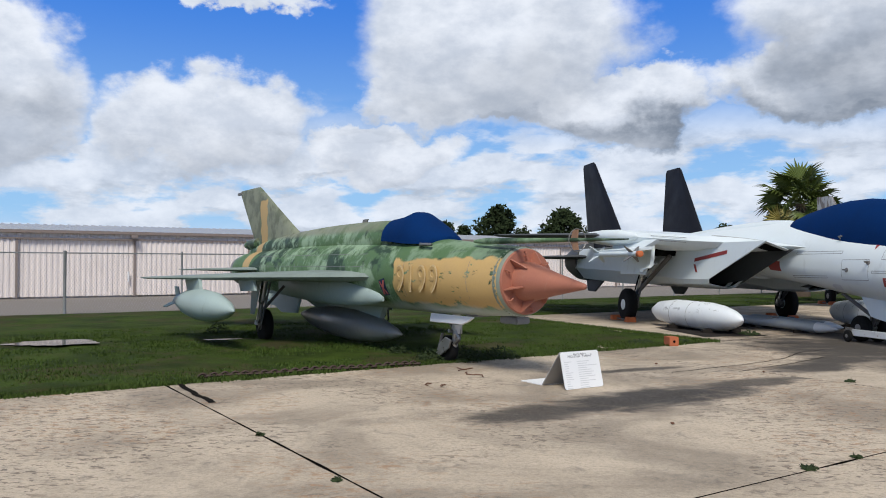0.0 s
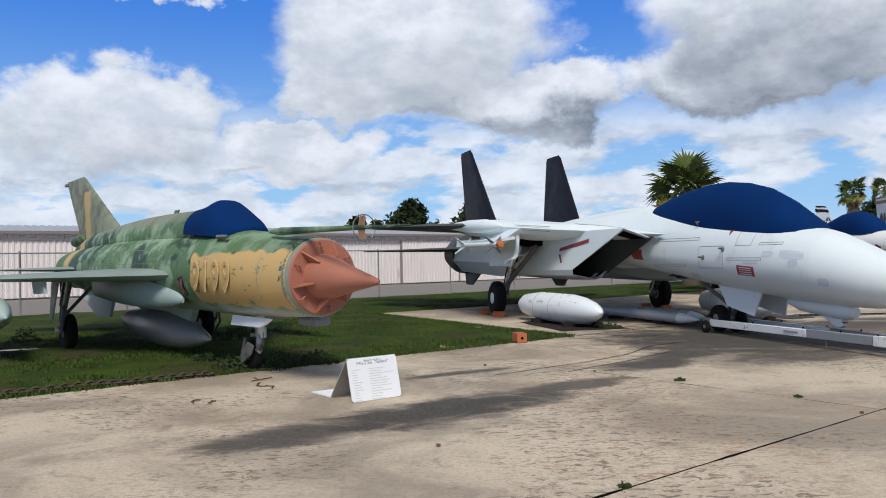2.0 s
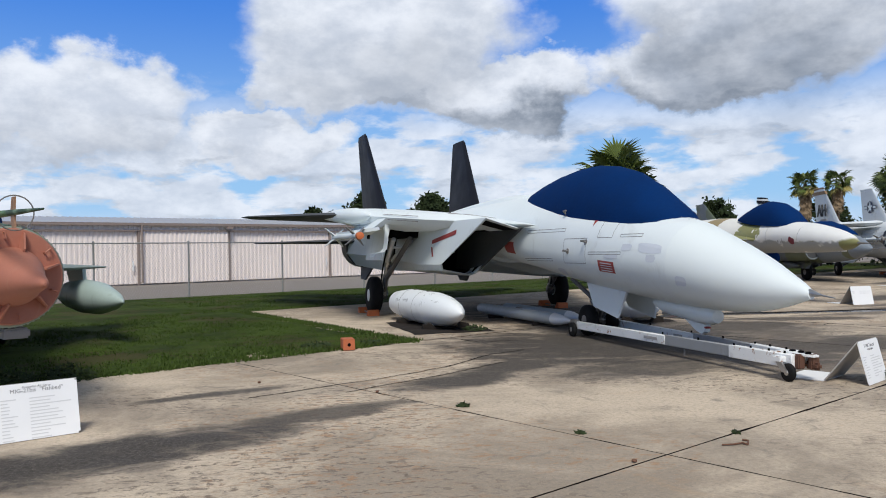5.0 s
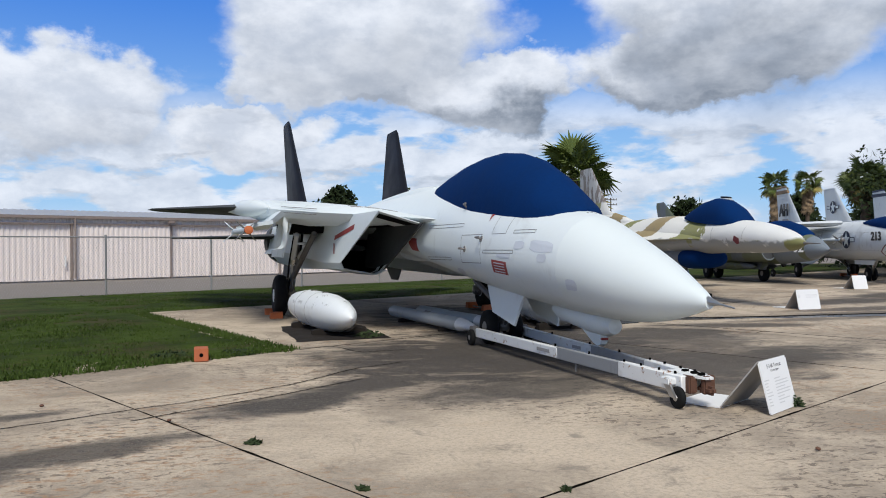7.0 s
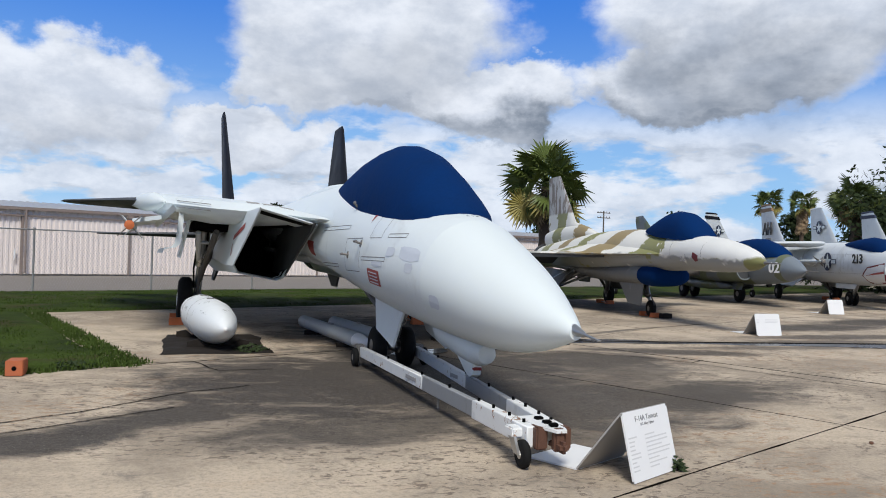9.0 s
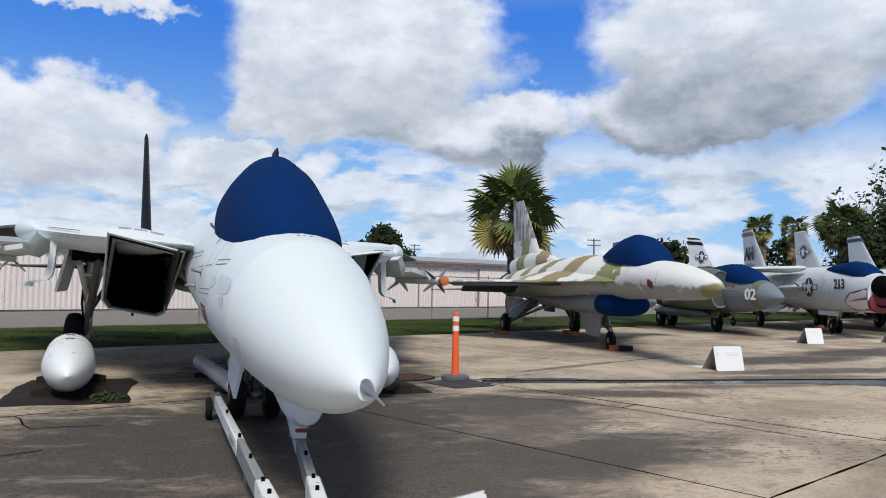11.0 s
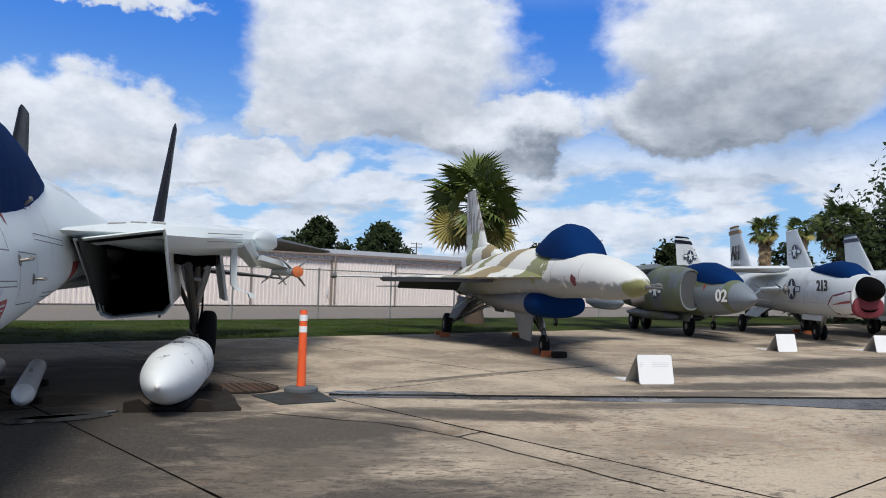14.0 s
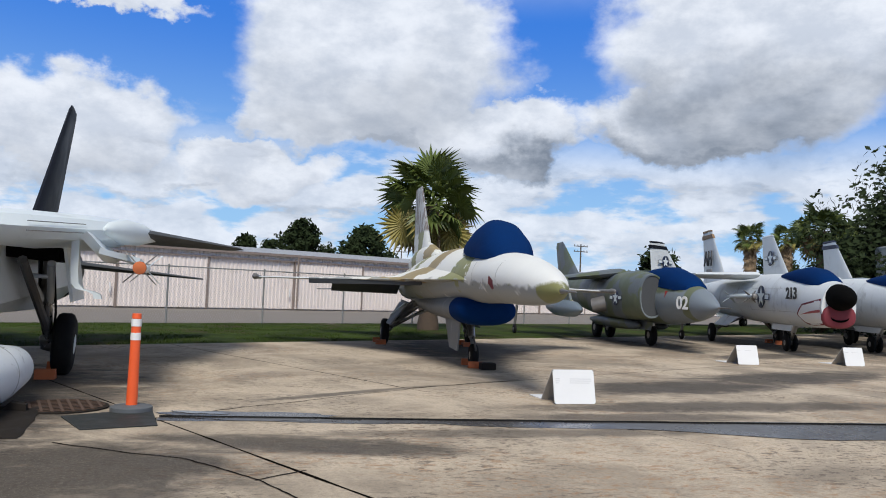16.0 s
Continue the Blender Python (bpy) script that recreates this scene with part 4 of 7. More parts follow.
# ---- delta-wing interceptor ----
def fishbed():
    T = thing("delta_wing_fighter_jet", pose(1.80, 9.88, 0, 0, 0, 32.8), "weathered green camouflage fighter jet with red intake cover and tan patches", "fighter jet")
    part("fuselage", body([(1.26, 0.48, 1.79, 0.82), (2.2, 0.55, 1.86, 0.78), (3.2, 0.61, 1.95, 0.76), (4.2, 0.64, 1.98, 0.76), (6.0, 0.66, 2.02, 0.78), (8.6, 0.64, 1.98, 0.82), (10.8, 0.55, 1.9, 0.92), (12.4, 0.47, 1.84, 1.0), (12.7, 0.44, 1.8, 1.02)], 36), MIGPAINT, T)
    part("inlet_ring", lathe((0, 1.2, 1.305), (0, 1.34, 1.305), ((0, 0.462), (0.1, 0.472), (0.9, 0.487), (1, 0.486)), 48), RINGGREY, T)
    for i in range(56):
        a = 2 * math.pi * i / 56
        c = Vector((0.484 * math.cos(a), 1.3, 1.305 + 0.484 * math.sin(a)))
        part("rivet", rod(c, c + Vector((math.cos(a), 0, math.sin(a))) * 0.012, 0.009, n=6), RINGGREY, T)
    cover = part("intake_cover", lathe((0, 1.17, 1.305), (0, 1.27, 1.305), ((0, 0.445), (0.3, 0.46), (1, 0.46)), 40), RED, T, "faded red intake cover with stiffening ribs")
    part("cone", lathe((0, 0.0, 1.26), (0, 1.2, 1.305), ((0, 0.012), (0.02, 0.036), (0.04, 0.042), (0.5, 0.155), (0.84, 0.255), (0.9, 0.272), (0.97, 0.275), (1, 0.285)), 40), RED, T, "faded red shock cone")
    for g in range(0, 360, 60):
        a = radians(g + 15)
        o = Vector((math.cos(a), 0, math.sin(a)))
        c = Vector((0, 0, 1.305))
        part("rib", slab([c + o * 0.24 + Vector((0, 0.96, 0)), c + o * 0.265 + Vector((0, 0.95, 0)), c + o * 0.425 + Vector((0, 1.13, 0)), c + o * 0.43 + Vector((0, 1.172, 0)), c + o * 0.26 + Vector((0, 1.172, 0))], 0.016), RED, cover)
        o = Vector((math.cos(a + 0.4), 0, math.sin(a + 0.4)))
        part("clamp", rods([(c + o * 0.36 + Vector((0, 1.12, 0)), c + o * 0.36 + Vector((0, 1.18, 0)), 0.009), (c + o * 0.36 + Vector((0, 1.12, 0)), c + o * 0.42 + Vector((0, 1.12, 0)), 0.009), (c + o * 0.42 + Vector((0, 1.12, 0)), c + o * 0.42 + Vector((0, 1.18, 0)), 0.009)], 6), RED, cover)
    part("spine", body([(4.4, 0.36, 2.29, 1.7), (5.2, 0.39, 2.335, 1.6), (7.2, 0.36, 2.335, 1.6), (9.2, 0.28, 2.26, 1.6), (11.0, 0.2, 2.14, 1.6), (12.4, 0.1, 1.95, 1.6)], 24), MIGPAINT, T)
    rings = []
    for s, w, top, sill in ((3.12, 0.08, 1.99, 1.92), (3.2, 0.3, 2.04, 1.88), (3.45, 0.40, 2.18, 1.87), (3.75, 0.43, 2.335, 1.88), (3.93, 0.435, 2.42, 1.89), (4.03, 0.435, 2.425, 1.9), (4.25, 0.43, 2.375, 1.92), (4.55, 0.42, 2.345, 1.94), (4.66, 0.415, 2.34, 1.94)):
        rings.append([Vector((math.copysign(abs(math.cos(math.pi * i / 20)) ** 0.9, math.cos(math.pi * i / 20)) * w, s, sill + math.sin(math.pi * i / 20) ** 0.95 * (top - sill) * (1 + 0.015 * noise.noise((s * 4, i * 0.5, 2))))) for i in range(21)])
    part("canopy_cover", skin(bmesh.new(), rings), COVER, T, "dark blue fitted canvas canopy cover")
    part("fin", foil([((0, 9.0, 2.15), (0, 12.0, 1.85), 0.22, (1, 0, 0)), ((0, 9.75, 2.5), (0, 12.35, 2.3), 0.16, (1, 0, 0)), ((0, 11.7, 3.45), (0, 13.35, 3.43), 0.07, (1, 0, 0)), ((0, 11.85, 3.5), (0, 13.3, 3.5), 0.03, (1, 0, 0))]), MIGPAINT, T)
    part("tail_cone", lathe((0, 11.9, 2.08), (0, 12.9, 2.03), ((0, 0.14), (0.7, 0.13), (1, 0.06)), 14), MIGPAINT, T)
    part("fin_cap", box((-0.03, 13.2, 3.40), (0.03, 13.55, 3.47), bevel=0.01), STEEL, T)
    part("nozzle", lathe((0, 12.5, 1.4), (0, 13.1, 1.38), ((0, 0.43), (0.9, 0.38), (1, 0.36)), 28), STEEL, T)
    part("ventral_fin", slab([(0, 9.4, 0.9), (0, 10.1, 0.55), (0, 11.5, 0.58), (0, 12.0, 1.0)], 0.05), PALEBLUE, T)
    # pitot boom on the upper nose
    part("pitot_boom", lathe((-0.24, -0.95, 1.83), (-0.24, 2.1, 1.88), ((0, 0.008), (0.1, 0.014), (0.2, 0.02), (0.27, 0.024), (0.6, 0.036), (0.9, 0.05), (1, 0.02)), 12), MIGPAINT, T)
    part("boom_vane", slab([(-0.24, -0.12, 1.72), (-0.24, -0.1, 1.84), (-0.24, -0.12, 1.97), (-0.24, -0.03, 1.97), (-0.24, 0.02, 1.84), (-0.24, -0.03, 1.72)], 0.015), RUSTTAN, T)
    bm = bmesh.new()
    c = Vector((-0.24, -0.1, 1.84))
    ring = [c + Vector((0.14 * math.cos(2 * math.pi * i / 24), 0, 0.14 * math.sin(2 * math.pi * i / 24))) for i in range(24)]
    for i in range(24):
        rod(ring[i], ring[(i + 1) % 24], 0.006, n=5, bm=bm)
    part("boom_ring", bm, STEEL, T)
    for k in (-1, 1):
        part("wing", foil([((k * 0.55, 4.5, 1.33), (k * 0.55, 9.5, 1.33), 0.22, (0, 0, 1)), ((k * 2.0, 6.9, 1.30), (k * 2.0, 9.55, 1.30), 0.14, (0, 0, 1)), ((k * 3.35, 9.0, 1.27), (k * 3.35, 9.6, 1.27), 0.04, (0, 0, 1))]), MIGWING, T, "weathered grey-green delta wing")
        part("tailplane", foil([((k * 0.45, 10.3, 1.42), (k * 0.45, 12.1, 1.42), 0.12, (0, 0, 1)), ((k * 1.8, 12.1, 1.42), (k * 1.8, 12.7, 1.42), 0.03, (0, 0, 1))]), MIGWING, T)
        part("side_bulge", body([(4.3, 0.02, 1.0, 0.92, k * 0.56), (4.8, 0.09, 1.15, 0.84, k * 0.54), (5.6, 0.13, 1.28, 0.8, k * 0.55), (7.0, 0.15, 1.32, 0.8, k * 0.57), (9.0, 0.05, 1.3, 0.9, k * 0.55)], 20), PALEBLUE, T)
        part("wing_pylon", slab([(k * 2.6, 7.9, 1.27), (k * 2.6, 7.8, 1.0), (k * 2.6, 8.7, 1.0), (k * 2.6, 8.9, 1.27)], 0.06), PALEBLUE, T)
        tank = part("wing_drop_tank", lathe((k * 2.6, 5.85, 0.74), (k * 2.6, 9.75, 0.80), ((0, 0.01), (0.03, 0.06), (0.12, 0.16), (0.3, 0.275), (0.5, 0.30), (0.7, 0.25), (0.88, 0.14), (1, 0.05)), 24), PALEBLUE, T, "pale blue drop tank")
        for g in (90, 210, 330):
            o = Vector((math.cos(radians(g)), 0, math.sin(radians(g))))
            c = Vector((k * 2.6, 9.3, 0.8))
            part("tank_fin", slab([c + o * 0.06, c + o * 0.28 + Vector((0, 0.2, 0)), c + o * 0.28 + Vector((0, 0.5, 0)), c + o * 0.06 + Vector((0, 0.4, 0))], 0.015), PALEBLUE, tank)
        part("gear_pylon", slab([(k * 1.85, 7.0, 1.28), (k * 1.85, 6.9, 1.05), (k * 1.85, 7.7, 1.02), (k * 1.85, 7.9, 1.28)], 0.05), PALEBLUE, T)
        undercarriage_leg(T, (k * 1.3, 7.9, 1.25), (k * 1.42, 8.0, 0.33), 0.055, [((k * 1.3, 7.6, 1.2), (k * 1.44, 7.75, 0.35), 0.022), ((k * 1.44, 7.75, 0.35), (k * 1.44, 7.95, 0.2), 0.02), ((k * 0.9, 7.9, 1.1), (k * 1.35, 7.95, 0.6), 0.03)])
        part("gear_door", slab([(k * 1.5, 7.6, 1.22), (k * 1.56, 7.65, 0.8), (k * 1.56, 7.8, 0.55), (k * 1.56, 8.0, 0.55), (k * 1.5, 8.1, 1.22)], 0.02), PALEBLUE, T)
        wheel(T, (k * 1.25, 8.05, 0.32), 0.32, 0.2)
        part("belly_strake", slab([(k * 0.42, 8.15, 0.88), (k * 0.47, 8.25, 0.52), (k * 0.47, 9.1, 0.5), (k * 0.42, 10.4, 0.88)], 0.05), PALEBLUE, T)
    part("belly_pylon", slab([(0, 5.2, 0.8), (0, 5.4, 0.55), (0, 7.4, 0.55), (0, 7.7, 0.8)], 0.1), PALEBLUE, T)
    part("belly_drop_tank", lathe((-0.03, 4.58, 0.32), (-0.03, 9.0, 0.46), ((0, 0.01), (0.05, 0.09), (0.2, 0.23), (0.4, 0.3), (0.6, 0.3), (0.85, 0.2), (1, 0.05)), 26), TANKGREY, T, "bare grey metal belly tank")
    part("scissor_link", rods([((-0.07, 2.86, 0.52), (-0.07, 2.76, 0.4), 0.016), ((-0.07, 2.76, 0.4), (-0.07, 2.92, 0.3), 0.016), ((0, 2.9, 0.6), (0, 2.9, 0.46), 0.075), ((-0.1, 3.0, 0.5), (0.1, 3.0, 0.5), 0.03)], 10), METAL, T)
    undercarriage_leg(T, (0, 2.92, 0.8), (0, 3.0, 0.25), 0.05, [((0.12, 3.15, 0.45), (0.12, 3.25, 0.2), 0.025), ((-0.12, 3.15, 0.45), (-0.12, 3.25, 0.2), 0.025)])
    part("nose_gear_door", slab([(-0.19, 2.18, 0.76), (-0.24, 2.24, 0.70), (-0.25, 2.4, 0.645), (-0.25, 3.3, 0.635), (-0.2, 3.34, 0.765)], 0.03), SIGN, T)
    part("fork", slab([(-0.12, 2.9, 0.36), (-0.13, 2.95, 0.24), (-0.13, 3.2, 0.1), (-0.13, 3.3, 0.14), (-0.13, 3.2, 0.3), (-0.12, 3.06, 0.4)], 0.03), METAL, T)
    wheel(T, (0, 3.15, 0.21), 0.21, 0.15)
    return T


fishbed()


# ---- single-intake fighter under a bubble canopy ----
def falcon():
    T = thing("desert_camouflage_fighter_jet", pose(16.64, 20.27, 0, 0, 0, 0.7), "fighter jet in white, olive and brown camouflage with blue canvas covers", "fighter jet")
    part("fuselage", body([(0.0, 0.05, 1.56, 1.46), (0.3, 0.2, 1.73, 1.36), (0.9, 0.36, 1.9, 1.3), (1.8, 0.48, 2.06, 1.28), (3.0, 0.55, 2.15, 1.28), (4.2, 0.6, 2.2, 1.25, 0, 1.65), (6.0, 0.75, 2.36, 1.2, 0, 1.65), (8.5, 0.8, 2.34, 1.1, 0, 1.65), (11, 0.72, 2.2, 1.1, 0, 1.6), (13.2, 0.58, 2.05, 1.15), (14.4, 0.45, 1.95, 1.2)], 32), F16PAINT, T)
    part("wing_body_shoulder", body([(2.6, 0.42, 1.85, 1.6, 0, 1.66, 1.3), (4.0, 0.66, 2.02, 1.56, 0, 1.66, 1.25), (5.5, 0.98, 2.16, 1.54, 0, 1.66, 1.15), (7.0, 1.35, 2.2, 1.54, 0, 1.66, 1.1), (9.0, 1.45, 2.12, 1.55, 0, 1.66, 1.1), (11.0, 1.2, 1.98, 1.56, 0, 1.66, 1.1), (13.4, 0.8, 1.85, 1.5, 0, 1.62, 1.2)], 36), F16PAINT, T)
    part("nose_probe", lathe((0, -0.55, 1.5), (0, 0.1, 1.51), ((0, 0.01), (0.6, 0.02), (1, 0.05)), 10), STEEL, T)
    rings = []
    for s, w, top, sill in ((2.3, 0.1, 2.12, 2.02), (2.42, 0.32, 2.25, 1.99), (2.75, 0.42, 2.49, 2.0), (3.15, 0.45, 2.67, 2.02), (3.6, 0.455, 2.74, 2.06), (4.1, 0.44, 2.68, 2.1), (4.6, 0.4, 2.52, 2.18), (4.95, 0.33, 2.38, 2.24)):
        rings.append([Vector((math.copysign(abs(math.cos(math.pi * i / 20)) ** 0.9, math.cos(math.pi * i / 20)) * w, s, sill + math.sin(math.pi * i / 20) ** 0.9 * (top - sill))) for i in range(21)])
    part("canopy_cover", skin(bmesh.new(), rings), COVER, T, "dark blue fitted canvas canopy cover")
    part("intake", body([(4.25, 0.55, 1.38, 0.86, 0, 1.12, 2.3), (5.2, 0.6, 1.42, 0.84, 0, 1.12, 2.3), (7.5, 0.62, 1.4, 0.84), (10, 0.55, 1.4, 0.95), (12.5, 0.4, 1.5, 1.15)], 28), F16GREY, T)
    part("intake_cover", body([(4.02, 0.36, 1.26, 0.97, 0, 1.12, 2.2), (4.12, 0.52, 1.36, 0.87, 0, 1.12, 2.3), (4.5, 0.58, 1.41, 0.83, 0, 1.12, 2.3), (4.85, 0.59, 1.42, 0.82, 0, 1.12, 2.3)], 28), COVER, T, "dark blue canvas intake cover")
    part("fin", foil([((0, 8.8, 2.25), (0, 10.3, 2.25), 0.3, (1, 0, 0)), ((0, 10.4, 2.62), (0, 14.0, 2.4), 0.26, (1, 0, 0)), ((0, 11.2, 2.75), (0, 14.2, 2.6), 0.16, (1, 0, 0)), ((0, 13.0, 4.5), (0, 14.3, 4.52), 0.06, (1, 0, 0))]), F16PAINT, T)
    part("fin_base", body([(9.0, 0.05, 2.3, 2.1), (10.5, 0.22, 2.62, 2.0), (12.5, 0.24, 2.62, 1.9), (14.2, 0.16, 2.45, 1.9)], 20), F16PAINT, T)
    part("nozzle", lathe((0, 14.3, 1.6), (0, 15.0, 1.6), ((0, 0.46), (0.9, 0.38), (1, 0.36)), 24), DARKGREY, T)
    for k in (-1, 1):
        part("strake", foil([((k * 0.4, 2.9, 1.66), (k * 0.4, 9, 1.7), 0.08, (0, 0, 1)), ((k * 0.7, 4.6, 1.66), (k * 0.7, 9, 1.7), 0.1, (0, 0, 1)), ((k * 1.2, 6.4, 1.66), (k * 1.2, 9.5, 1.68), 0.08, (0, 0, 1))]), F16PAINT, T)
        part("wing", foil([((k * 0.75, 6.2, 1.66), (k * 0.75, 11.0, 1.66), 0.2, (0, 0, 1)), ((k * 1.2, 6.6, 1.65), (k * 1.2, 10.9, 1.65), 0.17, (0, 0, 1)), ((k * 3.2, 9.2, 1.62), (k * 3.2, 10.6, 1.62), 0.06, (0, 0, 1))]), F16PAINT, T)
        # dark grey here puts the shade below the wing into flaps and slab
        part("leading_edge_flap", slab([(k * 0.9, 6.35, 1.60), (k * 3.2, 9.15, 1.55), (k * 3.2, 9.6, 1.60), (k * 0.9, 7.3, 1.62)], 0.1), DARKGREY, T)
        part("wing_underside", slab([(k * 0.8, 7.2, 1.57), (k * 3.15, 9.5, 1.575), (k * 3.15, 10.5, 1.575), (k * 0.8, 10.8, 1.57)], 0.05), DARKGREY, T)
        part("flaperon", slab([(k * 0.85, 10.35, 1.62), (k * 2.6, 10.35, 1.60), (k * 2.6, 10.95, 1.36), (k * 0.85, 11.1, 1.34)], 0.06), DARKGREY, T)
        part("gear_brace", rods([((k * 0.4, 9.2, 1.15), (k * 1.0, 10.6, 0.5), 0.045), ((k * 0.5, 10.2, 1.2), (k * 1.0, 10.75, 0.62), 0.035), ((k * 0.3, 8.8, 1.0), (k * 0.85, 10.2, 0.62), 0.03), ((k * 0.75, 9.9, 1.1), (k * 1.0, 10.9, 0.75), 0.03)], 8), METAL, T)
        part("outer_wing", foil([((k * 3.2, 9.2, 1.62), (k * 3.2, 10.6, 1.62), 0.06, (0, 0, 1)), ((k * 4.4, 9.85, 1.61), (k * 4.4, 10.65, 1.61), 0.035, (0, 0, 1))]), NAVYGREY, T, "thin pale grey outer wing")
        part("wingtip_rail", lathe((k * 4.45, 9.0, 1.61), (k * 4.45, 11.5, 1.61), ((0, 0.02), (0.03, 0.065), (0.1, 0.075), (0.14, 0.05), (0.95, 0.05), (1, 0.02)), 12), STEEL, T)
        part("tailplane", foil([((k * 0.7, 12.2, 1.45), (k * 0.7, 14.6, 1.45), 0.1, (0, 0, 1)), ((k * 2.9, 14.2, 1.35), (k * 2.9, 15.0, 1.35), 0.03, (0, 0, 1))]), F16GREY, T)
        part("ventral_fin", slab([(k * 0.5, 11, 1.1), (k * 0.62, 11.4, 0.7), (k * 0.62, 12.4, 0.7), (k * 0.5, 12.8, 1.15)], 0.03), F16GREY, T)
        undercarriage_leg(T, (k * 0.55, 9.6, 1.1), (k * 1.05, 10.9, 0.4), 0.07, [((k * 0.6, 10.8, 1.1), (k * 1.0, 10.8, 0.5), 0.05), ((k * 0.35, 9.0, 1.0), (k * 1.0, 10.7, 0.45), 0.04)])
        part("gear_door", slab([(k * 0.72, 9.6, 1.1), (k * 1.15, 9.7, 0.55), (k * 1.15, 10.6, 0.55), (k * 0.72, 11.4, 1.1)], 0.03), F16GREY, T)
        wheel(T, (k * 1.15, 10.95, 0.33), 0.33, 0.2)
    part("nose_gear_door", slab([(-0.32, 5.0, 0.9), (-0.34, 5.1, 0.3), (-0.34, 5.9, 0.32), (-0.32, 6.6, 0.9)], 0.03), F16GREY, T)
    undercarriage_leg(T, (0, 5.6, 0.9), (0, 5.15, 0.22), 0.055, [((0, 6.6, 0.9), (0, 5.4, 0.5), 0.035)])
    wheel(T, (0, 5.2, 0.22), 0.22, 0.15)
    return T


falcon()


# ---- jump jet ----
def jump_jet():
    T = thing("jump_jet", pose(24.0, 29.8, 0, 0, 0, 0), "green and grey camouflage jump jet with blue canvas canopy cover", "fighter jet")
    part("fuselage", body([(-0.12, 0.03, 1.33, 1.27), (0.15, 0.2, 1.5, 1.12), (0.7, 0.38, 1.78, 0.94), (1.5, 0.5, 1.98, 0.82), (2.6, 0.58, 2.12, 0.74), (3.6, 0.62, 2.25, 0.7), (5.0, 0.7, 2.36, 0.7), (7.5, 0.7, 2.4, 0.75), (10, 0.5, 2.35, 1.0), (12.5, 0.25, 2.25, 1.5), (14.2, 0.08, 2.1, 1.85)], 30), HARRIER, T)
    part("nose_probe", lathe((0, -0.75, 1.3), (0, -0.08, 1.3), ((0, 0.01), (0.8, 0.02), (1, 0.03)), 8), STEEL, T)
    rings = []
    for s, w, top, sill in ((0.98, 0.1, 1.88, 1.78), (1.1, 0.32, 2.0, 1.75), (1.6, 0.46, 2.24, 1.74), (2.3, 0.48, 2.42, 1.8), (3.0, 0.48, 2.44, 1.88), (3.6, 0.46, 2.4, 1.98), (3.9, 0.42, 2.34, 2.02)):
        rings.append([Vector((math.cos(math.pi * i / 18) * w, s, sill + math.sin(math.pi * i / 18) ** 0.9 * (top - sill) * (1 + 0.03 * noise.noise((s * 4, i * 0.5, 2))))) for i in range(19)])
    part("canopy_cover", skin(bmesh.new(), rings), COVER, T, "dark blue canvas canopy cover")
    part("fin", foil([((0, 10.9, 2.3), (0, 13.6, 2.2), 0.2, (1, 0, 0)), ((0, 12.9, 3.6), (0, 14.1, 3.55), 0.07, (1, 0, 0)), ((0, 13.2, 3.78), (0, 14.05, 3.75), 0.03, (1, 0, 0))]), HARRIER, T)
    for k in (-1, 1):
        secs = [(2.55, 0.36, 2.16, 0.92, k * 0.66, 1.54, 2.3), (2.9, 0.45, 2.26, 0.84, k * 0.66, 1.54, 2.3), (4.0, 0.5, 2.3, 0.8, k * 0.6, 1.54, 2.3), (6.0, 0.45, 2.25, 0.8, k * 0.5, 1.5, 2.2), (8.0, 0.2, 2.0, 0.95, k * 0.5)]
        part("intake_trunk", body(secs, 28, caps=False), HARRIER, T)
        bm = bmesh.new()
        skin(bm, [oval(2.55, 0.36, 2.16, 0.92, k * 0.66, 1.54, 2.3), oval(2.6, 0.32, 2.1, 0.97, k * 0.66, 1.54, 2.3), oval(3.6, 0.3, 2.08, 1.0, k * 0.66, 1.54, 2.3)])
        part("intake_duct", bm, DARKGREY, T)
        bm = bmesh.new()
        skin(bm, [oval(2.62, 0.33, 2.12, 0.96, k * 0.66, 1.54, 2.3), oval(2.52, 0.35, 2.15, 0.93, k * 0.66, 1.54, 2.3), oval(2.52, 0.38, 2.19, 0.89, k * 0.66, 1.54, 2.3), oval(2.66, 0.41, 2.21, 0.87, k * 0.66, 1.54, 2.3)], caps=False)
        part("intake_lip", bm, HARRIER, T)
        part("wing", foil([((k * 0.5, 4.9, 2.3), (k * 0.5, 8.6, 2.25), 0.3, (0, 0, 1)), ((k * 3.4, 7.6, 1.86), (k * 3.4, 8.7, 1.86), 0.08, (0, 0, 1))]), HARRIER, T)
        part("tailplane", foil([((k * 0.2, 11.8, 2.1), (k * 0.2, 13.2, 2.1), 0.1, (0, 0, 1)), ((k * 1.9, 13.2, 1.8), (k * 1.9, 13.9, 1.8), 0.03, (0, 0, 1))]), HARRIER, T)
        part("pylon", slab([(k * 2.1, 6.2, 2.05), (k * 2.1, 5.6, 1.25), (k * 2.1, 7.6, 1.25), (k * 2.1, 8.0, 2.05)], 0.08), HARRIER, T)
        part("drop_tank", lathe((k * 2.15, 4.5, 1.02), (k * 2.15, 8.3, 1.05), ((0, 0.02), (0.05, 0.13), (0.18, 0.25), (0.4, 0.28), (0.65, 0.27), (0.88, 0.14), (1, 0.02)), 22), BLUEGREY, T, "blue-grey drop tank")
        part("nozzle", lathe((k * 0.75, 5.6, 1.3), (k * 1.25, 5.9, 1.15), ((0, 0.28), (1, 0.24)), 16), STEEL, T)
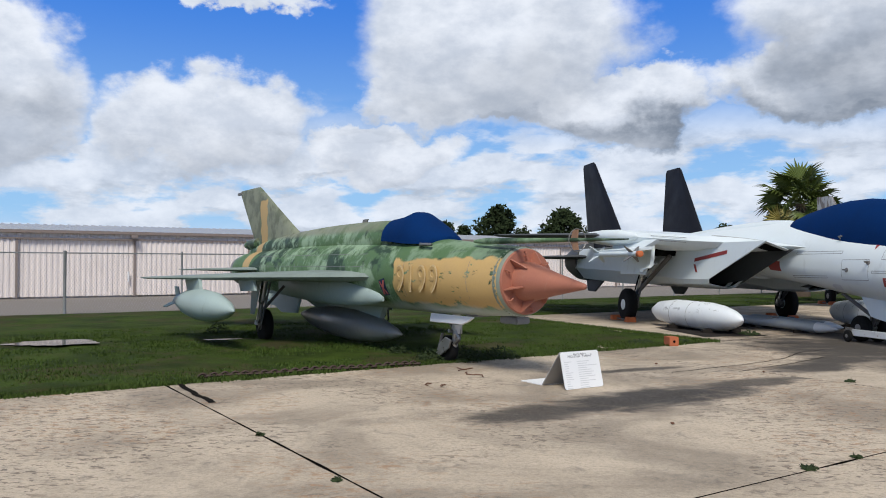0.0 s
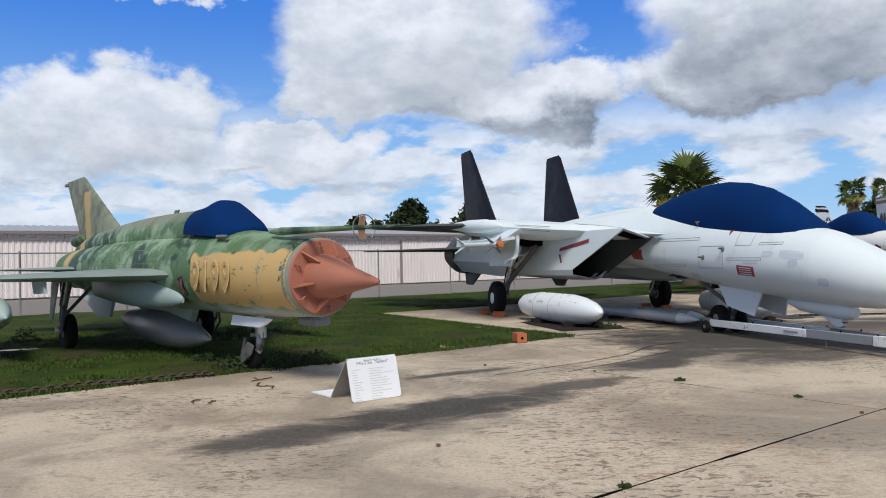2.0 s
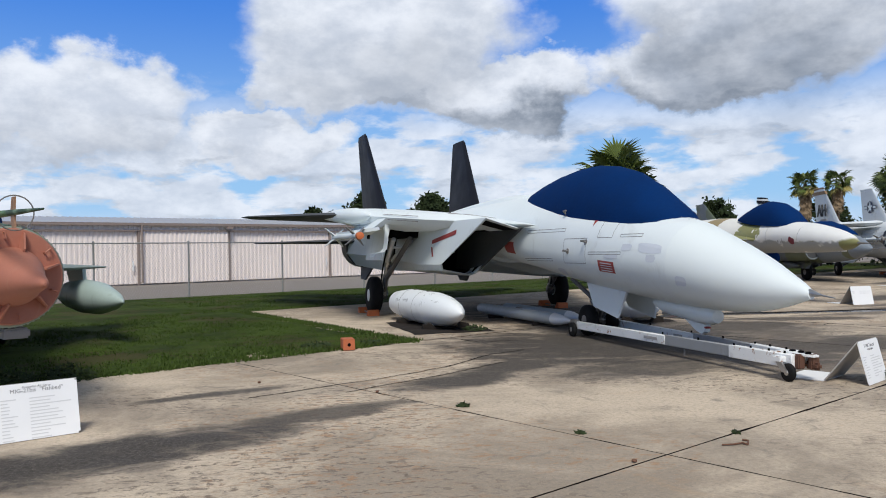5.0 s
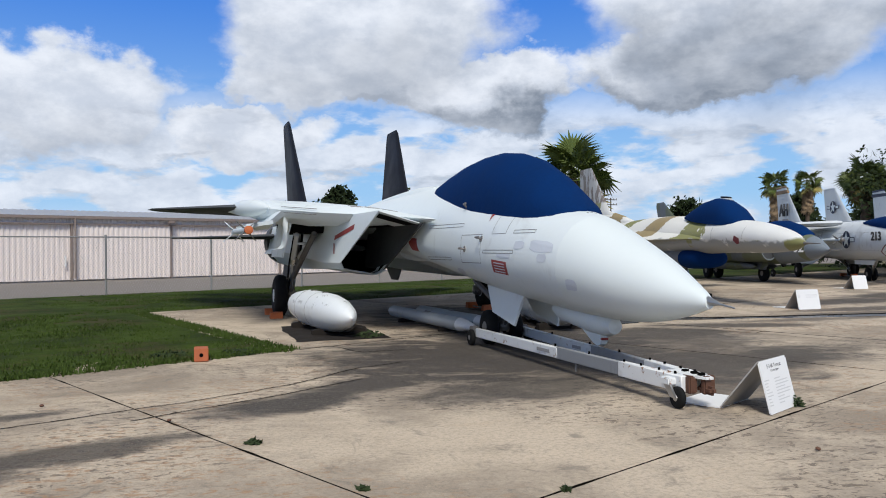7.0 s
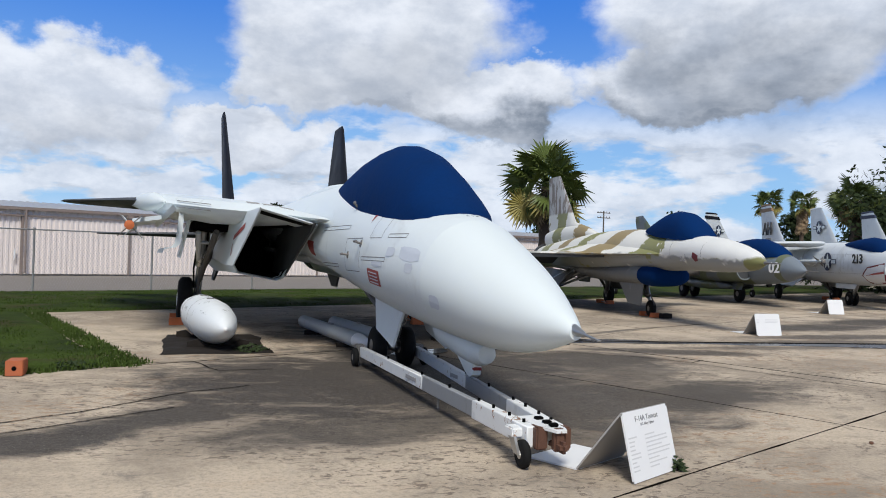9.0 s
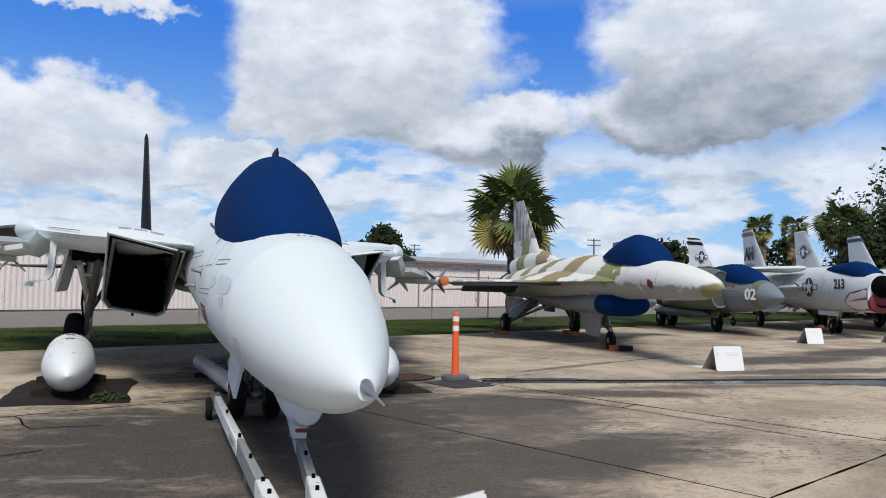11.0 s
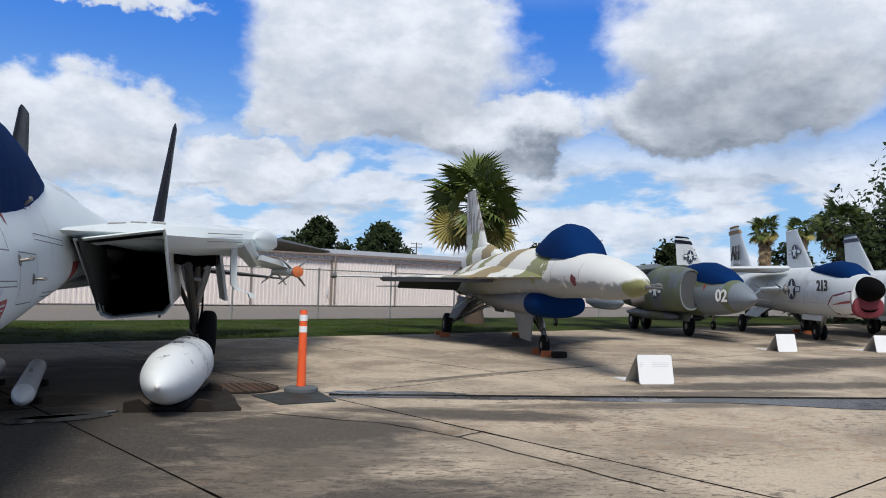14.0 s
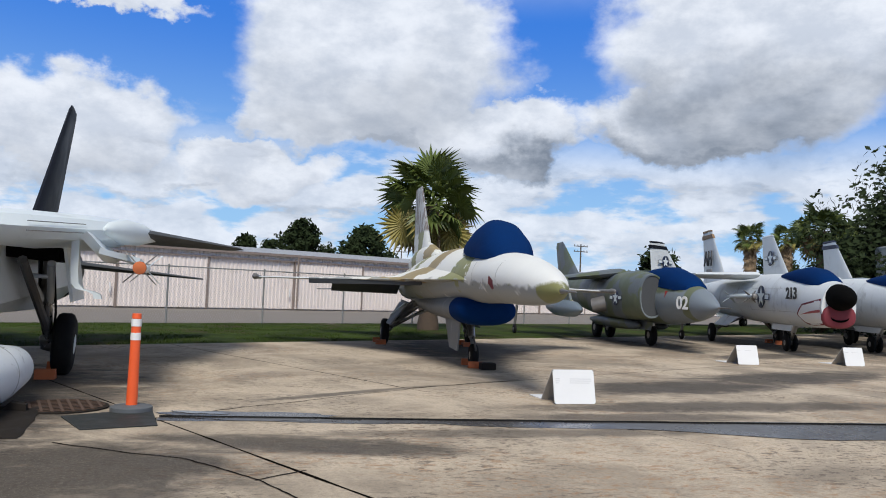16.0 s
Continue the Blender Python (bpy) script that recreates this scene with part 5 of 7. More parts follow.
        part("gun_pod", lathe((k * 0.45, 3.8, 0.62), (k * 0.45, 8.2, 0.66), ((0, 0.03), (0.08, 0.13), (0.4, 0.2), (0.8, 0.18), (1, 0.06)), 14), HARRIER, T)
        part("outrigger", rods([((k * 3.2, 8.2, 1.85), (k * 3.25, 8.5, 0.3), 0.05)]), STEEL, T)
        wheel(T, (k * 3.25, 8.5, 0.18), 0.18, 0.1)
        wheel(T, (k * 0.25, 8.1, 0.36), 0.36, 0.22)
    undercarriage_leg(T, (0, 3.9, 0.8), (0, 3.95, 0.33), 0.06)
    wheel(T, (0, 4.0, 0.33), 0.33, 0.2)
    undercarriage_leg(T, (0, 8.0, 0.9), (0, 8.1, 0.36), 0.07)
    part("nose_gear_door", slab([(-0.3, 3.2, 0.76), (-0.34, 3.3, 0.5), (-0.34, 4.6, 0.5), (-0.3, 4.7, 0.76)], 0.02), HARRIER, T)
    side = Matrix.Rotation(radians(-90), 4, "Z") @ Matrix.Rotation(radians(90), 4, "X")
    star(T, Matrix.Translation((-1.12, 4.25, 1.46)) @ side, 0.24)
    lettering("number", "02", 0.5, Matrix.Translation((-0.475, 1.0, 1.22)) @ Matrix.Rotation(radians(13), 4, "Z") @ side, SIGN, T, 0.006, 0.012)


jump_jet()


# ---- carrier jets ----
def carrier_jet(name, m, label, number="", face=False, code="", mat=NAVYGREY, tip=BLACK, fin_band=None, roundel_on_fin=False):
    T = thing(name, m, label, "fighter jet")
    part("fuselage", body([(0.5, 0.46, 2.12, 0.88, 0, 1.42), (1.2, 0.57, 2.22, 0.85, 0, 1.45), (2.4, 0.66, 2.36, 0.82, 0, 1.5), (4.2, 0.72, 2.44, 0.8, 0, 1.55), (7.0, 0.74, 2.46, 0.84, 0, 1.6), (10, 0.68, 2.4, 0.95), (12.5, 0.58, 2.3, 1.1), (14.6, 0.46, 2.2, 1.25)], 30), mat, T)
    part("radome", body([(-0.25, 0.04, 1.72, 1.64), (-0.18, 0.15, 1.84, 1.52), (0.0, 0.26, 1.96, 1.42), (0.3, 0.34, 2.05, 1.35), (0.75, 0.38, 2.1, 1.34)], 26), tip, T)
    rings = []
    for s, w, top, sill in ((0.72, 0.1, 2.12, 2.02), (1.0, 0.34, 2.3, 2.0), (1.6, 0.44, 2.52, 2.06), (2.3, 0.46, 2.6, 2.14), (3.0, 0.44, 2.56, 2.22), (3.7, 0.38, 2.48, 2.3), (4.0, 0.3, 2.43, 2.34)):
        rings.append([Vector((math.cos(math.pi * i / 18) * w, s, sill + math.sin(math.pi * i / 18) ** 0.9 * (top - sill) * (1 + 0.03 * noise.noise((s * 4, i * 0.5, 2))))) for i in range(19)])
    part("canopy_cover", skin(bmesh.new(), rings), COVER, T, "dark blue canvas canopy cover")
    part("fin", foil([((0, 9.9, 2.35), (0, 14.3, 2.25), 0.22, (1, 0, 0)), ((0, 11.2, 2.7), (0, 14.2, 2.55), 0.14, (1, 0, 0)), ((0, 13.1, 4.5), (0, 14.5, 4.5), 0.07, (1, 0, 0))]), mat, T)
    part("fin_cap", body([(13.05, 0.015, 4.53, 4.48), (13.3, 0.04, 4.58, 4.46), (14.4, 0.04, 4.57, 4.46), (14.52, 0.015, 4.54, 4.48)], 12), fin_band or mat, T)
    side = Matrix.Rotation(radians(-90), 4, "Z") @ Matrix.Rotation(radians(90), 4, "X")
    if fin_band:
        part("fin_band", slab([(0, 12.75, 4.18), (0, 14.48, 4.18), (0, 14.5, 4.36), (0, 12.95, 4.36)], 0.10), fin_band, T)
    for k in (-1, 1):
        part("wing", foil([((k * 0.5, 5.3, 2.42), (k * 0.5, 9.6, 2.36), 0.26, (0, 0, 1)), ((k * 2.0, 6.4, 2.40), (k * 2.0, 9.7, 2.36), 0.2, (0, 0, 1)), ((k * 2.25, 6.7, 2.4), (k * 2.25, 9.6, 2.36), 0.12, (0, 0, 1))]), mat, T)
        part("tailplane", foil([((k * 0.4, 12.4, 1.4), (k * 0.4, 14.8, 1.4), 0.12, (0, 0, 1)), ((k * 2.6, 14.2, 1.5), (k * 2.6, 15.1, 1.5), 0.03, (0, 0, 1))]), mat, T)
        part("fuselage_pylon", slab([(k * 0.65, 5.0, 1.7), (k * 1.05, 5.2, 1.72), (k * 1.05, 7.0, 1.72), (k * 0.65, 7.2, 1.7)], 0.1), mat, T)
        sidewinder(T, (k * 1.12, 3.9, 1.68), (k * 1.12, 6.7, 1.66), WHITE, STEEL)
        undercarriage_leg(T, (k * 0.55, 8.2, 0.95), (k * 1.1, 8.4, 0.36), 0.06, [((k * 0.4, 7.4, 0.95), (k * 1.0, 8.3, 0.5), 0.04)])
        part("gear_door", slab([(k * 0.6, 7.2, 0.95), (k * 1.0, 7.3, 0.62), (k * 1.0, 8.8, 0.62), (k * 0.6, 9.0, 0.95)], 0.03), mat, T)
        wheel(T, (k * 1.2, 8.4, 0.34), 0.34, 0.18)
        star(T, Matrix.Translation((k * 0.735, 4.5, 1.68)) @ (side if k < 0 else Matrix.Rotation(radians(180), 4, "Z") @ side), 0.36)
    undercarriage_leg(T, (0, 3.5, 0.85), (0, 3.9, 0.3), 0.06, [((0, 4.6, 0.85), (0, 3.9, 0.5), 0.04)])
    part("nose_gear_door", slab([(-0.3, 2.9, 0.84), (-0.34, 3.0, 0.66), (-0.34, 4.6, 0.66), (-0.3, 4.7, 0.84)], 0.02), mat, T)
    for k in (-1, 1):
        wheel(T, (k * 0.11, 3.95, 0.27), 0.27, 0.12)
    # solid black plug stands for the shaded hollow of the intake
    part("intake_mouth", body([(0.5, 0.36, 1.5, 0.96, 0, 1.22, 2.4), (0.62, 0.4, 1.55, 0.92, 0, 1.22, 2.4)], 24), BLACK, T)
    if face:
        cov = part("intake_cover", body([(0.42, 0.40, 1.46, 0.92, 0, 1.18, 2.5), (0.45, 0.43, 1.5, 0.88, 0, 1.18, 2.5), (0.55, 0.45, 1.52, 0.86, 0, 1.18, 2.5)], 24), PINKRED, T, "red padded intake cover with dark grin")
        bm = bmesh.new()
        pts = [Vector((0.24 * math.cos(math.pi + math.pi * i / 12), 0.412, 1.16 + 0.13 * math.sin(math.pi + math.pi * i / 12))) for i in range(13)]
        skin(bm, [pts, [p + Vector((0, 0, 0.03 + 0.03 * math.sin(math.pi * i / 12))) for i, p in enumerate(pts)]], closed=False, caps=False)
        bmesh.ops.solidify(bm, geom=bm.faces[:], thickness=0.012)
        part("grin", bm, BLACK, cov)
    if number:
        lettering("number", number, 0.46, Matrix.Translation((-0.672, 2.1, 1.64)) @ Matrix.Rotation(radians(5), 4, "Z") @ side, INK, T, 0.012, 0.012)
    if code:
        lettering("tail_code", code, 0.9, Matrix.Translation((-0.14, 13.1, 3.0)) @ side, INK, T, 0.02, 0.015)
        lettering("serial", "600007", 0.26, Matrix.Translation((-0.14, 12.9, 2.66)) @ side, GREYINK, T, 0.02, 0.005)
    if roundel_on_fin:
        star(T, Matrix.Translation((-0.13, 13.1, 3.5)) @ side, 0.34)
    return T


BROWN = material("brown_fin_stripe", (0.22, 0.13, 0.06), 0.6)
carrier_jet("carrier_jet", pose(27.4, 29.2, 0, 0, 0, -13), "pale grey carrier jet with black nose and red grinning intake cover", "213", True, "AH", fin_band=BROWN)
carrier_jet("carrier_jet", pose(31.0, 29.9, 0, 0, 0, -12), "pale grey carrier jet with round insignia on its fin", roundel_on_fin=True, tip=NAVYGREY)
carrier_jet("carrier_jet", pose(34.6, 31.0, 0, 0, 0, -13), "pale grey carrier jet with dark banded fin", fin_band=NAVYBLUE, tip=NAVYGREY)
carrier_jet("carrier_jet", pose(38.6, 32.5, 0, 0, 0, -13), "grey carrier jet at the end of the row", tip=NAVYGREY)
carrier_jet("carrier_jet", pose(43.2, 57.8, 0, 0, 0, 123), "pale carrier jet with dark-tipped fin near the fence", roundel_on_fin=True, fin_band=BLACKFIN, tip=NAVYGREY)


# ---- loose things on the apron ----
TOMCAT = pose(9.5, 11.18, 0, 0, 0, 9.0)


def local(u, s, z=0.0):
    return TOMCAT @ Vector((u, s, z))


def scuffs(n, co):
    wear = n.noise(n.scaled(co, (1, 0.6, 1)), 5.0, 8.0, 0.75, 0.4)
    top = n.step(n.xyz(co)[2], 0.3, 0.62)
    c = n.mix(n.math("MULTIPLY", n.step(wear, 0.58, 0.61, 0, 0.9), top), (0.72, 0.75, 0.76), (0.22, 0.23, 0.23))
    return n.mix(n.step(n.noise(co, 2.0, 5.0, 0.6), 0.5, 0.7, 0, 0.3), c, (0.5, 0.52, 0.53))


SCUFFED = material("scuffed_white_paint", None, 0.5, vary=0.05, scale=2, build=scuffs)


def drop_tank(nose, tail, label):
    nose, tail = Vector(nose), Vector(tail)
    m = Matrix.Translation((nose.x, nose.y, 0))
    T = thing("drop_tank", m, label, "fuel tank", "drop tanks on the ground")
    o = Vector((nose.x, nose.y, 0))
    a, b = nose - o, tail - o
    part("shell", lathe(a, b, ((0, 0.012), (0.008, 0.05), (0.04, 0.13), (0.1, 0.21), (0.2, 0.285), (0.32, 0.325), (0.7, 0.325), (0.9, 0.25), (1, 0.1)), 32), SCUFFED, T)
    part("nose_cap", lathe(a - (b - a).normalized() * 0.02, a.lerp(b, 0.02), ((0, 0.012), (0.5, 0.04), (1, 0.08)), 14), SIGN, T)
    for f in (0.42, 0.62):
        part("filler_cap", lathe(a.lerp(b, f) + Vector((0, 0, 0.315)), a.lerp(b, f) + Vector((0, 0, 0.335)), ((0, 0.06), (1, 0.055)), 14), STEEL, T)
        part("band", lathe(a.lerp(b, f + 0.05), a.lerp(b, f + 0.053), ((0, 0.328), (1, 0.328)), 32), GALV, T)
    return T


drop_tank(local(-2.15, 6.1, 0.35), local(-2.53, 9.7, 0.38), "white scuffed drop tank lying on a dark mat")
drop_tank(local(1.60, 5.75, 0.35), local(2.0, 8.95, 0.38), "white scuffed drop tank beside the orange bollard")


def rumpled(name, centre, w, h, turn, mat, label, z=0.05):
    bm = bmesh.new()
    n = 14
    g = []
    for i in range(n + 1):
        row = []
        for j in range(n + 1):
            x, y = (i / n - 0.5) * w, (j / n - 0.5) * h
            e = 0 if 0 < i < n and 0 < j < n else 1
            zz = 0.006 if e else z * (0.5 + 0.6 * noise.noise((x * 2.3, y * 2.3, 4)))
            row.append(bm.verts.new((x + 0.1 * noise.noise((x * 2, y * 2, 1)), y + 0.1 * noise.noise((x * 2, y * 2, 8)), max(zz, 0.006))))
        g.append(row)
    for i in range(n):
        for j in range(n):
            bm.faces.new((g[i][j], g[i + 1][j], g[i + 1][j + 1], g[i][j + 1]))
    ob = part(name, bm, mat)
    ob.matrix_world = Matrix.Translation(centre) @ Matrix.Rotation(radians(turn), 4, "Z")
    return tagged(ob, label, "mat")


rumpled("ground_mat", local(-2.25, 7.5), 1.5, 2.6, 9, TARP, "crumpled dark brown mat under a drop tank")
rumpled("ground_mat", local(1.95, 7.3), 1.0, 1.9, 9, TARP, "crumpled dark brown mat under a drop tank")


def cradle(c, turn):
    T = thing("tank_cradle", Matrix.Translation(c) @ Matrix.Rotation(radians(turn), 4, "Z"), "dark low wooden cradle under a drop tank", "cradle", "tank cradles")
    for k in (-1, 1):
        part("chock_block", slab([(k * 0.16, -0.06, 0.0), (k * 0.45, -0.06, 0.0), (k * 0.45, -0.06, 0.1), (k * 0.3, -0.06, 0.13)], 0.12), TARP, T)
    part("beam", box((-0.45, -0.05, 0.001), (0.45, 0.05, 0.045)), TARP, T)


for u, s in ((-2.2, 7.0), (-2.35, 8.4), (1.7, 6.5), (1.85, 7.8)):
    cradle(local(u, s), 9)


def ground_missile(a, b, label):
    o = Vector((a.x, a.y, 0))
    T = thing("stored_missile", Matrix.Translation(o), label, "missile", "missiles under the jet")
    a, b = a - o, b - o
    part("body_tube", lathe(a, b, ((0, 0.09), (0.02, 0.11), (0.5, 0.112), (0.72, 0.112), (0.725, 0.116), (0.84, 0.116)), 20), MISSILE, T)
    part("white_nose", lathe(a.lerp(b, 0.84), b, ((0, 0.115), (0.3, 0.1), (0.7, 0.06), (1, 0.01)), 20), SIGN, T)
    part("lug", lathe(a.lerp(b, 0.45) + Vector((0, 0, 0.11)), a.lerp(b, 0.5) + Vector((0, 0, 0.11)), ((0, 0.025), (1, 0.025)), 8), STEEL, T)
    for f in (0.2, 0.7):
        c = a.lerp(b, f)
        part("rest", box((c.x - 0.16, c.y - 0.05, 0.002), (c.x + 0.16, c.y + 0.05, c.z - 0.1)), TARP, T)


ground_missile(local(-0.58, 9.5, 0.18), local(-0.16, 5.75, 0.16), "pale grey missile with white nose under the jet")
ground_missile(local(-0.05, 9.3, 0.18), local(0.30, 6.2, 0.16), "pale grey missile lying under the jet")


def tow_bar():
    T = thing("tow_bar", pose(9.47, 11.2, 0, 0, 0, 10.2), "white and grey A-frame aircraft tow bar with chipped paint", "tow bar")
    def beam(p, q, w, h, mat, name):
        p, q = Vector(p), Vector(q)
        d = (q - p).normalized()
        a = Vector((0, 0, 1)).cross(d).normalized() * w / 2
        b = Vector((0, 0, h / 2))
        bm = bmesh.new()
        skin(bm, [[p + a - b, p + a + b, p - a + b, p - a - b], [q + a - b, q + a + b, q - a + b, q - a - b]])
        bmesh.ops.bevel(bm, geom=bm.edges[:], offset=0.008, segments=1, affect="EDGES")
        return part(name, bm, mat, T)
    for k in (-1, 1):
        a, b = Vector((-0.01 + k * 0.37, 4.8, 0.19)), Vector((-0.30 + k * 0.10, -0.2, 0.22))
        beam(a, a.lerp(b, 0.52), 0.07, 0.13, CHIPPED, "arm")
        beam(a.lerp(b, 0.51), a.lerp(b, 0.80), 0.06, 0.14, TOWGREY, "arm_middle")
        beam(a.lerp(b, 0.79), b, 0.09, 0.15, CHIPPED, "arm_end")
        wheel(T, (k * 0.47, 4.82, 0.12), 0.12, 0.07)
        part("axle_clamp", box((k * 0.40 - 0.05, 4.78, 0.12), (k * 0.40 + 0.05, 4.95, 0.28), bevel=0.01), STEEL, T)
        for f in (0.25, 0.5, 0.66, 0.8, 0.86, 0.92, 0.97):
            p = a.lerp(b, f) + Vector((0, 0, 0.07))
            part("bolt", lathe(p, p + Vector((0, 0, 0.03)), ((0, 0.013), (1, 0.012)), 8), BLACK, T)
        p = a.lerp(b, 0.6)
        part("lock_pin", rods([(p + Vector((0, 0, -0.17)), p + Vector((0, 0, -0.05)), 0.012)]), STEEL, T)
        q = a.lerp(b, 0.45) + Vector((k * -0.0, 0, 0))
        part("stencil", slab([q + Vector((-0.044, 0.16, 0.02)), q + Vector((-0.036, -0.16, 0.02)), q + Vector((-0.036, -0.16, -0.02)), q + Vector((-0.044, 0.16, -0.02))], 0.004), GREYINK, T)
    part("nose_plate", slab([(-0.40, 0.1, 0.298), (-0.16, 0.1, 0.298), (-0.17, -0.2, 0.292), (-0.22, -0.36, 0.285), (-0.30, -0.36, 0.285), (-0.37, -0.2, 0.292)], 0.02), CHIPPED, T, "chipped white coupling plate")
    part("coupling", box((-0.29, -0.42, 0.14), (-0.22, -0.2, 0.22), bevel=0.025), RUST, T, "rusty coupling jaw")
    for u0, u1, s0, s1 in ((-0.40, -0.31, -0.26, -0.14), (-0.21, -0.15, -0.3, -0.12), (-0.30, -0.22, -0.34, -0.28)):
        part("lug", box((u0, s0, 0.14), (u1, s1, 0.3), bevel=0.012), RUST, T)
    for s0 in (-0.05, -0.18, -0.28):
        part("latch", box((-0.30, s0, 0.30), (-0.24, s0 + 0.05, 0.325), bevel=0.006), BLACK, T)
    part("caster_fork", slab([(-0.5, -0.1, 0.24), (-0.5, 0.0, 0.24), (-0.5, -0.12, 0.1), (-0.5, -0.2, 0.1)], 0.02), METAL, T)
    part("caster_bracket", box((-0.52, -0.12, 0.2), (-0.36, 0.02, 0.27), bevel=0.01), CHIPPED, T)
    wheel(T, (-0.46, -0.17, 0.1), 0.1, 0.06, rim=METAL)


def chips(n, co):
    c = n.mix(n.step(n.noise(co, 9.0, 6.0, 0.7), 0.6, 0.64), (0.74, 0.75, 0.74), (0.3, 0.17, 0.1))
    return n.mix(n.step(n.noise(co, 3.0, 4.0, 0.7), 0.55, 0.7, 0, 0.4), c, (0.5, 0.5, 0.48))


CHIPPED = material("chipped_white_paint", None, 0.5, vary=0.08, scale=4, build=chips)
TOWGREY = material("tow_bar_grey", (0.26, 0.27, 0.28), 0.5, vary=0.1, scale=4, dirt=0.4)
RUST = material("rusty_steel", (0.11, 0.05, 0.03), 0.8, vary=0.35, scale=12, bump=0.4)
tow_bar()


PALEINK = material("pale_grey_print", (0.60, 0.60, 0.595), 0.6, vary=0.0)


def tent_sign(foot, right, label, head="", title="", lines=11, lean=0.11, h=0.45, first=False):
    """A bent-plate sign: front panel, back panel and flat foot; foot and right are the front panel's lower corners."""
    foot, right = Vector((*foot, 0)), Vector((*right, 0))
    x = (right - foot).normalized()
    y = Vector((-x.y, x.x, 0))
    m = Matrix(((x.x, y.x, 0, foot.x), (x.y, y.y, 0, foot.y), (0, 0, 1, 0), (0, 0, 0, 1)))
    w = (right - foot).length
    T = thing("information_sign", m, label, "sign", "tent signs before the jets")
    t = 0.012
    face = slab([(0, 0, 0.004), (w, 0, 0.004), (w, lean, h), (0, lean, h)], t)
    bmesh.ops.bevel(face, geom=[e for e in face.edges if abs((e.verts[0].co - e.verts[1].co).length - t) < 0.003], offset=0.015, segments=2, affect="EDGES")
    part("front_panel", face, SIGN, T)
    part("back_panel", slab([(0, lean, h), (w, lean, h), (w, lean + 0.34, 0.012), (0, lean + 0.34, 0.012)], t), SIGNBACK, T, "grey back panel")
    part("foot_plate", slab([(0, lean + 0.34, 0.008), (w, lean + 0.34, 0.008), (w, lean + 0.78, 0.008), (0, lean + 0.78, 0.008)], t), SIGN, T)
    tilt = Matrix.Translation((w / 2, 0, 0.0)) @ Matrix.Rotation(math.atan2(h, lean), 4, "X")
    def put(v, dx=0.0):
        return tilt @ Matrix.Translation((dx, v * math.hypot(h, lean), t / 2 + 0.001))
    if head:
        lettering("heading", head, 0.026, put(0.77 if first else 0.915), PRINTGREY, T, 0.0008)
    if title:
        lettering("title", title, 0.052 if first else 0.047, put(0.84), PRINTGREY, T, 0.0008)
    rnd = random.Random(title + head + str(foot.x))
    for i in range(lines):
        v = (0.62 if first else 0.72) - i * 0.058
        for x0, x1 in ((-0.27, -0.27 + rnd.uniform(0.05, 0.12)), (-0.06, -0.06 + rnd.uniform(0.12, 0.32))):
            bm = bmesh.new()
            mm = put(v)
            skin(bm, [[mm @ Vector((x0, 0, z)), mm @ Vector((x1, 0, z)), mm @ Vector((x1, 0.009, z)), mm @ Vector((x0, 0.009, z))] for z in (0, 0.0008)])
            part("print_bar", bm, PALEINK, T)
    return T


tent_sign((1.50, 9.65), (2.03, 9.98), "white folded metal information sign on the concrete", "Hungarian Air Force", 'MIG-21bis  "Fishbed"', 13)
tent_sign((9.68, 10.51), (10.16, 10.86), "white folded information sign beside the tow bar", "U.S. Navy Fighter", "F-14A Tomcat", 9, first=True)
tent_sign((16.68, 20.55), (17.28, 20.62), "white folded information sign on the stained concrete", lines=3)
tent_sign((23.4, 27.6), (23.98, 27.68), "white folded information sign before the jump jet", lines=1)
tent_sign((26.5, 28.0), (27.1, 28.1), "white folded information sign before the carrier jet", lines=1)


def bollard():
    T = thing("traffic_bollard", pose(11.54, 19.44, 0.004), "orange plastic traffic bollard with white bands on grey base", "bollard")
    part("post", lathe((0, 0, 0.05), (0, 0, 1.06), ((0, 0.06), (0.85, 0.05), (0.9, 0.052), (0.93, 0.035), (0.95, 0.05), (1, 0.046)), 22), ORANGE, T)
    for z in (0.77, 0.92):
        part("band", lathe((0, 0, z), (0, 0, z + 0.08), ((0, 0.0545), (1, 0.0535)), 22), SIGN, T, "white reflective band")
    part("base", lathe((0, 0, 0), (0, 0, 0.07), ((0, 0.22), (0.7, 0.22), (0.85, 0.2), (1, 0.07)), 22), BASEGREY, T)


bollard()
lid = slab([(10.95, 19.0, 0.006), (11.33, 18.28, 0.006), (11.98, 18.56, 0.006), (11.72, 19.62, 0.006)], 0.012)
tagged(part("cover_plate", lid, PLATE), "damp dark steel cover plate set in the concrete", "cover plate")
OLDRUST = material("dark_rusty_iron", (0.085, 0.05, 0.034), 0.85, vary=0.3, scale=10)
GRATE = thing("drain_grate", pose(10.75, 19.65, 0.008, 0, 0, 20), "rusty lattice drain grate in the concrete", "drain")
part("rim", lathe((0, 0, -0.006), (0, 0, 0.008), ((0, 0.5), (1, 0.5)), 28), TARP, GRATE)
for i in range(-4, 5):
    L = math.sqrt(max(0.46 ** 2 - (i * 0.1) ** 2, 0.01))
    part("bar", box((i * 0.1 - 0.014, -L, 0.009), (i * 0.1 + 0.014, L, 0.02)), OLDRUST, GRATE)
    part("bar", box((-L, i * 0.1 - 0.012, 0.012), (L, i * 0.1 + 0.012, 0.018)), OLDRUST, GRATE)


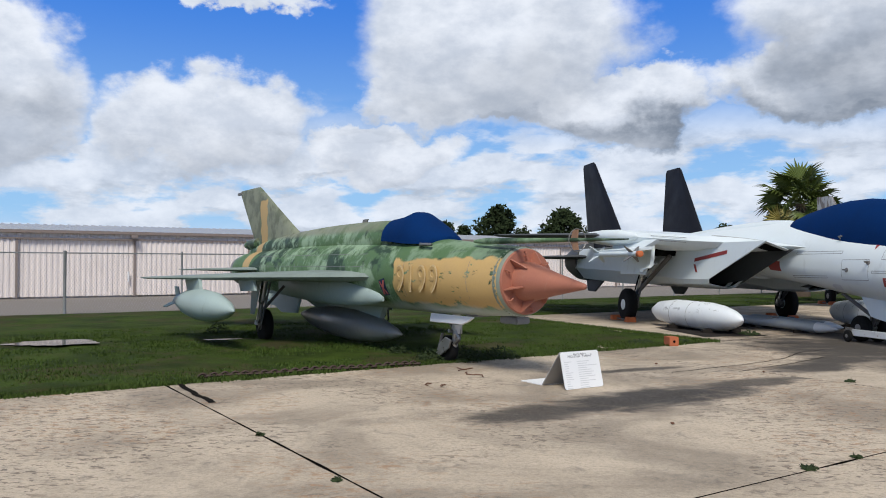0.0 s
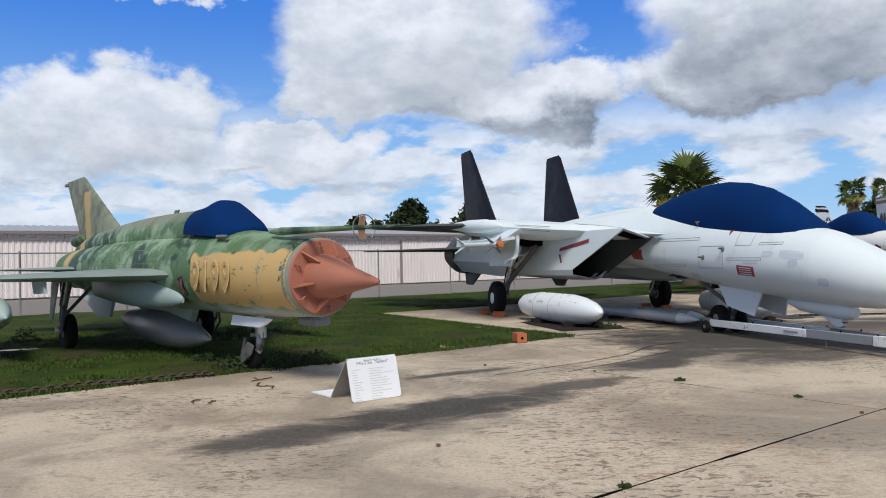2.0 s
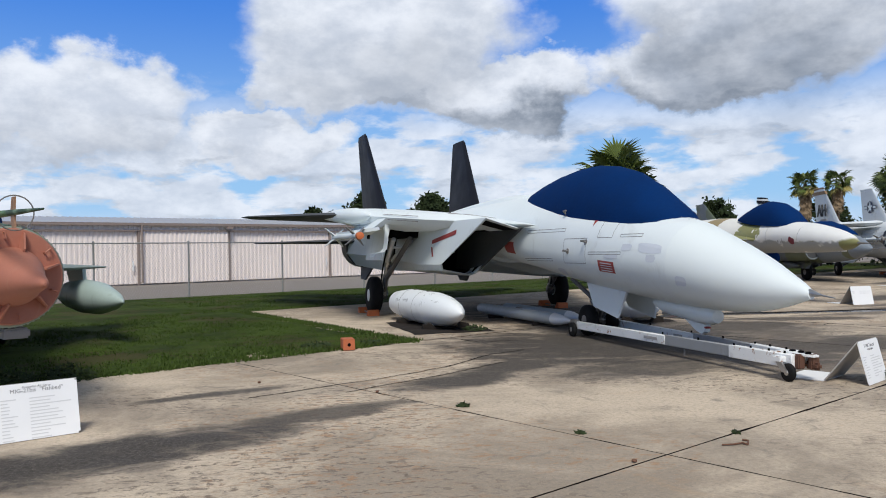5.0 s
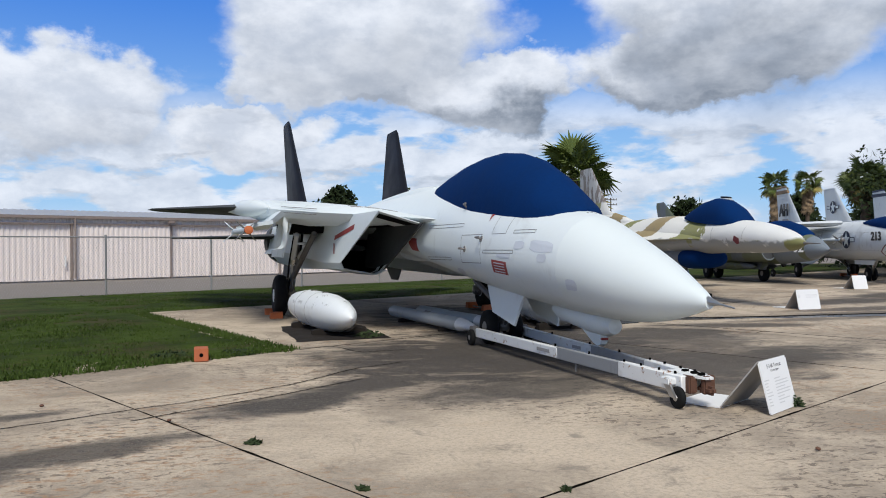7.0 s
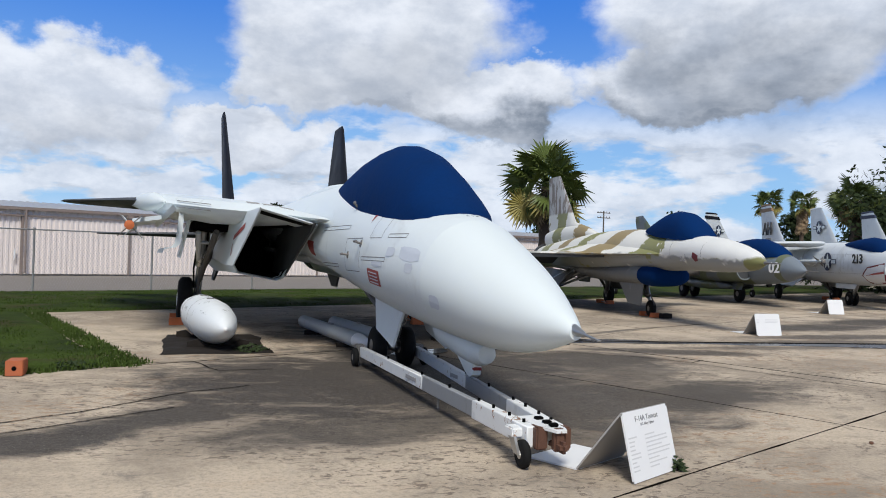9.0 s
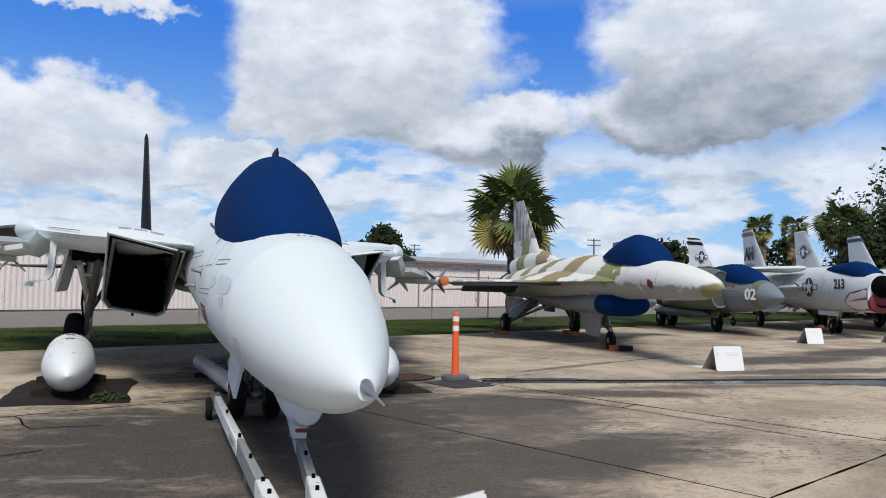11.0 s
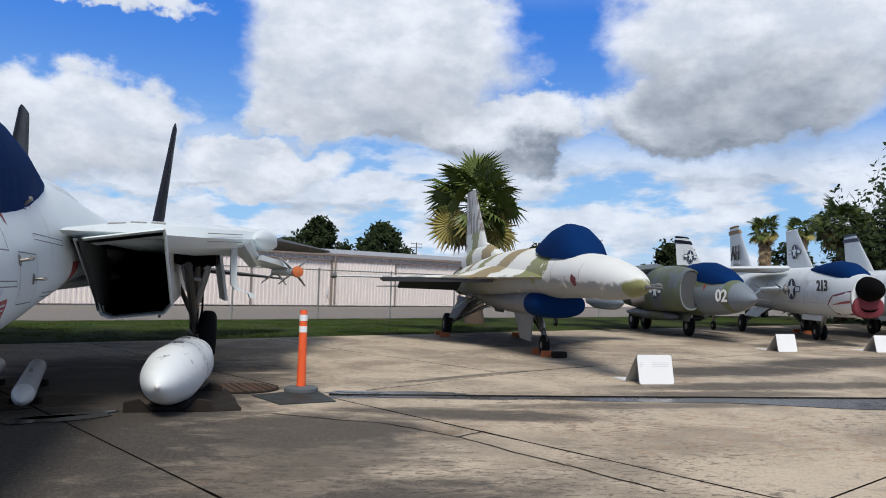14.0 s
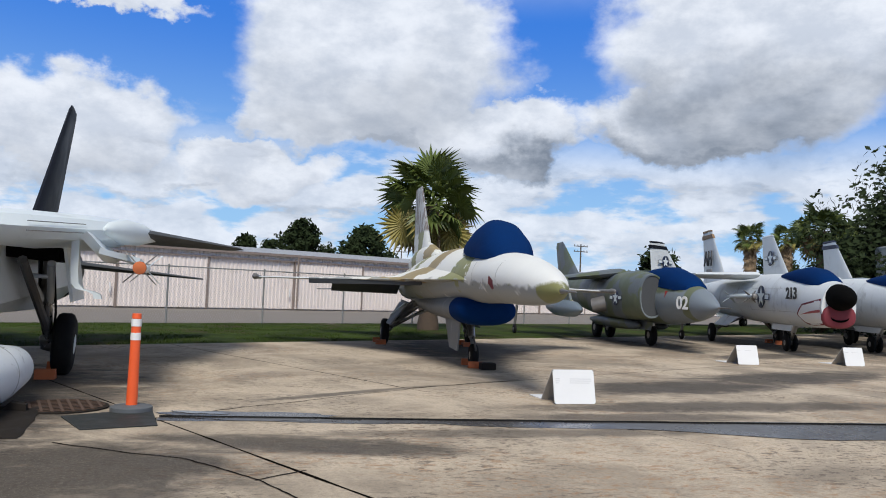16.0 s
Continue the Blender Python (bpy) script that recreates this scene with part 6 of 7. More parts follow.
def perforated_brick(m, label):
    T = thing("clay_block", m, label, "brick")
    part("block", box((-0.09, -0.14, 0), (0.09, 0.14, 0.17), bevel=0.008), BRICK, T)
    # no bore is cut: a black disc paints the hole's shade
    for x in (0.0,):
        part("hole", lathe((x, -0.143, 0.085), (x, -0.13, 0.085), ((0, 0.026), (1, 0.026)), 12), BLACK, T)


perforated_brick(pose(4.36, 15.05, 0.004, 0, 0, 8), "orange perforated clay block on the edge of the grass")


def chock(m, label="orange wheel chock pair"):
    T = thing("wheel_chock", m, label, "chock", "orange wheel chocks")
    for k in (-1, 1):
        part("wedge", slab([(-0.13, k * 0.40, 0.002), (-0.13, k * 0.62, 0.002), (-0.13, k * 0.6, 0.13), (-0.13, k * 0.5, 0.14)], 0.26), CHOCK, T)
    part("bar", rods([((-0.13, -0.45, 0.05), (-0.13, 0.45, 0.05), 0.015)]), STEEL, T)


for p in (pose(9.47, 11.2, 0, 0, 0, 10.2) @ Vector((k * 2.42, 11.2, 0)) for k in (-1, 1)):
    chock(Matrix.Translation(p) @ Matrix.Rotation(radians(9), 4, "Z"))
for u, s, k in ((-1.15, 10.95, 0.8), (1.15, 10.95, 0.8), (0.1, 5.2, 0.62)):
    chock(pose(16.64, 20.27, 0, 0, 0, 0.7) @ Matrix.Translation((u, s, 0)) @ Matrix.Diagonal((1, k, 0.9, 1)))
chock(pose(27.4, 29.2, 0, 0, 0, -13) @ Matrix.Translation((1.2, 8.4, 0)))
b = box((-0.14, -0.1, 0.002), (0.14, 0.1, 0.13), bevel=0.01)
ob = part("rubber_block", b, TARP)
ob.matrix_world = pose(16.74, 24.92, 0, 0, 0, 8)
tagged(ob, "dark rubber block before the nose wheel", "block")

# rusty chain along the grass
CHAINMAT = material("dark_rusty_iron", (0.05, 0.03, 0.022), 0.8, vary=0.35, scale=12)
chain = thing("rusty_chain", Matrix.Identity(4), "heavy rusty chain lying along the edge of the grass", "chain")
a, b = Vector((-3.25, 10.55, 0.035)), Vector((-0.36, 12.0, 0.035))
n = 46
for i in range(n):
    c = a.lerp(b, (i + 0.5) / n) + Vector((0, 0.05 * math.sin(i * 0.35), 0))
    d = (b - a).normalized()
    o = Vector((-d.y, d.x, 0)) if i % 2 else Vector((0, 0, 1))
    bm = bmesh.new()
    pts = [c + d * 0.052 * math.cos(q * math.pi / 4) + o * 0.036 * math.sin(q * math.pi / 4) for q in range(8)]
    up = d.cross(o).normalized()
    rings = [[p + (p - c).normalized() * 0.017 * math.cos(s * math.pi / 2) + up * 0.017 * math.sin(s * math.pi / 2) for s in range(4)] for p in pts]
    skin(bm, rings + [rings[0]], caps=False)
    bmesh.ops.remove_doubles(bm, verts=bm.verts[:], dist=0.0005)
    part("link", bm, CHAINMAT, chain)


def puddle(c, w, h, turn, mat, label, name="puddle", z=0.05, seed=0):
    bm = bmesh.new()
    ring = []
    for i in range(48):
        g = 2 * math.pi * i / 48
        k = 1 + 0.45 * noise.noise((math.cos(g) * 1.6 + seed, math.sin(g) * 1.6, seed)) + 0.2 * noise.noise((math.cos(g) * 5, math.sin(g) * 5, seed))
        ring.append(Vector((w * k * math.cos(g), h * k * math.sin(g), 0)))
    skin(bm, [[p * 0.97 for p in ring], [p + Vector((0, 0, 0.003)) for p in ring]])
    ob = part(name, bm, mat)
    ob.matrix_world = Matrix.Translation((*c, z)) @ Matrix.Rotation(radians(turn), 4, "Z")
    return tagged(ob, label, "puddle")


puddle((-7.3, 14.85), 0.8, 0.5, 15, WATER, "shallow rain puddle in the grass", z=0.06, seed=1)
puddle((-4.35, 15.4), 0.35, 0.12, 20, WATER, "shallow rain puddle in the grass", z=0.075, seed=2)
puddle((9.25, 17.35), 0.62, 0.2, 38, WATER, "rainwater puddle on dark concrete", z=0.008, seed=3)
puddle((9.1, 17.35), 0.35, 0.07, 25, WATER, "rainwater puddle on dark concrete", z=0.008, seed=5)
puddle((12.9, 19.2), 1.1, 0.26, -2, WET, "damp patch beside the cover plate", "damp_patch", z=0.008, seed=4)
puddle((12.3, 19.35), 0.3, 0.08, -10, WATER, "rainwater puddle beside the cover plate", z=0.013, seed=9)
# damp drainage run across the apron
bm = bmesh.new()
rows = []
for i in range(90):
    x = 11.9 + i * 0.25
    y = 18.98 + 0.0045 * max(x - 12, 0) ** 1.6
    w = 0.12 + 0.06 * noise.noise((x * 0.9, 0, 3)) + min(0.08 * max(x - 14.6, 0), 0.75) * (1 + 0.5 * noise.noise((x * 0.5, 3, 3)))
    y -= 0.7 * (w - 0.1)
    rows.append([Vector((x, y - w + 0.04 * noise.noise((x * 3, 1, 1)), 0.007)), Vector((x, y + w + 0.04 * noise.noise((x * 3, 5, 1)), 0.007))])
skin(bm, rows, closed=False, caps=False)
tagged(part("damp_run", bm, WET), "long damp dark run-off strip across the concrete", "damp strip")
rings = []
for i in range(90):
    c = Vector((11.9 + i * 0.25, 19.08 + 0.0045 * max(i * 0.25 - 0.1, 0) ** 1.6 + 0.02 * noise.noise((i * 0.3, 2, 2)), 0.014))
    rings.append([c + Vector((0, 0.012 * math.cos(q * math.pi / 3), 0.012 * math.sin(q * math.pi / 3))) for q in range(6)])
bm = skin(bmesh.new(), rings)
tagged(part("ground_cable", bm, RUBBER), "thin black cable lying across the concrete", "cable")


# ---- trees ----
def fan_leaf(seed, length=1.25, mat=FROND):
    """One palmate leaf: stalk and a fan of pointed segments, along +x."""
    r = random.Random(seed)
    bm = bmesh.new()
    rod((0, 0, 0), (length * 0.62, 0, 0.03), 0.018, 0.011, 5, bm)
    o = Vector((length * 0.6, 0, 0.03))
    n = 19
    for i in range(n):
        a = radians(-105 + 210 * i / (n - 1))
        L = length * (0.46 + 0.10 * math.cos(a)) * r.uniform(0.85, 1.08)
        d = Vector((math.cos(a), math.sin(a), 0))
        s = Vector((-d.y, d.x, 0)) * 0.034 * length
        droop = r.uniform(0.1, 0.3) * L
        mid, tip = o + d * L * 0.6 + Vector((0, 0, 0.02)), o + d * L - Vector((0, 0, droop))
        v = [bm.verts.new(p) for p in (o, mid + s, tip, mid - s, mid + Vector((0, 0, -0.03)))]
        bm.faces.new((v[0], v[1], v[4])), bm.faces.new((v[0], v[4], v[3])), bm.faces.new((v[1], v[2], v[4])), bm.faces.new((v[4], v[2], v[3]))
    me = bpy.data.meshes.new("leaf")
    bm.to_mesh(me)
    bm.free()
    me.materials.append(mat)
    return me


GREEN_LEAVES = [fan_leaf(i) for i in range(4)]
OLD_LEAVES = [fan_leaf(10 + i, mat=FRONDOLD) for i in range(2)]
DEAD_LEAVES = [fan_leaf(20 + i, mat=DEADFROND) for i in range(2)]


def fan_palm(base, height, crown, leaves, label, seed, trunk_r=0.3, skirt=0.0):
    T = thing("fan_palm", Matrix.Translation(base), label, "palm tree", "fan palms")
    r = random.Random(seed)
    part("trunk", lathe((0, 0, -0.1), (0, 0, height), [(i / 14, trunk_r * (1.15 - 0.45 * i / 14) * (1 + 0.08 * math.sin(i * 2.4))) for i in range(15)], 16), BARK, T)
    for i in range(leaves):
        f = i / leaves
        el = 82 - 136 * f + r.uniform(-12, 12)
        me = r.choice(GREEN_LEAVES) if f < 0.72 else (r.choice(OLD_LEAVES) if f < 0.9 else r.choice(DEAD_LEAVES))
        lf = new("leaf", me)
        lf.parent = T
        lf.matrix_local = Matrix.Translation((0, 0, height + 0.25 * (0.5 - f))) @ Matrix.Rotation(i * 2.39996, 4, "Z") @ Matrix.Rotation(radians(-el), 4, "Y") @ Matrix.Rotation(r.uniform(-1.3, 1.3), 4, "X") @ Matrix.Rotation(radians(r.uniform(5, 40)), 4, "Y") @ Matrix.Scale(crown * r.uniform(0.66, 1.12), 4)
    if skirt:
        for i in range(26):
            lf = new("dead_leaf", r.choice(DEAD_LEAVES))
            lf.parent = T
            lf.matrix_local = Matrix.Translation((0, 0, height - 0.3 - skirt * i / 26)) @ Matrix.Rotation(i * 2.39996, 4, "Z") @ Matrix.Rotation(radians(68 + r.uniform(-8, 8)), 4, "Y") @ Matrix.Scale(crown * 0.8, 4)
    return T


fan_palm((17.6, 38.6, -0.05), 4.6, 1.48, 74, "broad green fan palm with yellowing lower fronds", 1, 0.34)
fan_palm((66, 99, -0.1), 9.6, 1.7, 46, "tall distant fan palm with dead skirt", 2, 0.3, 3.0)
fan_palm((74, 104, -0.1), 10.2, 1.7, 40, "tall distant fan palm with dead skirt", 3, 0.3, 2.5)
fan_palm((83, 104, -0.1), 11.2, 1.6, 40, "tall distant fan palm with dead skirt", 4, 0.3, 2.5)
fan_palm((41.2, 50.0, -0.1), 5.7, 1.25, 60, "large fan palm behind the parked jets", 5, 0.35)
fan_palm((92, 108, -0.1), 10.5, 1.7, 40, "tall distant fan palm with dead skirt", 6, 0.3, 2.0)


def leafy_tree(base, height, radius, label, seed, trunk=0.35, low=0.25, count=1500, size=0.4, full=1.0):
    """Tapered trunk with limbs and an uneven crown of many small leaf clumps."""
    T = thing("tree", Matrix.Translation(base), label, "tree", "trees behind the hangars")
    r = random.Random(seed)
    bm = lathe((0, 0, -0.2), (0.15, 0.1, height * 0.75), ((0, trunk), (0.4, trunk * 0.75), (1, trunk * 0.2)), 10)
    lobes = []
    for i in range(30):
        a, f = i * 2.4 + r.uniform(-0.3, 0.3), low + (0.97 - low) * ((i + 0.5) / 30) ** 0.9
        reach = radius * r.uniform(0.35, 1.0) * min(1.0, 1.9 * (1 - f) + 0.12)
        c = Vector((math.cos(a) * reach, math.sin(a) * reach, height * f))
        rod((0, 0, height * f * 0.75), c, trunk * 0.2, trunk * 0.06, 6, bm)
        lobes.append((c, radius * full * r.uniform(0.16, 0.30)))
    part("trunk", bm, WOOD, T)
    verts, faces = [], []
    for i in range(count):
        c, rad = r.choice(lobes)
        d = Vector((r.gauss(0, 1), r.gauss(0, 1), r.gauss(0, 0.62))).normalized() * rad * r.uniform(0.3, 1.1)
        p = c + d
        for j in range(3):
            q = p + Vector((r.uniform(-1, 1), r.uniform(-1, 1), r.uniform(-1, 1))) * size
            x = Vector((r.uniform(-1, 1), r.uniform(-1, 1), r.uniform(-1, 1))).normalized() * size * r.uniform(0.5, 1)
            y = x.orthogonal().normalized() * size * r.uniform(0.3, 0.6)
            k = len(verts)
            verts += [q - x, q + y, q + x, q - y]
            faces.append((k, k + 1, k + 2, k + 3))
    me = bpy.data.meshes.new("crown")
    me.from_pydata([tuple(v) for v in verts], [], faces)
    me.materials.append(PINE)
    crown = new("crown", me)
    crown.parent = T
    return T


leafy_tree((11.0, 157, -0.1), 13.2, 5.6, "dark green tree far behind the hangars", 1, size=0.55)
leafy_tree((21.5, 142, -0.1), 11.3, 5.4, "dark green tree far behind the hangars", 2, size=0.55)
leafy_tree((0.5, 165, -0.1), 10.6, 3.4, "dark green tree far behind the hangars", 3, count=700, size=0.55)
leafy_tree((4.5, 170, -0.1), 10.0, 2.4, "dark green tree far behind the hangars", 4, count=500, size=0.55)
leafy_tree((46.6, 47.6, -0.1), 8.6, 6.2, "large dense dark tree behind the parked jets", 5, 0.6, 0.05, 13000, 0.24, 2.0)
leafy_tree((60, 112, -0.1), 8.2, 4.4, "dark green tree far behind the jets", 6, low=0.1, count=900, size=0.5)
leafy_tree((78, 112, -0.1), 9.4, 4.4, "dark green tree far behind the jets", 7, low=0.1, count=900, size=0.5)
leafy_tree((42, 118, -0.1), 7.4, 3.6, "dark green tree far behind the jets", 8, low=0.1, count=700, size=0.5)
leafy_tree((90, 112, -0.1), 8.0, 6.0, "dark green tree far behind the jets", 9, low=0.05, count=1000, size=0.5)


def utility_pole(base, h, turn):
    T = thing("utility_pole", Matrix.Translation(base) @ Matrix.Rotation(radians(turn), 4, "Z"), "wooden utility pole with crossarms", "utility pole", "utility poles")
    part("pole", lathe((0, 0, -0.1), (0, 0, h), ((0, 0.16), (1, 0.1)), 10), WOOD, T)
    for z in (h - 0.3, h - 1.1):
        part("crossarm", box((-1.3, -0.06, z - 0.06), (1.3, 0.06, z + 0.06)), WOOD, T)
        for x in (-1.2, -0.6, 0.6, 1.2):
            part("insulator", lathe((x, 0, z + 0.06), (x, 0, z + 0.25), ((0, 0.04), (0.7, 0.06), (1, 0.03)), 8), STEEL, T)


utility_pole((53.2, 124.3, -0.1), 9.4, 20)
utility_pole((66, 130, -0.1), 7.6, 20)
utility_pole((31, 170, -0.1), 10.2, 20)


# ---- markings and fittings of the jets ----
REDPALE = material("faded_red_marking", (0.42, 0.10, 0.09), 0.7, vary=0.2, scale=6)
OLDTAN = material("dull_tan_numerals", (0.475, 0.315, 0.12), 0.7, vary=0.3, scale=8)
PALETAN = material("pale_tan_numerals", (0.60, 0.45, 0.24), 0.7, vary=0.3, scale=8)
bpy.context.view_layer.update()
JETS = {o.name: o for o in scene.objects if o.parent is None}
TC, MG, FC = JETS["swing_wing_fighter_jet"], JETS["delta_wing_fighter_jet"], JETS["desert_camouflage_fighter_jet"]
bpy.context.view_layer.update()


def skin_hit(jet, names, u, s, z, k):
    """Where a level sideways line at (s, z) meets the named skins of a jet on side k, with the normal there."""
    o, d = Vector((k * 4.0, s, z)), Vector((-k, 0, 0))
    best = None
    for ch in jet.children:
        if ch.name.split(".")[0] in names:
            ok, p, nor, _ = ch.ray_cast(o, d)
            if ok and (best is None or (p - o).length < (best[0] - o).length):
                best = (p, nor)
    return best or (Vector((k * u, s, z)), Vector((k, 0, 0)))


def decal(jet, name, outline, mat, k=-1, names=("fuselage", "radome"), lift=0.004, label="", parent=None):
    """A thin patch laid on the skin; outline of (s, z)."""
    bm = bmesh.new()
    dense = []
    for i in range(len(outline)):
        a, b = outline[i], outline[(i + 1) % len(outline)]
        for q in range(6):
            dense.append((a[0] + (b[0] - a[0]) * q / 6, a[1] + (b[1] - a[1]) * q / 6))
    cs, cz = sum(a for a, b in dense) / len(dense), sum(b for a, b in dense) / len(dense)
    rings = []
    for f in (1.0, 0.66, 0.33):
        ring = []
        for s, z in dense:
            p, nor = skin_hit(jet, names, 0.6, cs + (s - cs) * f, cz + (z - cz) * f, k)
            ring.append(p + nor * lift)
        rings.append(ring)
    skin(bm, rings, caps=False)
    p, nor = skin_hit(jet, names, 0.6, cs, cz, k)
    c = bm.verts.new(p + nor * lift)
    bm.verts.ensure_lookup_table()
    n = len(dense)
    base = list(bm.verts)[2 * n:3 * n]
    for i in range(n):
        bm.faces.new((base[i], base[(i + 1) % n], c))
    return part(name, bm, mat, parent or jet, label)


def daub(s0, s1, z0, z1, slope=0.0):
    """A brushed patch with an uneven, rounded edge."""
    out = []
    for i in range(14):
        a = 2 * math.pi * i / 14
        k = 1 + 0.25 * noise.noise((s0 * 5 + math.cos(a) * 1.5, z0 * 5 + math.sin(a) * 1.5, 3))
        f = 0.5 + 0.5 * math.copysign(abs(math.cos(a)) ** 0.6, math.cos(a)) * k
        g = 0.5 + 0.5 * math.copysign(abs(math.sin(a)) ** 0.6, math.sin(a)) * k
        out.append((s0 + (s1 - s0) * f, z0 + (z1 - z0) * g + slope * f))
    return out


def rect(s0, s1, z0, z1, slope=0.0):
    return [(s0, z0), (s1, z0 + slope), (s1, z1 + slope), (s0, z1)]


for k in (-1, 1):
    pl = decal(TC, "warning_placard", rect(3.18, 3.62, 1.08, 1.25, 0.03), PLACARD, k, label="red warning placard with white print")
    for i in range(4):
        z = 1.105 + i * 0.036
        decal(TC, "print_bar", rect(3.24, 3.55, z, z + 0.012, 0.02), BLUEMARK, k, lift=0.008, parent=pl)
    decal(TC, "warning_placard", rect(6.75, 7.2, 1.38, 1.6, 0.03), PLACARD, k, label="red warning placard with white print")
    for s, z in ((5.27, 2.16), (3.95, 1.93)):
        decal(TC, "triangle_marking", [(s - 0.09, z + 0.07), (s + 0.1, z + 0.1), (s + 0.02, z - 0.12)], REDMARK, k, label="faded red triangle")
    for s0, s1, z0, z1, sl in ((2.1, 2.6, 1.36, 1.5, 0.04), (2.2, 2.4, 1.26, 1.36, 0), (2.75, 3.0, 1.42, 1.52, 0), (1.62, 1.85, 0.95, 1.08, 0), (4.9, 5.2, 1.02, 1.14, 0), (3.05, 3.45, 1.3, 1.36, 0)):
        decal(TC, "touch_up_patch", daub(s0, s1, z0, z1, sl), BLUEMARK, k, label="pale blue-grey paint touch-up")
    # panel seams
    for s0, s1, z0, z1 in ((4.0, 4.75, 1.22, 1.62), (3.0, 3.9, 1.36, 1.4), (4.8, 6.2, 1.75, 1.8), (3.3, 3.7, 1.62, 1.9), (5.2, 6.4, 1.25, 1.29), (2.6, 3.1, 1.62, 1.66)):
        for a in ((s0, s1, z0, z0 + 0.008), (s0, s1, z1, z1 + 0.008), (s0, s0 + 0.008, z0, z1), (s1, s1 + 0.008, z0, z1)):
            decal(TC, "panel_seam", rect(*a), SEAM, k, lift=0.0025)
    # probes and vanes standing off the skin
    for s, z, L in ((4.02, 1.56, 0.14), (4.6, 1.42, 0.12), (5.05, 2.05, 0.1)):
        p, nor = skin_hit(TC, ("fuselage",), 0.7, s, z, k)
        part("probe", rods([(p - nor * 0.02, p + nor * 0.09, 0.014), (p + nor * 0.09, p + nor * 0.1 + Vector((0, -L, 0)), 0.016)]), STEEL, TC)
        part("probe_plate", lathe(p - nor * 0.005, p + nor * 0.006, ((0, 0.05), (1, 0.045)), 12), STEEL, TC)
    # warning chevron on the intake's outer wall
    for q, (a, b) in enumerate((((7.3, 1.74), (8.75, 1.56)), ((8.66, 1.5), (8.5, 1.3)))):
        w = (0.0, 0.09) if q == 0 else (0.1, 0.0)
        decal(TC, "chevron", [a, b, (b[0] + w[0], b[1] + w[1]), (a[0] + w[0], a[1] + w[1])], REDMARK, k, ("nacelle",), 0.006, "faded red intake warning chevron")
    # glove vane louvres and sway brace
    for i in range(3):
        pts = []
        for du, ds in ((0, 0), (0.17, 0.2), (0.17, 0.5), (0, 0.35)):
            u, s = k * (1.05 + 0.22 * i + du), 6.95 + 0.35 * i + ds
            hits = [ch.ray_cast(Vector((u, s, 5)), Vector((0, 0, -1))) for ch in TC.children if ch.name.split(".")[0] == "glove"]
            z = max([h[1].z for h in hits if h[0]] + [2.0])
            pts.append((u, s, z + 0.003))
        part("louvre", slab(pts, 0.012), GREYINK, TC)
    part("hook_bracket", skin(bmesh.new(), [[Vector((k * (u + d * 0.045), 9.25 + e, z)) for d, e in ((-1, 0), (1, 0), (1, 0.2), (-1, 0.2))] for u, z in ((2.62, 2.0), (2.64, 1.6), (2.66, 1.45), (2.72, 1.38), (2.84, 1.36), (2.92, 1.33), (2.94, 1.27))]), WHITE, TC)
part("spine_hump", body([(7.5, 0.3, 2.6, 2.3), (8.3, 0.42, 2.64, 2.3), (10.5, 0.5, 2.56, 2.2), (13.5, 0.4, 2.4, 2.1)], 20), WHITE, TC)
part("radome_seam", lathe((0, 1.99, 1.215), (0, 2.0, 1.215), ((0, 0.01), (1, 0.01)), 8), SEAM, TC)

# the interceptor: faded numerals, star plate, seams, blades
side = Matrix.Rotation(radians(-90), 4, "Z") @ Matrix.Rotation(radians(90), 4, "X")
for i, ch in enumerate("9199"):
    p, nor = skin_hit(MG, ("fuselage",), 0.6, 3.62 - 0.31 * i, 1.33, -1)
    lettering("numeral", ch, 0.62, Matrix.Translation((p.x - 0.006, 3.62 - 0.31 * i, 1.11)) @ Matrix.Rotation(radians(-2), 4, "Z") @ side, PALETAN, MG, 0.002)
    lettering("numeral_shade", ch, 0.56, Matrix.Translation((p.x - 0.010, 3.64 - 0.31 * i, 1.13)) @ Matrix.Rotation(radians(-2), 4, "Z") @ side, OLDTAN, MG, 0.002)
decal(MG, "star_plate", [(4.10, 1.04), (4.30, 1.02), (4.33, 1.28), (4.13, 1.32)], NAVYBLUE, -1, ("fuselage", "side_bulge"), 0.006, "dark plate with red marking")
decal(MG, "star_marking", [(4.12, 1.06), (4.19, 1.16), (4.13, 1.28), (4.19, 1.28), (4.22, 1.2), (4.27, 1.26), (4.31, 1.26), (4.25, 1.16), (4.29, 1.05), (4.23, 1.05), (4.21, 1.12), (4.16, 1.05)], REDPALE, -1, ("fuselage", "side_bulge"), 0.012, "red star")
for k in (-1, 1):
    for s in (1.9, 3.55, 4.9, 6.4, 8.0, 9.6, 11.2):
        decal(MG, "panel_seam", rect(s, s + 0.008, 1.05, 1.68), SEAM, k, ("fuselage",), 0.002)
    for z in (1.72, 1.5):
        decal(MG, "panel_seam", rect(4.9, 10.6, z, z + 0.008), SEAM, k, ("fuselage",), 0.002)
part("probe", slab([(-0.4, 3.0, 1.84), (-0.46, 2.95, 1.86), (-0.46, 3.3, 1.87), (-0.4, 3.4, 1.84)], 0.03), STEEL, MG)
part("blade_aerial", slab([(0, 6.0, 2.32), (0, 5.93, 2.40), (0, 6.12, 2.40), (0, 6.2, 2.32)], 0.02), STEEL, MG)
part("chin_block", box((-0.05, 1.35, 0.70), (0.2, 1.75, 0.80), bevel=0.02), STEEL, MG)
part("belly_bracket", box((-0.12, 2.2, 0.76), (0.12, 2.5, 0.8), bevel=0.01), STEEL, MG)

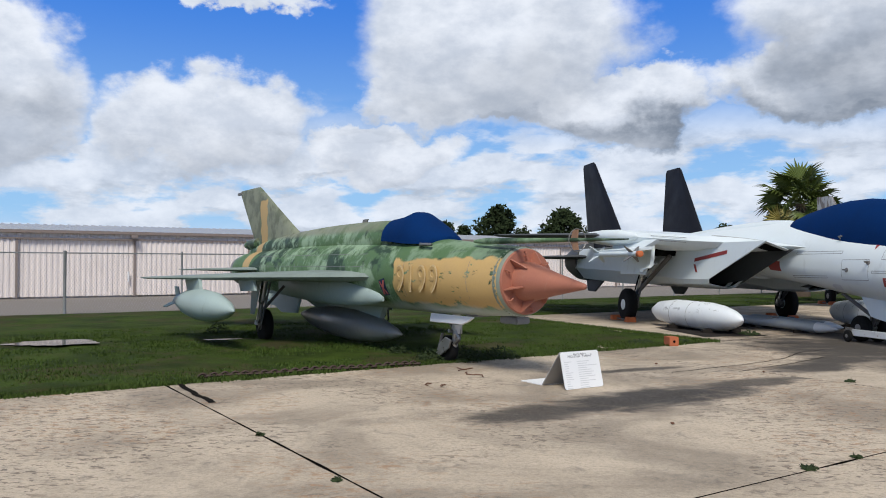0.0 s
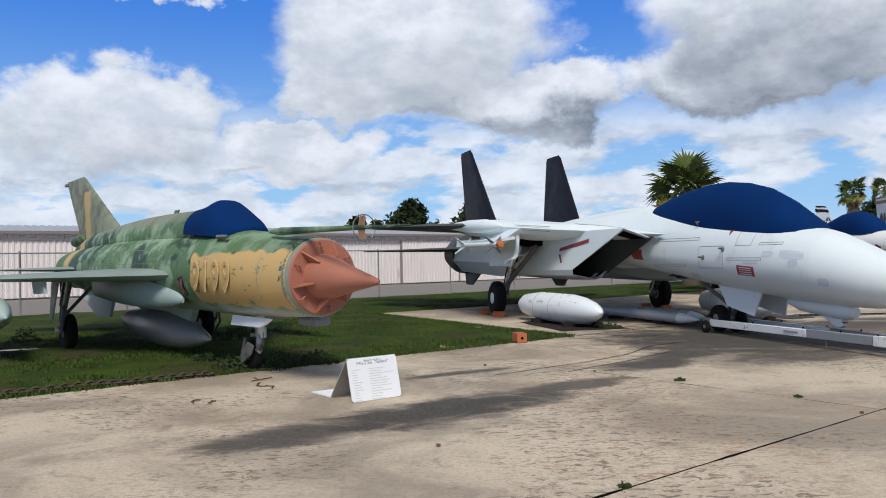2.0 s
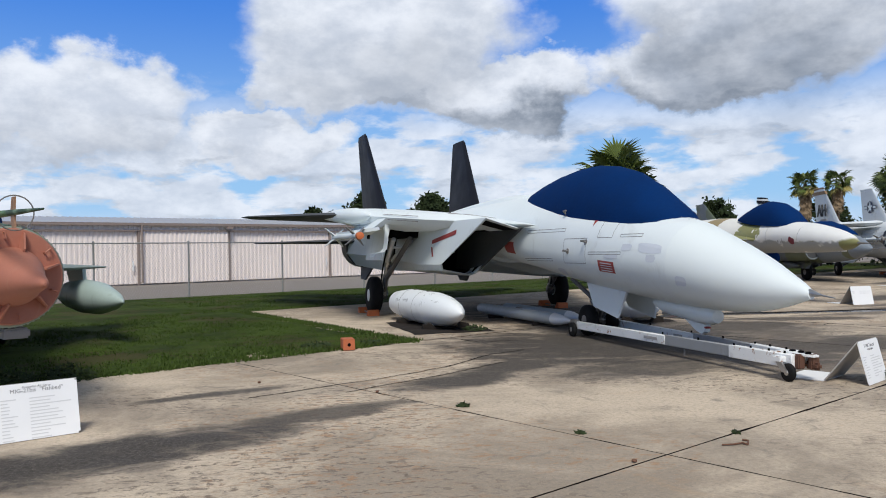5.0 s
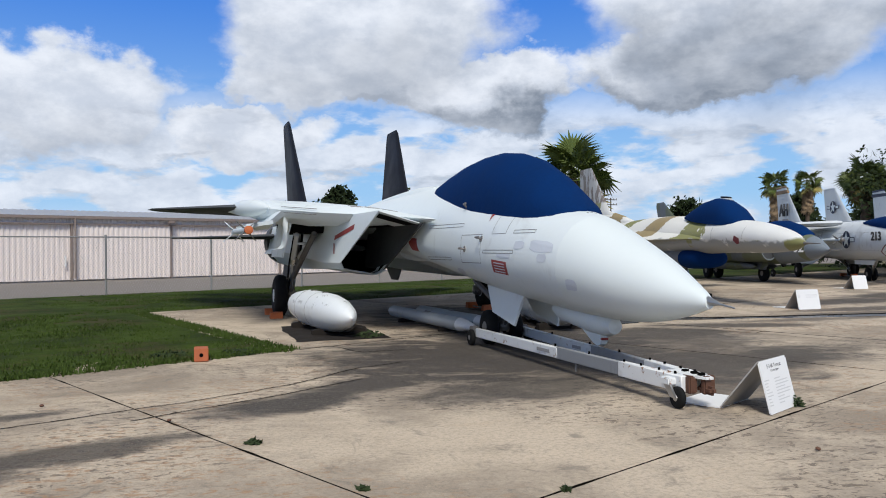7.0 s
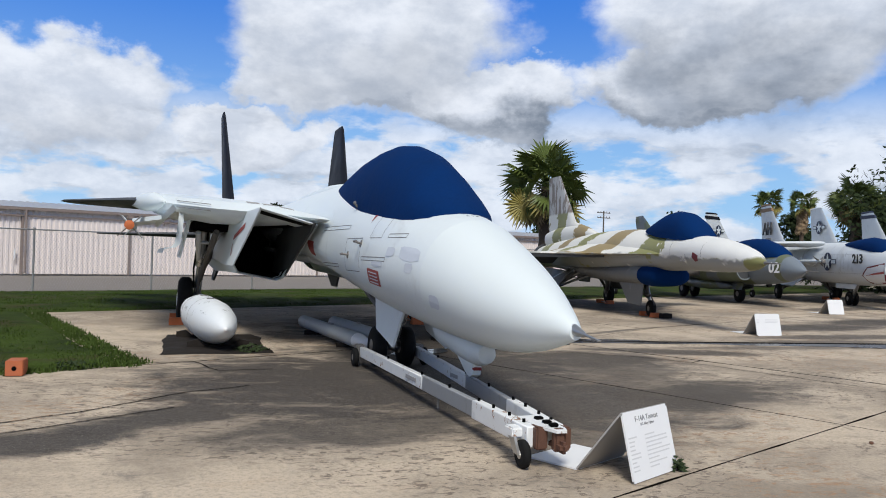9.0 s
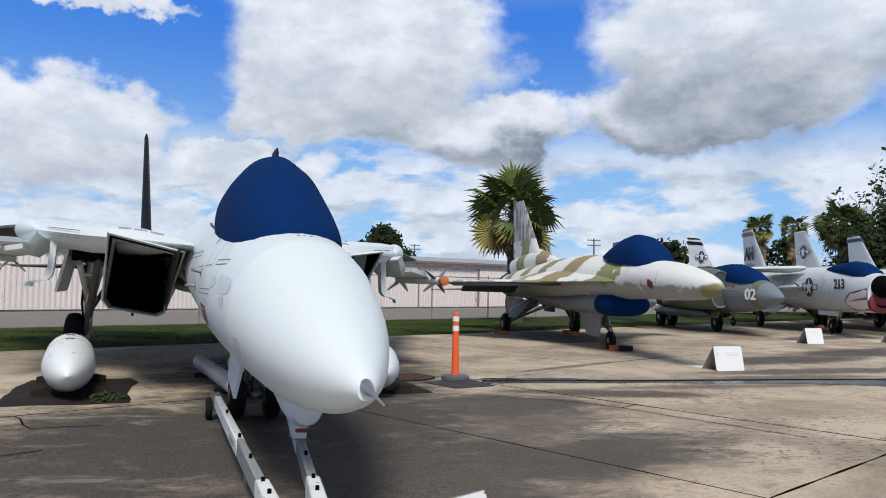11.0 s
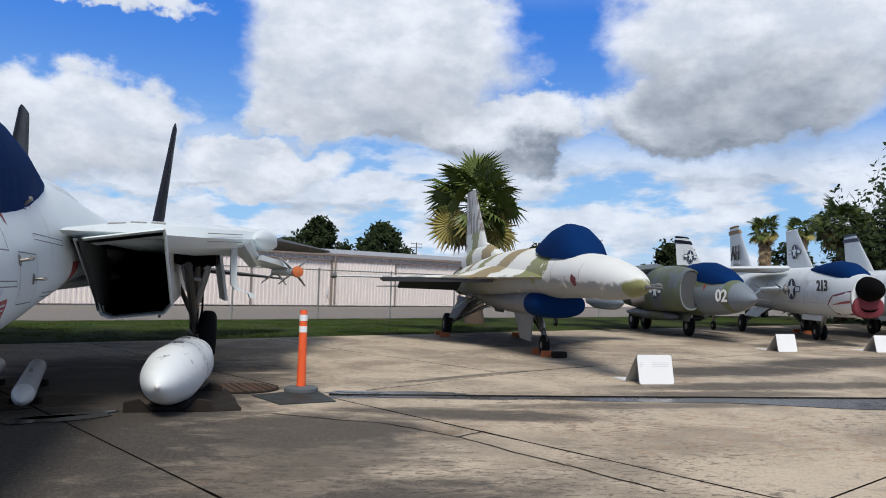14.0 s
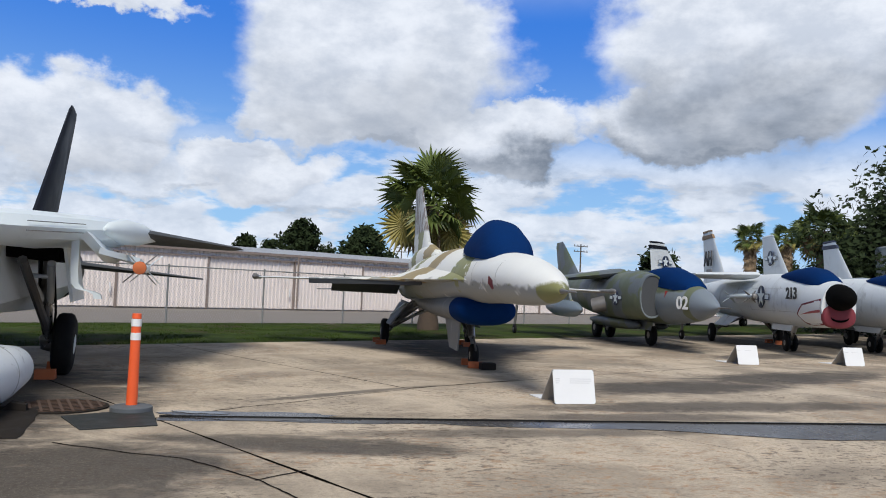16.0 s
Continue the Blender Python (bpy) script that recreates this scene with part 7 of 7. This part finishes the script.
# the desert jet: nose numerals, red patch, seams
decal(FC, "red_patch", [(1.86, 1.64), (2.06, 1.72), (2.12, 1.6), (2.02, 1.5), (1.9, 1.52)], PINKRED, -1, label="faded red emblem patch")
lettering("numeral", "32", 0.3, Matrix.Translation((skin_hit(FC, ("fuselage",), 0.5, 2.55, 1.6, -1)[0].x - 0.006, 2.5, 1.5)) @ side, GREYINK, FC)
for s in (1.75, 3.1, 4.4, 6.2):
    decal(FC, "panel_seam", rect(s, s + 0.008, 1.45, 2.05), SEAM, -1, lift=0.002)
part("gun_port", box((-0.02, 4.9, 2.0), (0.02, 5.3, 2.03)), SEAM, FC)

# the carrier jet's painted jaw
CJ = JETS["carrier_jet"]
for k in (-1, 1):
    decal(CJ, "jaw_outline", [(0.56, 1.66), (1.5, 1.5), (1.92, 1.2), (1.75, 0.93), (1.5, 0.9), (0.56, 0.95)], PINKRED, k, ("fuselage",), 0.004, "dark red painted jaw outline")
    decal(CJ, "jaw_panel", [(0.56, 1.6), (1.46, 1.45), (1.84, 1.2), (1.7, 0.99), (1.5, 0.96), (0.56, 1.0)], SIGN, k, ("fuselage",), 0.012)
    decal(CJ, "jaw_tongue", [(0.56, 1.36), (1.1, 1.30), (1.66, 1.2), (1.1, 1.245), (0.56, 1.29)], REDPALE, k, ("fuselage",), 0.02, "faded red painted tongue")
    for s0, s1, z0, z1 in ((2.0, 5.6, 1.95, 1.955), (3.2, 3.206, 1.1, 2.2), (5.6, 5.606, 1.0, 2.2), (2.0, 5.6, 1.25, 1.255)):
        decal(CJ, "panel_seam", rect(s0, s1, z0, z1), SEAM, k, ("fuselage",), 0.002)
JJ = JETS["jump_jet"]
for k in (-1, 1):
    for s in (1.55, 2.3, 4.9, 6.3):
        decal(JJ, "panel_seam", rect(s, s + 0.008, 1.0, 1.75), SEAM, k, ("fuselage", "intake_trunk"), 0.002)
    decal(JJ, "hazard_mark", [(1.9, 1.7), (2.05, 1.72), (1.98, 1.5)], REDMARK, k, label="small red hazard triangle")


# ---- greenery and litter on the ground ----
def blades(name, spots, h, label, seed, per=5, mat=BLADE):
    """Many short grass blades in one mesh."""
    r = random.Random(seed)
    verts, faces = [], []
    for p in spots:
        for i in range(per):
            a = r.uniform(0, 6.283)
            o = p + Vector((r.gauss(0, 0.05), r.gauss(0, 0.05), 0))
            L = h * r.uniform(0.5, 1.2)
            w = 0.008 + 0.008 * r.random()
            d = Vector((math.cos(a), math.sin(a), 0))
            k = len(verts)
            verts += [o - d * w, o + d * w, o + Vector((-d.y, d.x, 0)) * L * r.uniform(-0.7, 0.7) + Vector((0, 0, L))]
            faces.append((k, k + 1, k + 2))
    me = bpy.data.meshes.new(name)
    me.from_pydata([tuple(v) for v in verts], [], faces)
    me.materials.append(mat)
    return tagged(new(name, me), label, "grass", kind="stuff")


rg = random.Random(7)
spots = []
for i in range(26000):
    p, q = rg.uniform(-9, 13.3), rg.uniform(10.3, 19.5)
    if noise.noise((p * 0.8, q * 0.8, 2)) + 0.5 * noise.noise((p * 3, q * 3, 2)) > -0.28:
        v = at(p, q, 0.01)
        if ((v.x + 7.3) / 1.1) ** 2 + ((v.y - 14.85) / 0.75) ** 2 > 1 and ((v.x + 4.35) / 0.5) ** 2 + ((v.y - 15.4) / 0.25) ** 2 > 1:
            spots.append(v)
for i in range(12000):
    p, q = rg.uniform(13.5, 36), rg.uniform(18.7, 26.5)
    if noise.noise((p * 0.7, q * 0.7, 6)) > -0.2:
        spots.append(at(p, q, 0.01))
blades("grass_blades", spots, 0.042, "short green grass blades and moss", 8, 4)
edge = [at(p, 10.33 + 0.12 * noise.noise((p * 1.3, 0, 3)) + rg.uniform(-0.06, 0.12), 0.0) for p in [rg.uniform(-9, 13.2) for _ in range(2600)]]
edge += [at(13.25 + (q - 10.3) * 0.13 + rg.uniform(-0.25, 0.1), q, 0.0) for q in [rg.uniform(10.3, 18.6) for _ in range(1400)]]
blades("edge_grass", edge, 0.048, "ragged grass fringe over the concrete edge", 9, 4)
WEED = material("weed_leaf", (0.026, 0.04, 0.014), 0.7, vary=0.35, scale=3, spec=0.2)


def weed(c, radius, h, seed):
    r = random.Random(seed)
    verts, faces = [], []
    for i in range(int(260 * radius / 0.3)):
        a, d = r.uniform(0, 6.283), radius * math.sqrt(r.random())
        o = Vector((d * math.cos(a), d * math.sin(a), 0.0))
        z = h * r.random() * (1.1 - (d / radius) ** 2)
        x = Vector((r.gauss(0, 1), r.gauss(0, 1), r.gauss(0, 0.6))).normalized() * 0.035
        y = x.orthogonal().normalized() * 0.014
        k = len(verts)
        o.z = max(z, 0.005)
        verts += [o - x, o + y, o + x, o - y]
        faces.append((k, k + 1, k + 2, k + 3))
    me = bpy.data.meshes.new("weed")
    me.from_pydata([tuple(v) for v in verts], [], faces)
    me.materials.append(WEED)
    ob = new("weed", me)
    ob.matrix_world = Matrix.Translation(c)
    return tagged(ob, "low green weed tuft growing at a joint", "weed", "weeds", "stuff")


for i, (x, y, rad, h) in enumerate([(5.36, 10.38, 0.06, 0.03), (6.1, 9.1, 0.03, 0.02), (10.14, 10.84, 0.06, 0.1), (0.35, 12.75, 0.42, 0.22), (0.95, 13.1, 0.35, 0.18), (-0.2, 12.6, 0.3, 0.2), (-0.75, 13.5, 0.22, 0.15), (6.75, 17.35, 0.26, 0.1), (-1.65, 7.1, 0.03, 0.02), (-0.75, 5.6, 0.03, 0.02), (2.75, 5.95, 0.06, 0.025), (3.3, 6.3, 0.04, 0.02), (3.9, 15.5, 0.3, 0.08), (7.3, 8.85, 0.03, 0.02), (4.75, 15.65, 0.3, 0.06), (-5.0, 17.5, 0.3, 0.3)]):
    weed((x, y, 0.0), rad, h, 40 + i)
# twigs and pebbles
TWIG = material("dry_twig", (0.13, 0.06, 0.035), 0.8, vary=0.3)
for i, (x, y) in enumerate([(0.22, 11.4), (0.55, 10.75), (0.45, 10.95), (-0.02, 10.05), (-0.2, 10.2), (0.35, 11.5), (7.0, 8.5)]):
    r = random.Random(80 + i)
    bm = bmesh.new()
    p = Vector((0, 0, 0.01))
    for q in range(6):
        nx = p + Vector((r.uniform(-0.02, 0.1), r.uniform(-0.06, 0.06), 0))
        rod(p, nx, 0.007, n=5, bm=bm)
        p = nx
    ob = part("twig", bm, TWIG)
    ob.matrix_world = pose(x, y, 0, 0, 0, r.uniform(0, 360))
    tagged(ob, "thin reddish dry twig on the concrete", "twig", "twigs")
for i, (x, y) in enumerate([(2.21, 7.6), (4.6, 11.3), (9.35, 9.4), (3.3, 12.2), (6.2, 8.2), (12.2, 11.5)]):
    bm = bmesh.new()
    bmesh.ops.create_icosphere(bm, subdivisions=2, radius=0.02)
    for v in bm.verts:
        v.co *= 1 + 0.35 * noise.noise(v.co * 40 + Vector((i, 0, 0)))
        v.co.z = v.co.z * 0.6 + 0.014
    ob = part("pebble", bm, TWIG)
    ob.matrix_world = pose(x, y, 0)
    tagged(ob, "small dark pebble on the concrete", "pebble", "pebbles")


# ---- pieces of the setting, last ----
pavement = tagged(part("pavement", quad_sheet([at(-60, -30), at(80, -30), at(80, 19.2), at(-60, 19.2)], -0.075, 0.03), JOINT), "weathered tan concrete apron of large cracked slabs", "pavement", kind="structure")
PCUT = [-57.4, -49.9, -42.4, -34.9, -27.4, -19.9, -12.4, -4.9, 2.5, 10.0, 17.15, 20.3, 24.4, 31.9, 39.4, 46.9, 54.4, 61.9, 69.4]
QCUT = [-30.0, -23.9, -17.05, -10.2, -3.4, 3.46, 10.3, 18.7]


def ragged(a, b, c, d):
    """A slab's outline with chipped, slightly wandering edges."""
    out = []
    near = a < 32 and b > -6 and d > -4
    n = 26 if near else 2
    for i in range(n):
        out.append((a + (b - a) * i / n, c))
    for i in range(n):
        out.append((b, c + (d - c) * i / n))
    for i in range(n):
        out.append((b - (b - a) * i / n, d))
    for i in range(n):
        out.append((a, d - (d - c) * i / n))
    g = 0.009
    pts = []
    for p, q in out:
        chip = g + (0.02 * max(noise.noise((p * 2.1, q * 2.1, 6)), 0) if near else 0)
        pts.append(at(min(max(p, a + chip), b - chip), min(max(q, c + chip), d - chip), -0.03))
    return pts


for a, b in zip(PCUT, PCUT[1:]):
    for c, d in zip(QCUT, QCUT[1:]):
        if c > 10 and b < 11:
            continue
        bm = slab(ragged(a, b, c, d), 0.06)
        dz = 0.004 * noise.noise((a, c, 1))
        for v in bm.verts:
            v.co.z += dz
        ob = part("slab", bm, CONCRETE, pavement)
        ob.data.materials.append(JOINT)
        for f in ob.data.polygons:
            if abs(f.normal.z) < 0.5:
                f.material_index = 1

# cracks wandering through the slabs
CRACKS = [[(3.28, 11.25), (3.91, 11.68), (4.61, 12.15), (5.49, 12.82), (6.35, 13.95), (7.0, 14.4)], [(11.26, 17.69), (12.48, 17.07), (13.11, 16.37), (14.3, 14.3)], [(13.07, 16.37), (13.5, 16.73)],
          [(11.84, 19.03), (13.99, 20.99), (15.13, 22.03), (17.0, 23.4)], [(4.26, 11.38), (4.96, 11.92), (5.52, 12.39), (6.4, 13.21)], [(5.4, 16.0), (6.1, 16.2), (6.5, 15.4), (7.2, 15.6)], [(-3.5, 10.33), (-2.87, 9.24), (-2.51, 8.69)]]
for line in CRACKS:
    left, right = [], []
    pts = [Vector((*p, 0.0)) for p in line]
    for a, b in zip(pts, pts[1:]):
        n = max(3, int((b - a).length / 0.07))
        d = (b - a).normalized()
        o = Vector((-d.y, d.x, 0))
        for i in range(n):
            p = a.lerp(b, i / n)
            p += o * 0.05 * noise.noise((p.x * 2, p.y * 2, 3)) + o * 0.015 * noise.noise((p.x * 11, p.y * 11, 3))
            w = 0.008 + 0.008 * abs(noise.noise((p.x * 5, p.y * 5, 9))) + (0.03 if line[0] == (-3.5, 10.33) else 0)
            left.append(p + o * w + Vector((0, 0, 0.005)))
            right.append(p - o * w + Vector((0, 0, 0.005)))
    part("crack", skin(bmesh.new(), [left, right], closed=False, caps=False), JOINT, pavement)
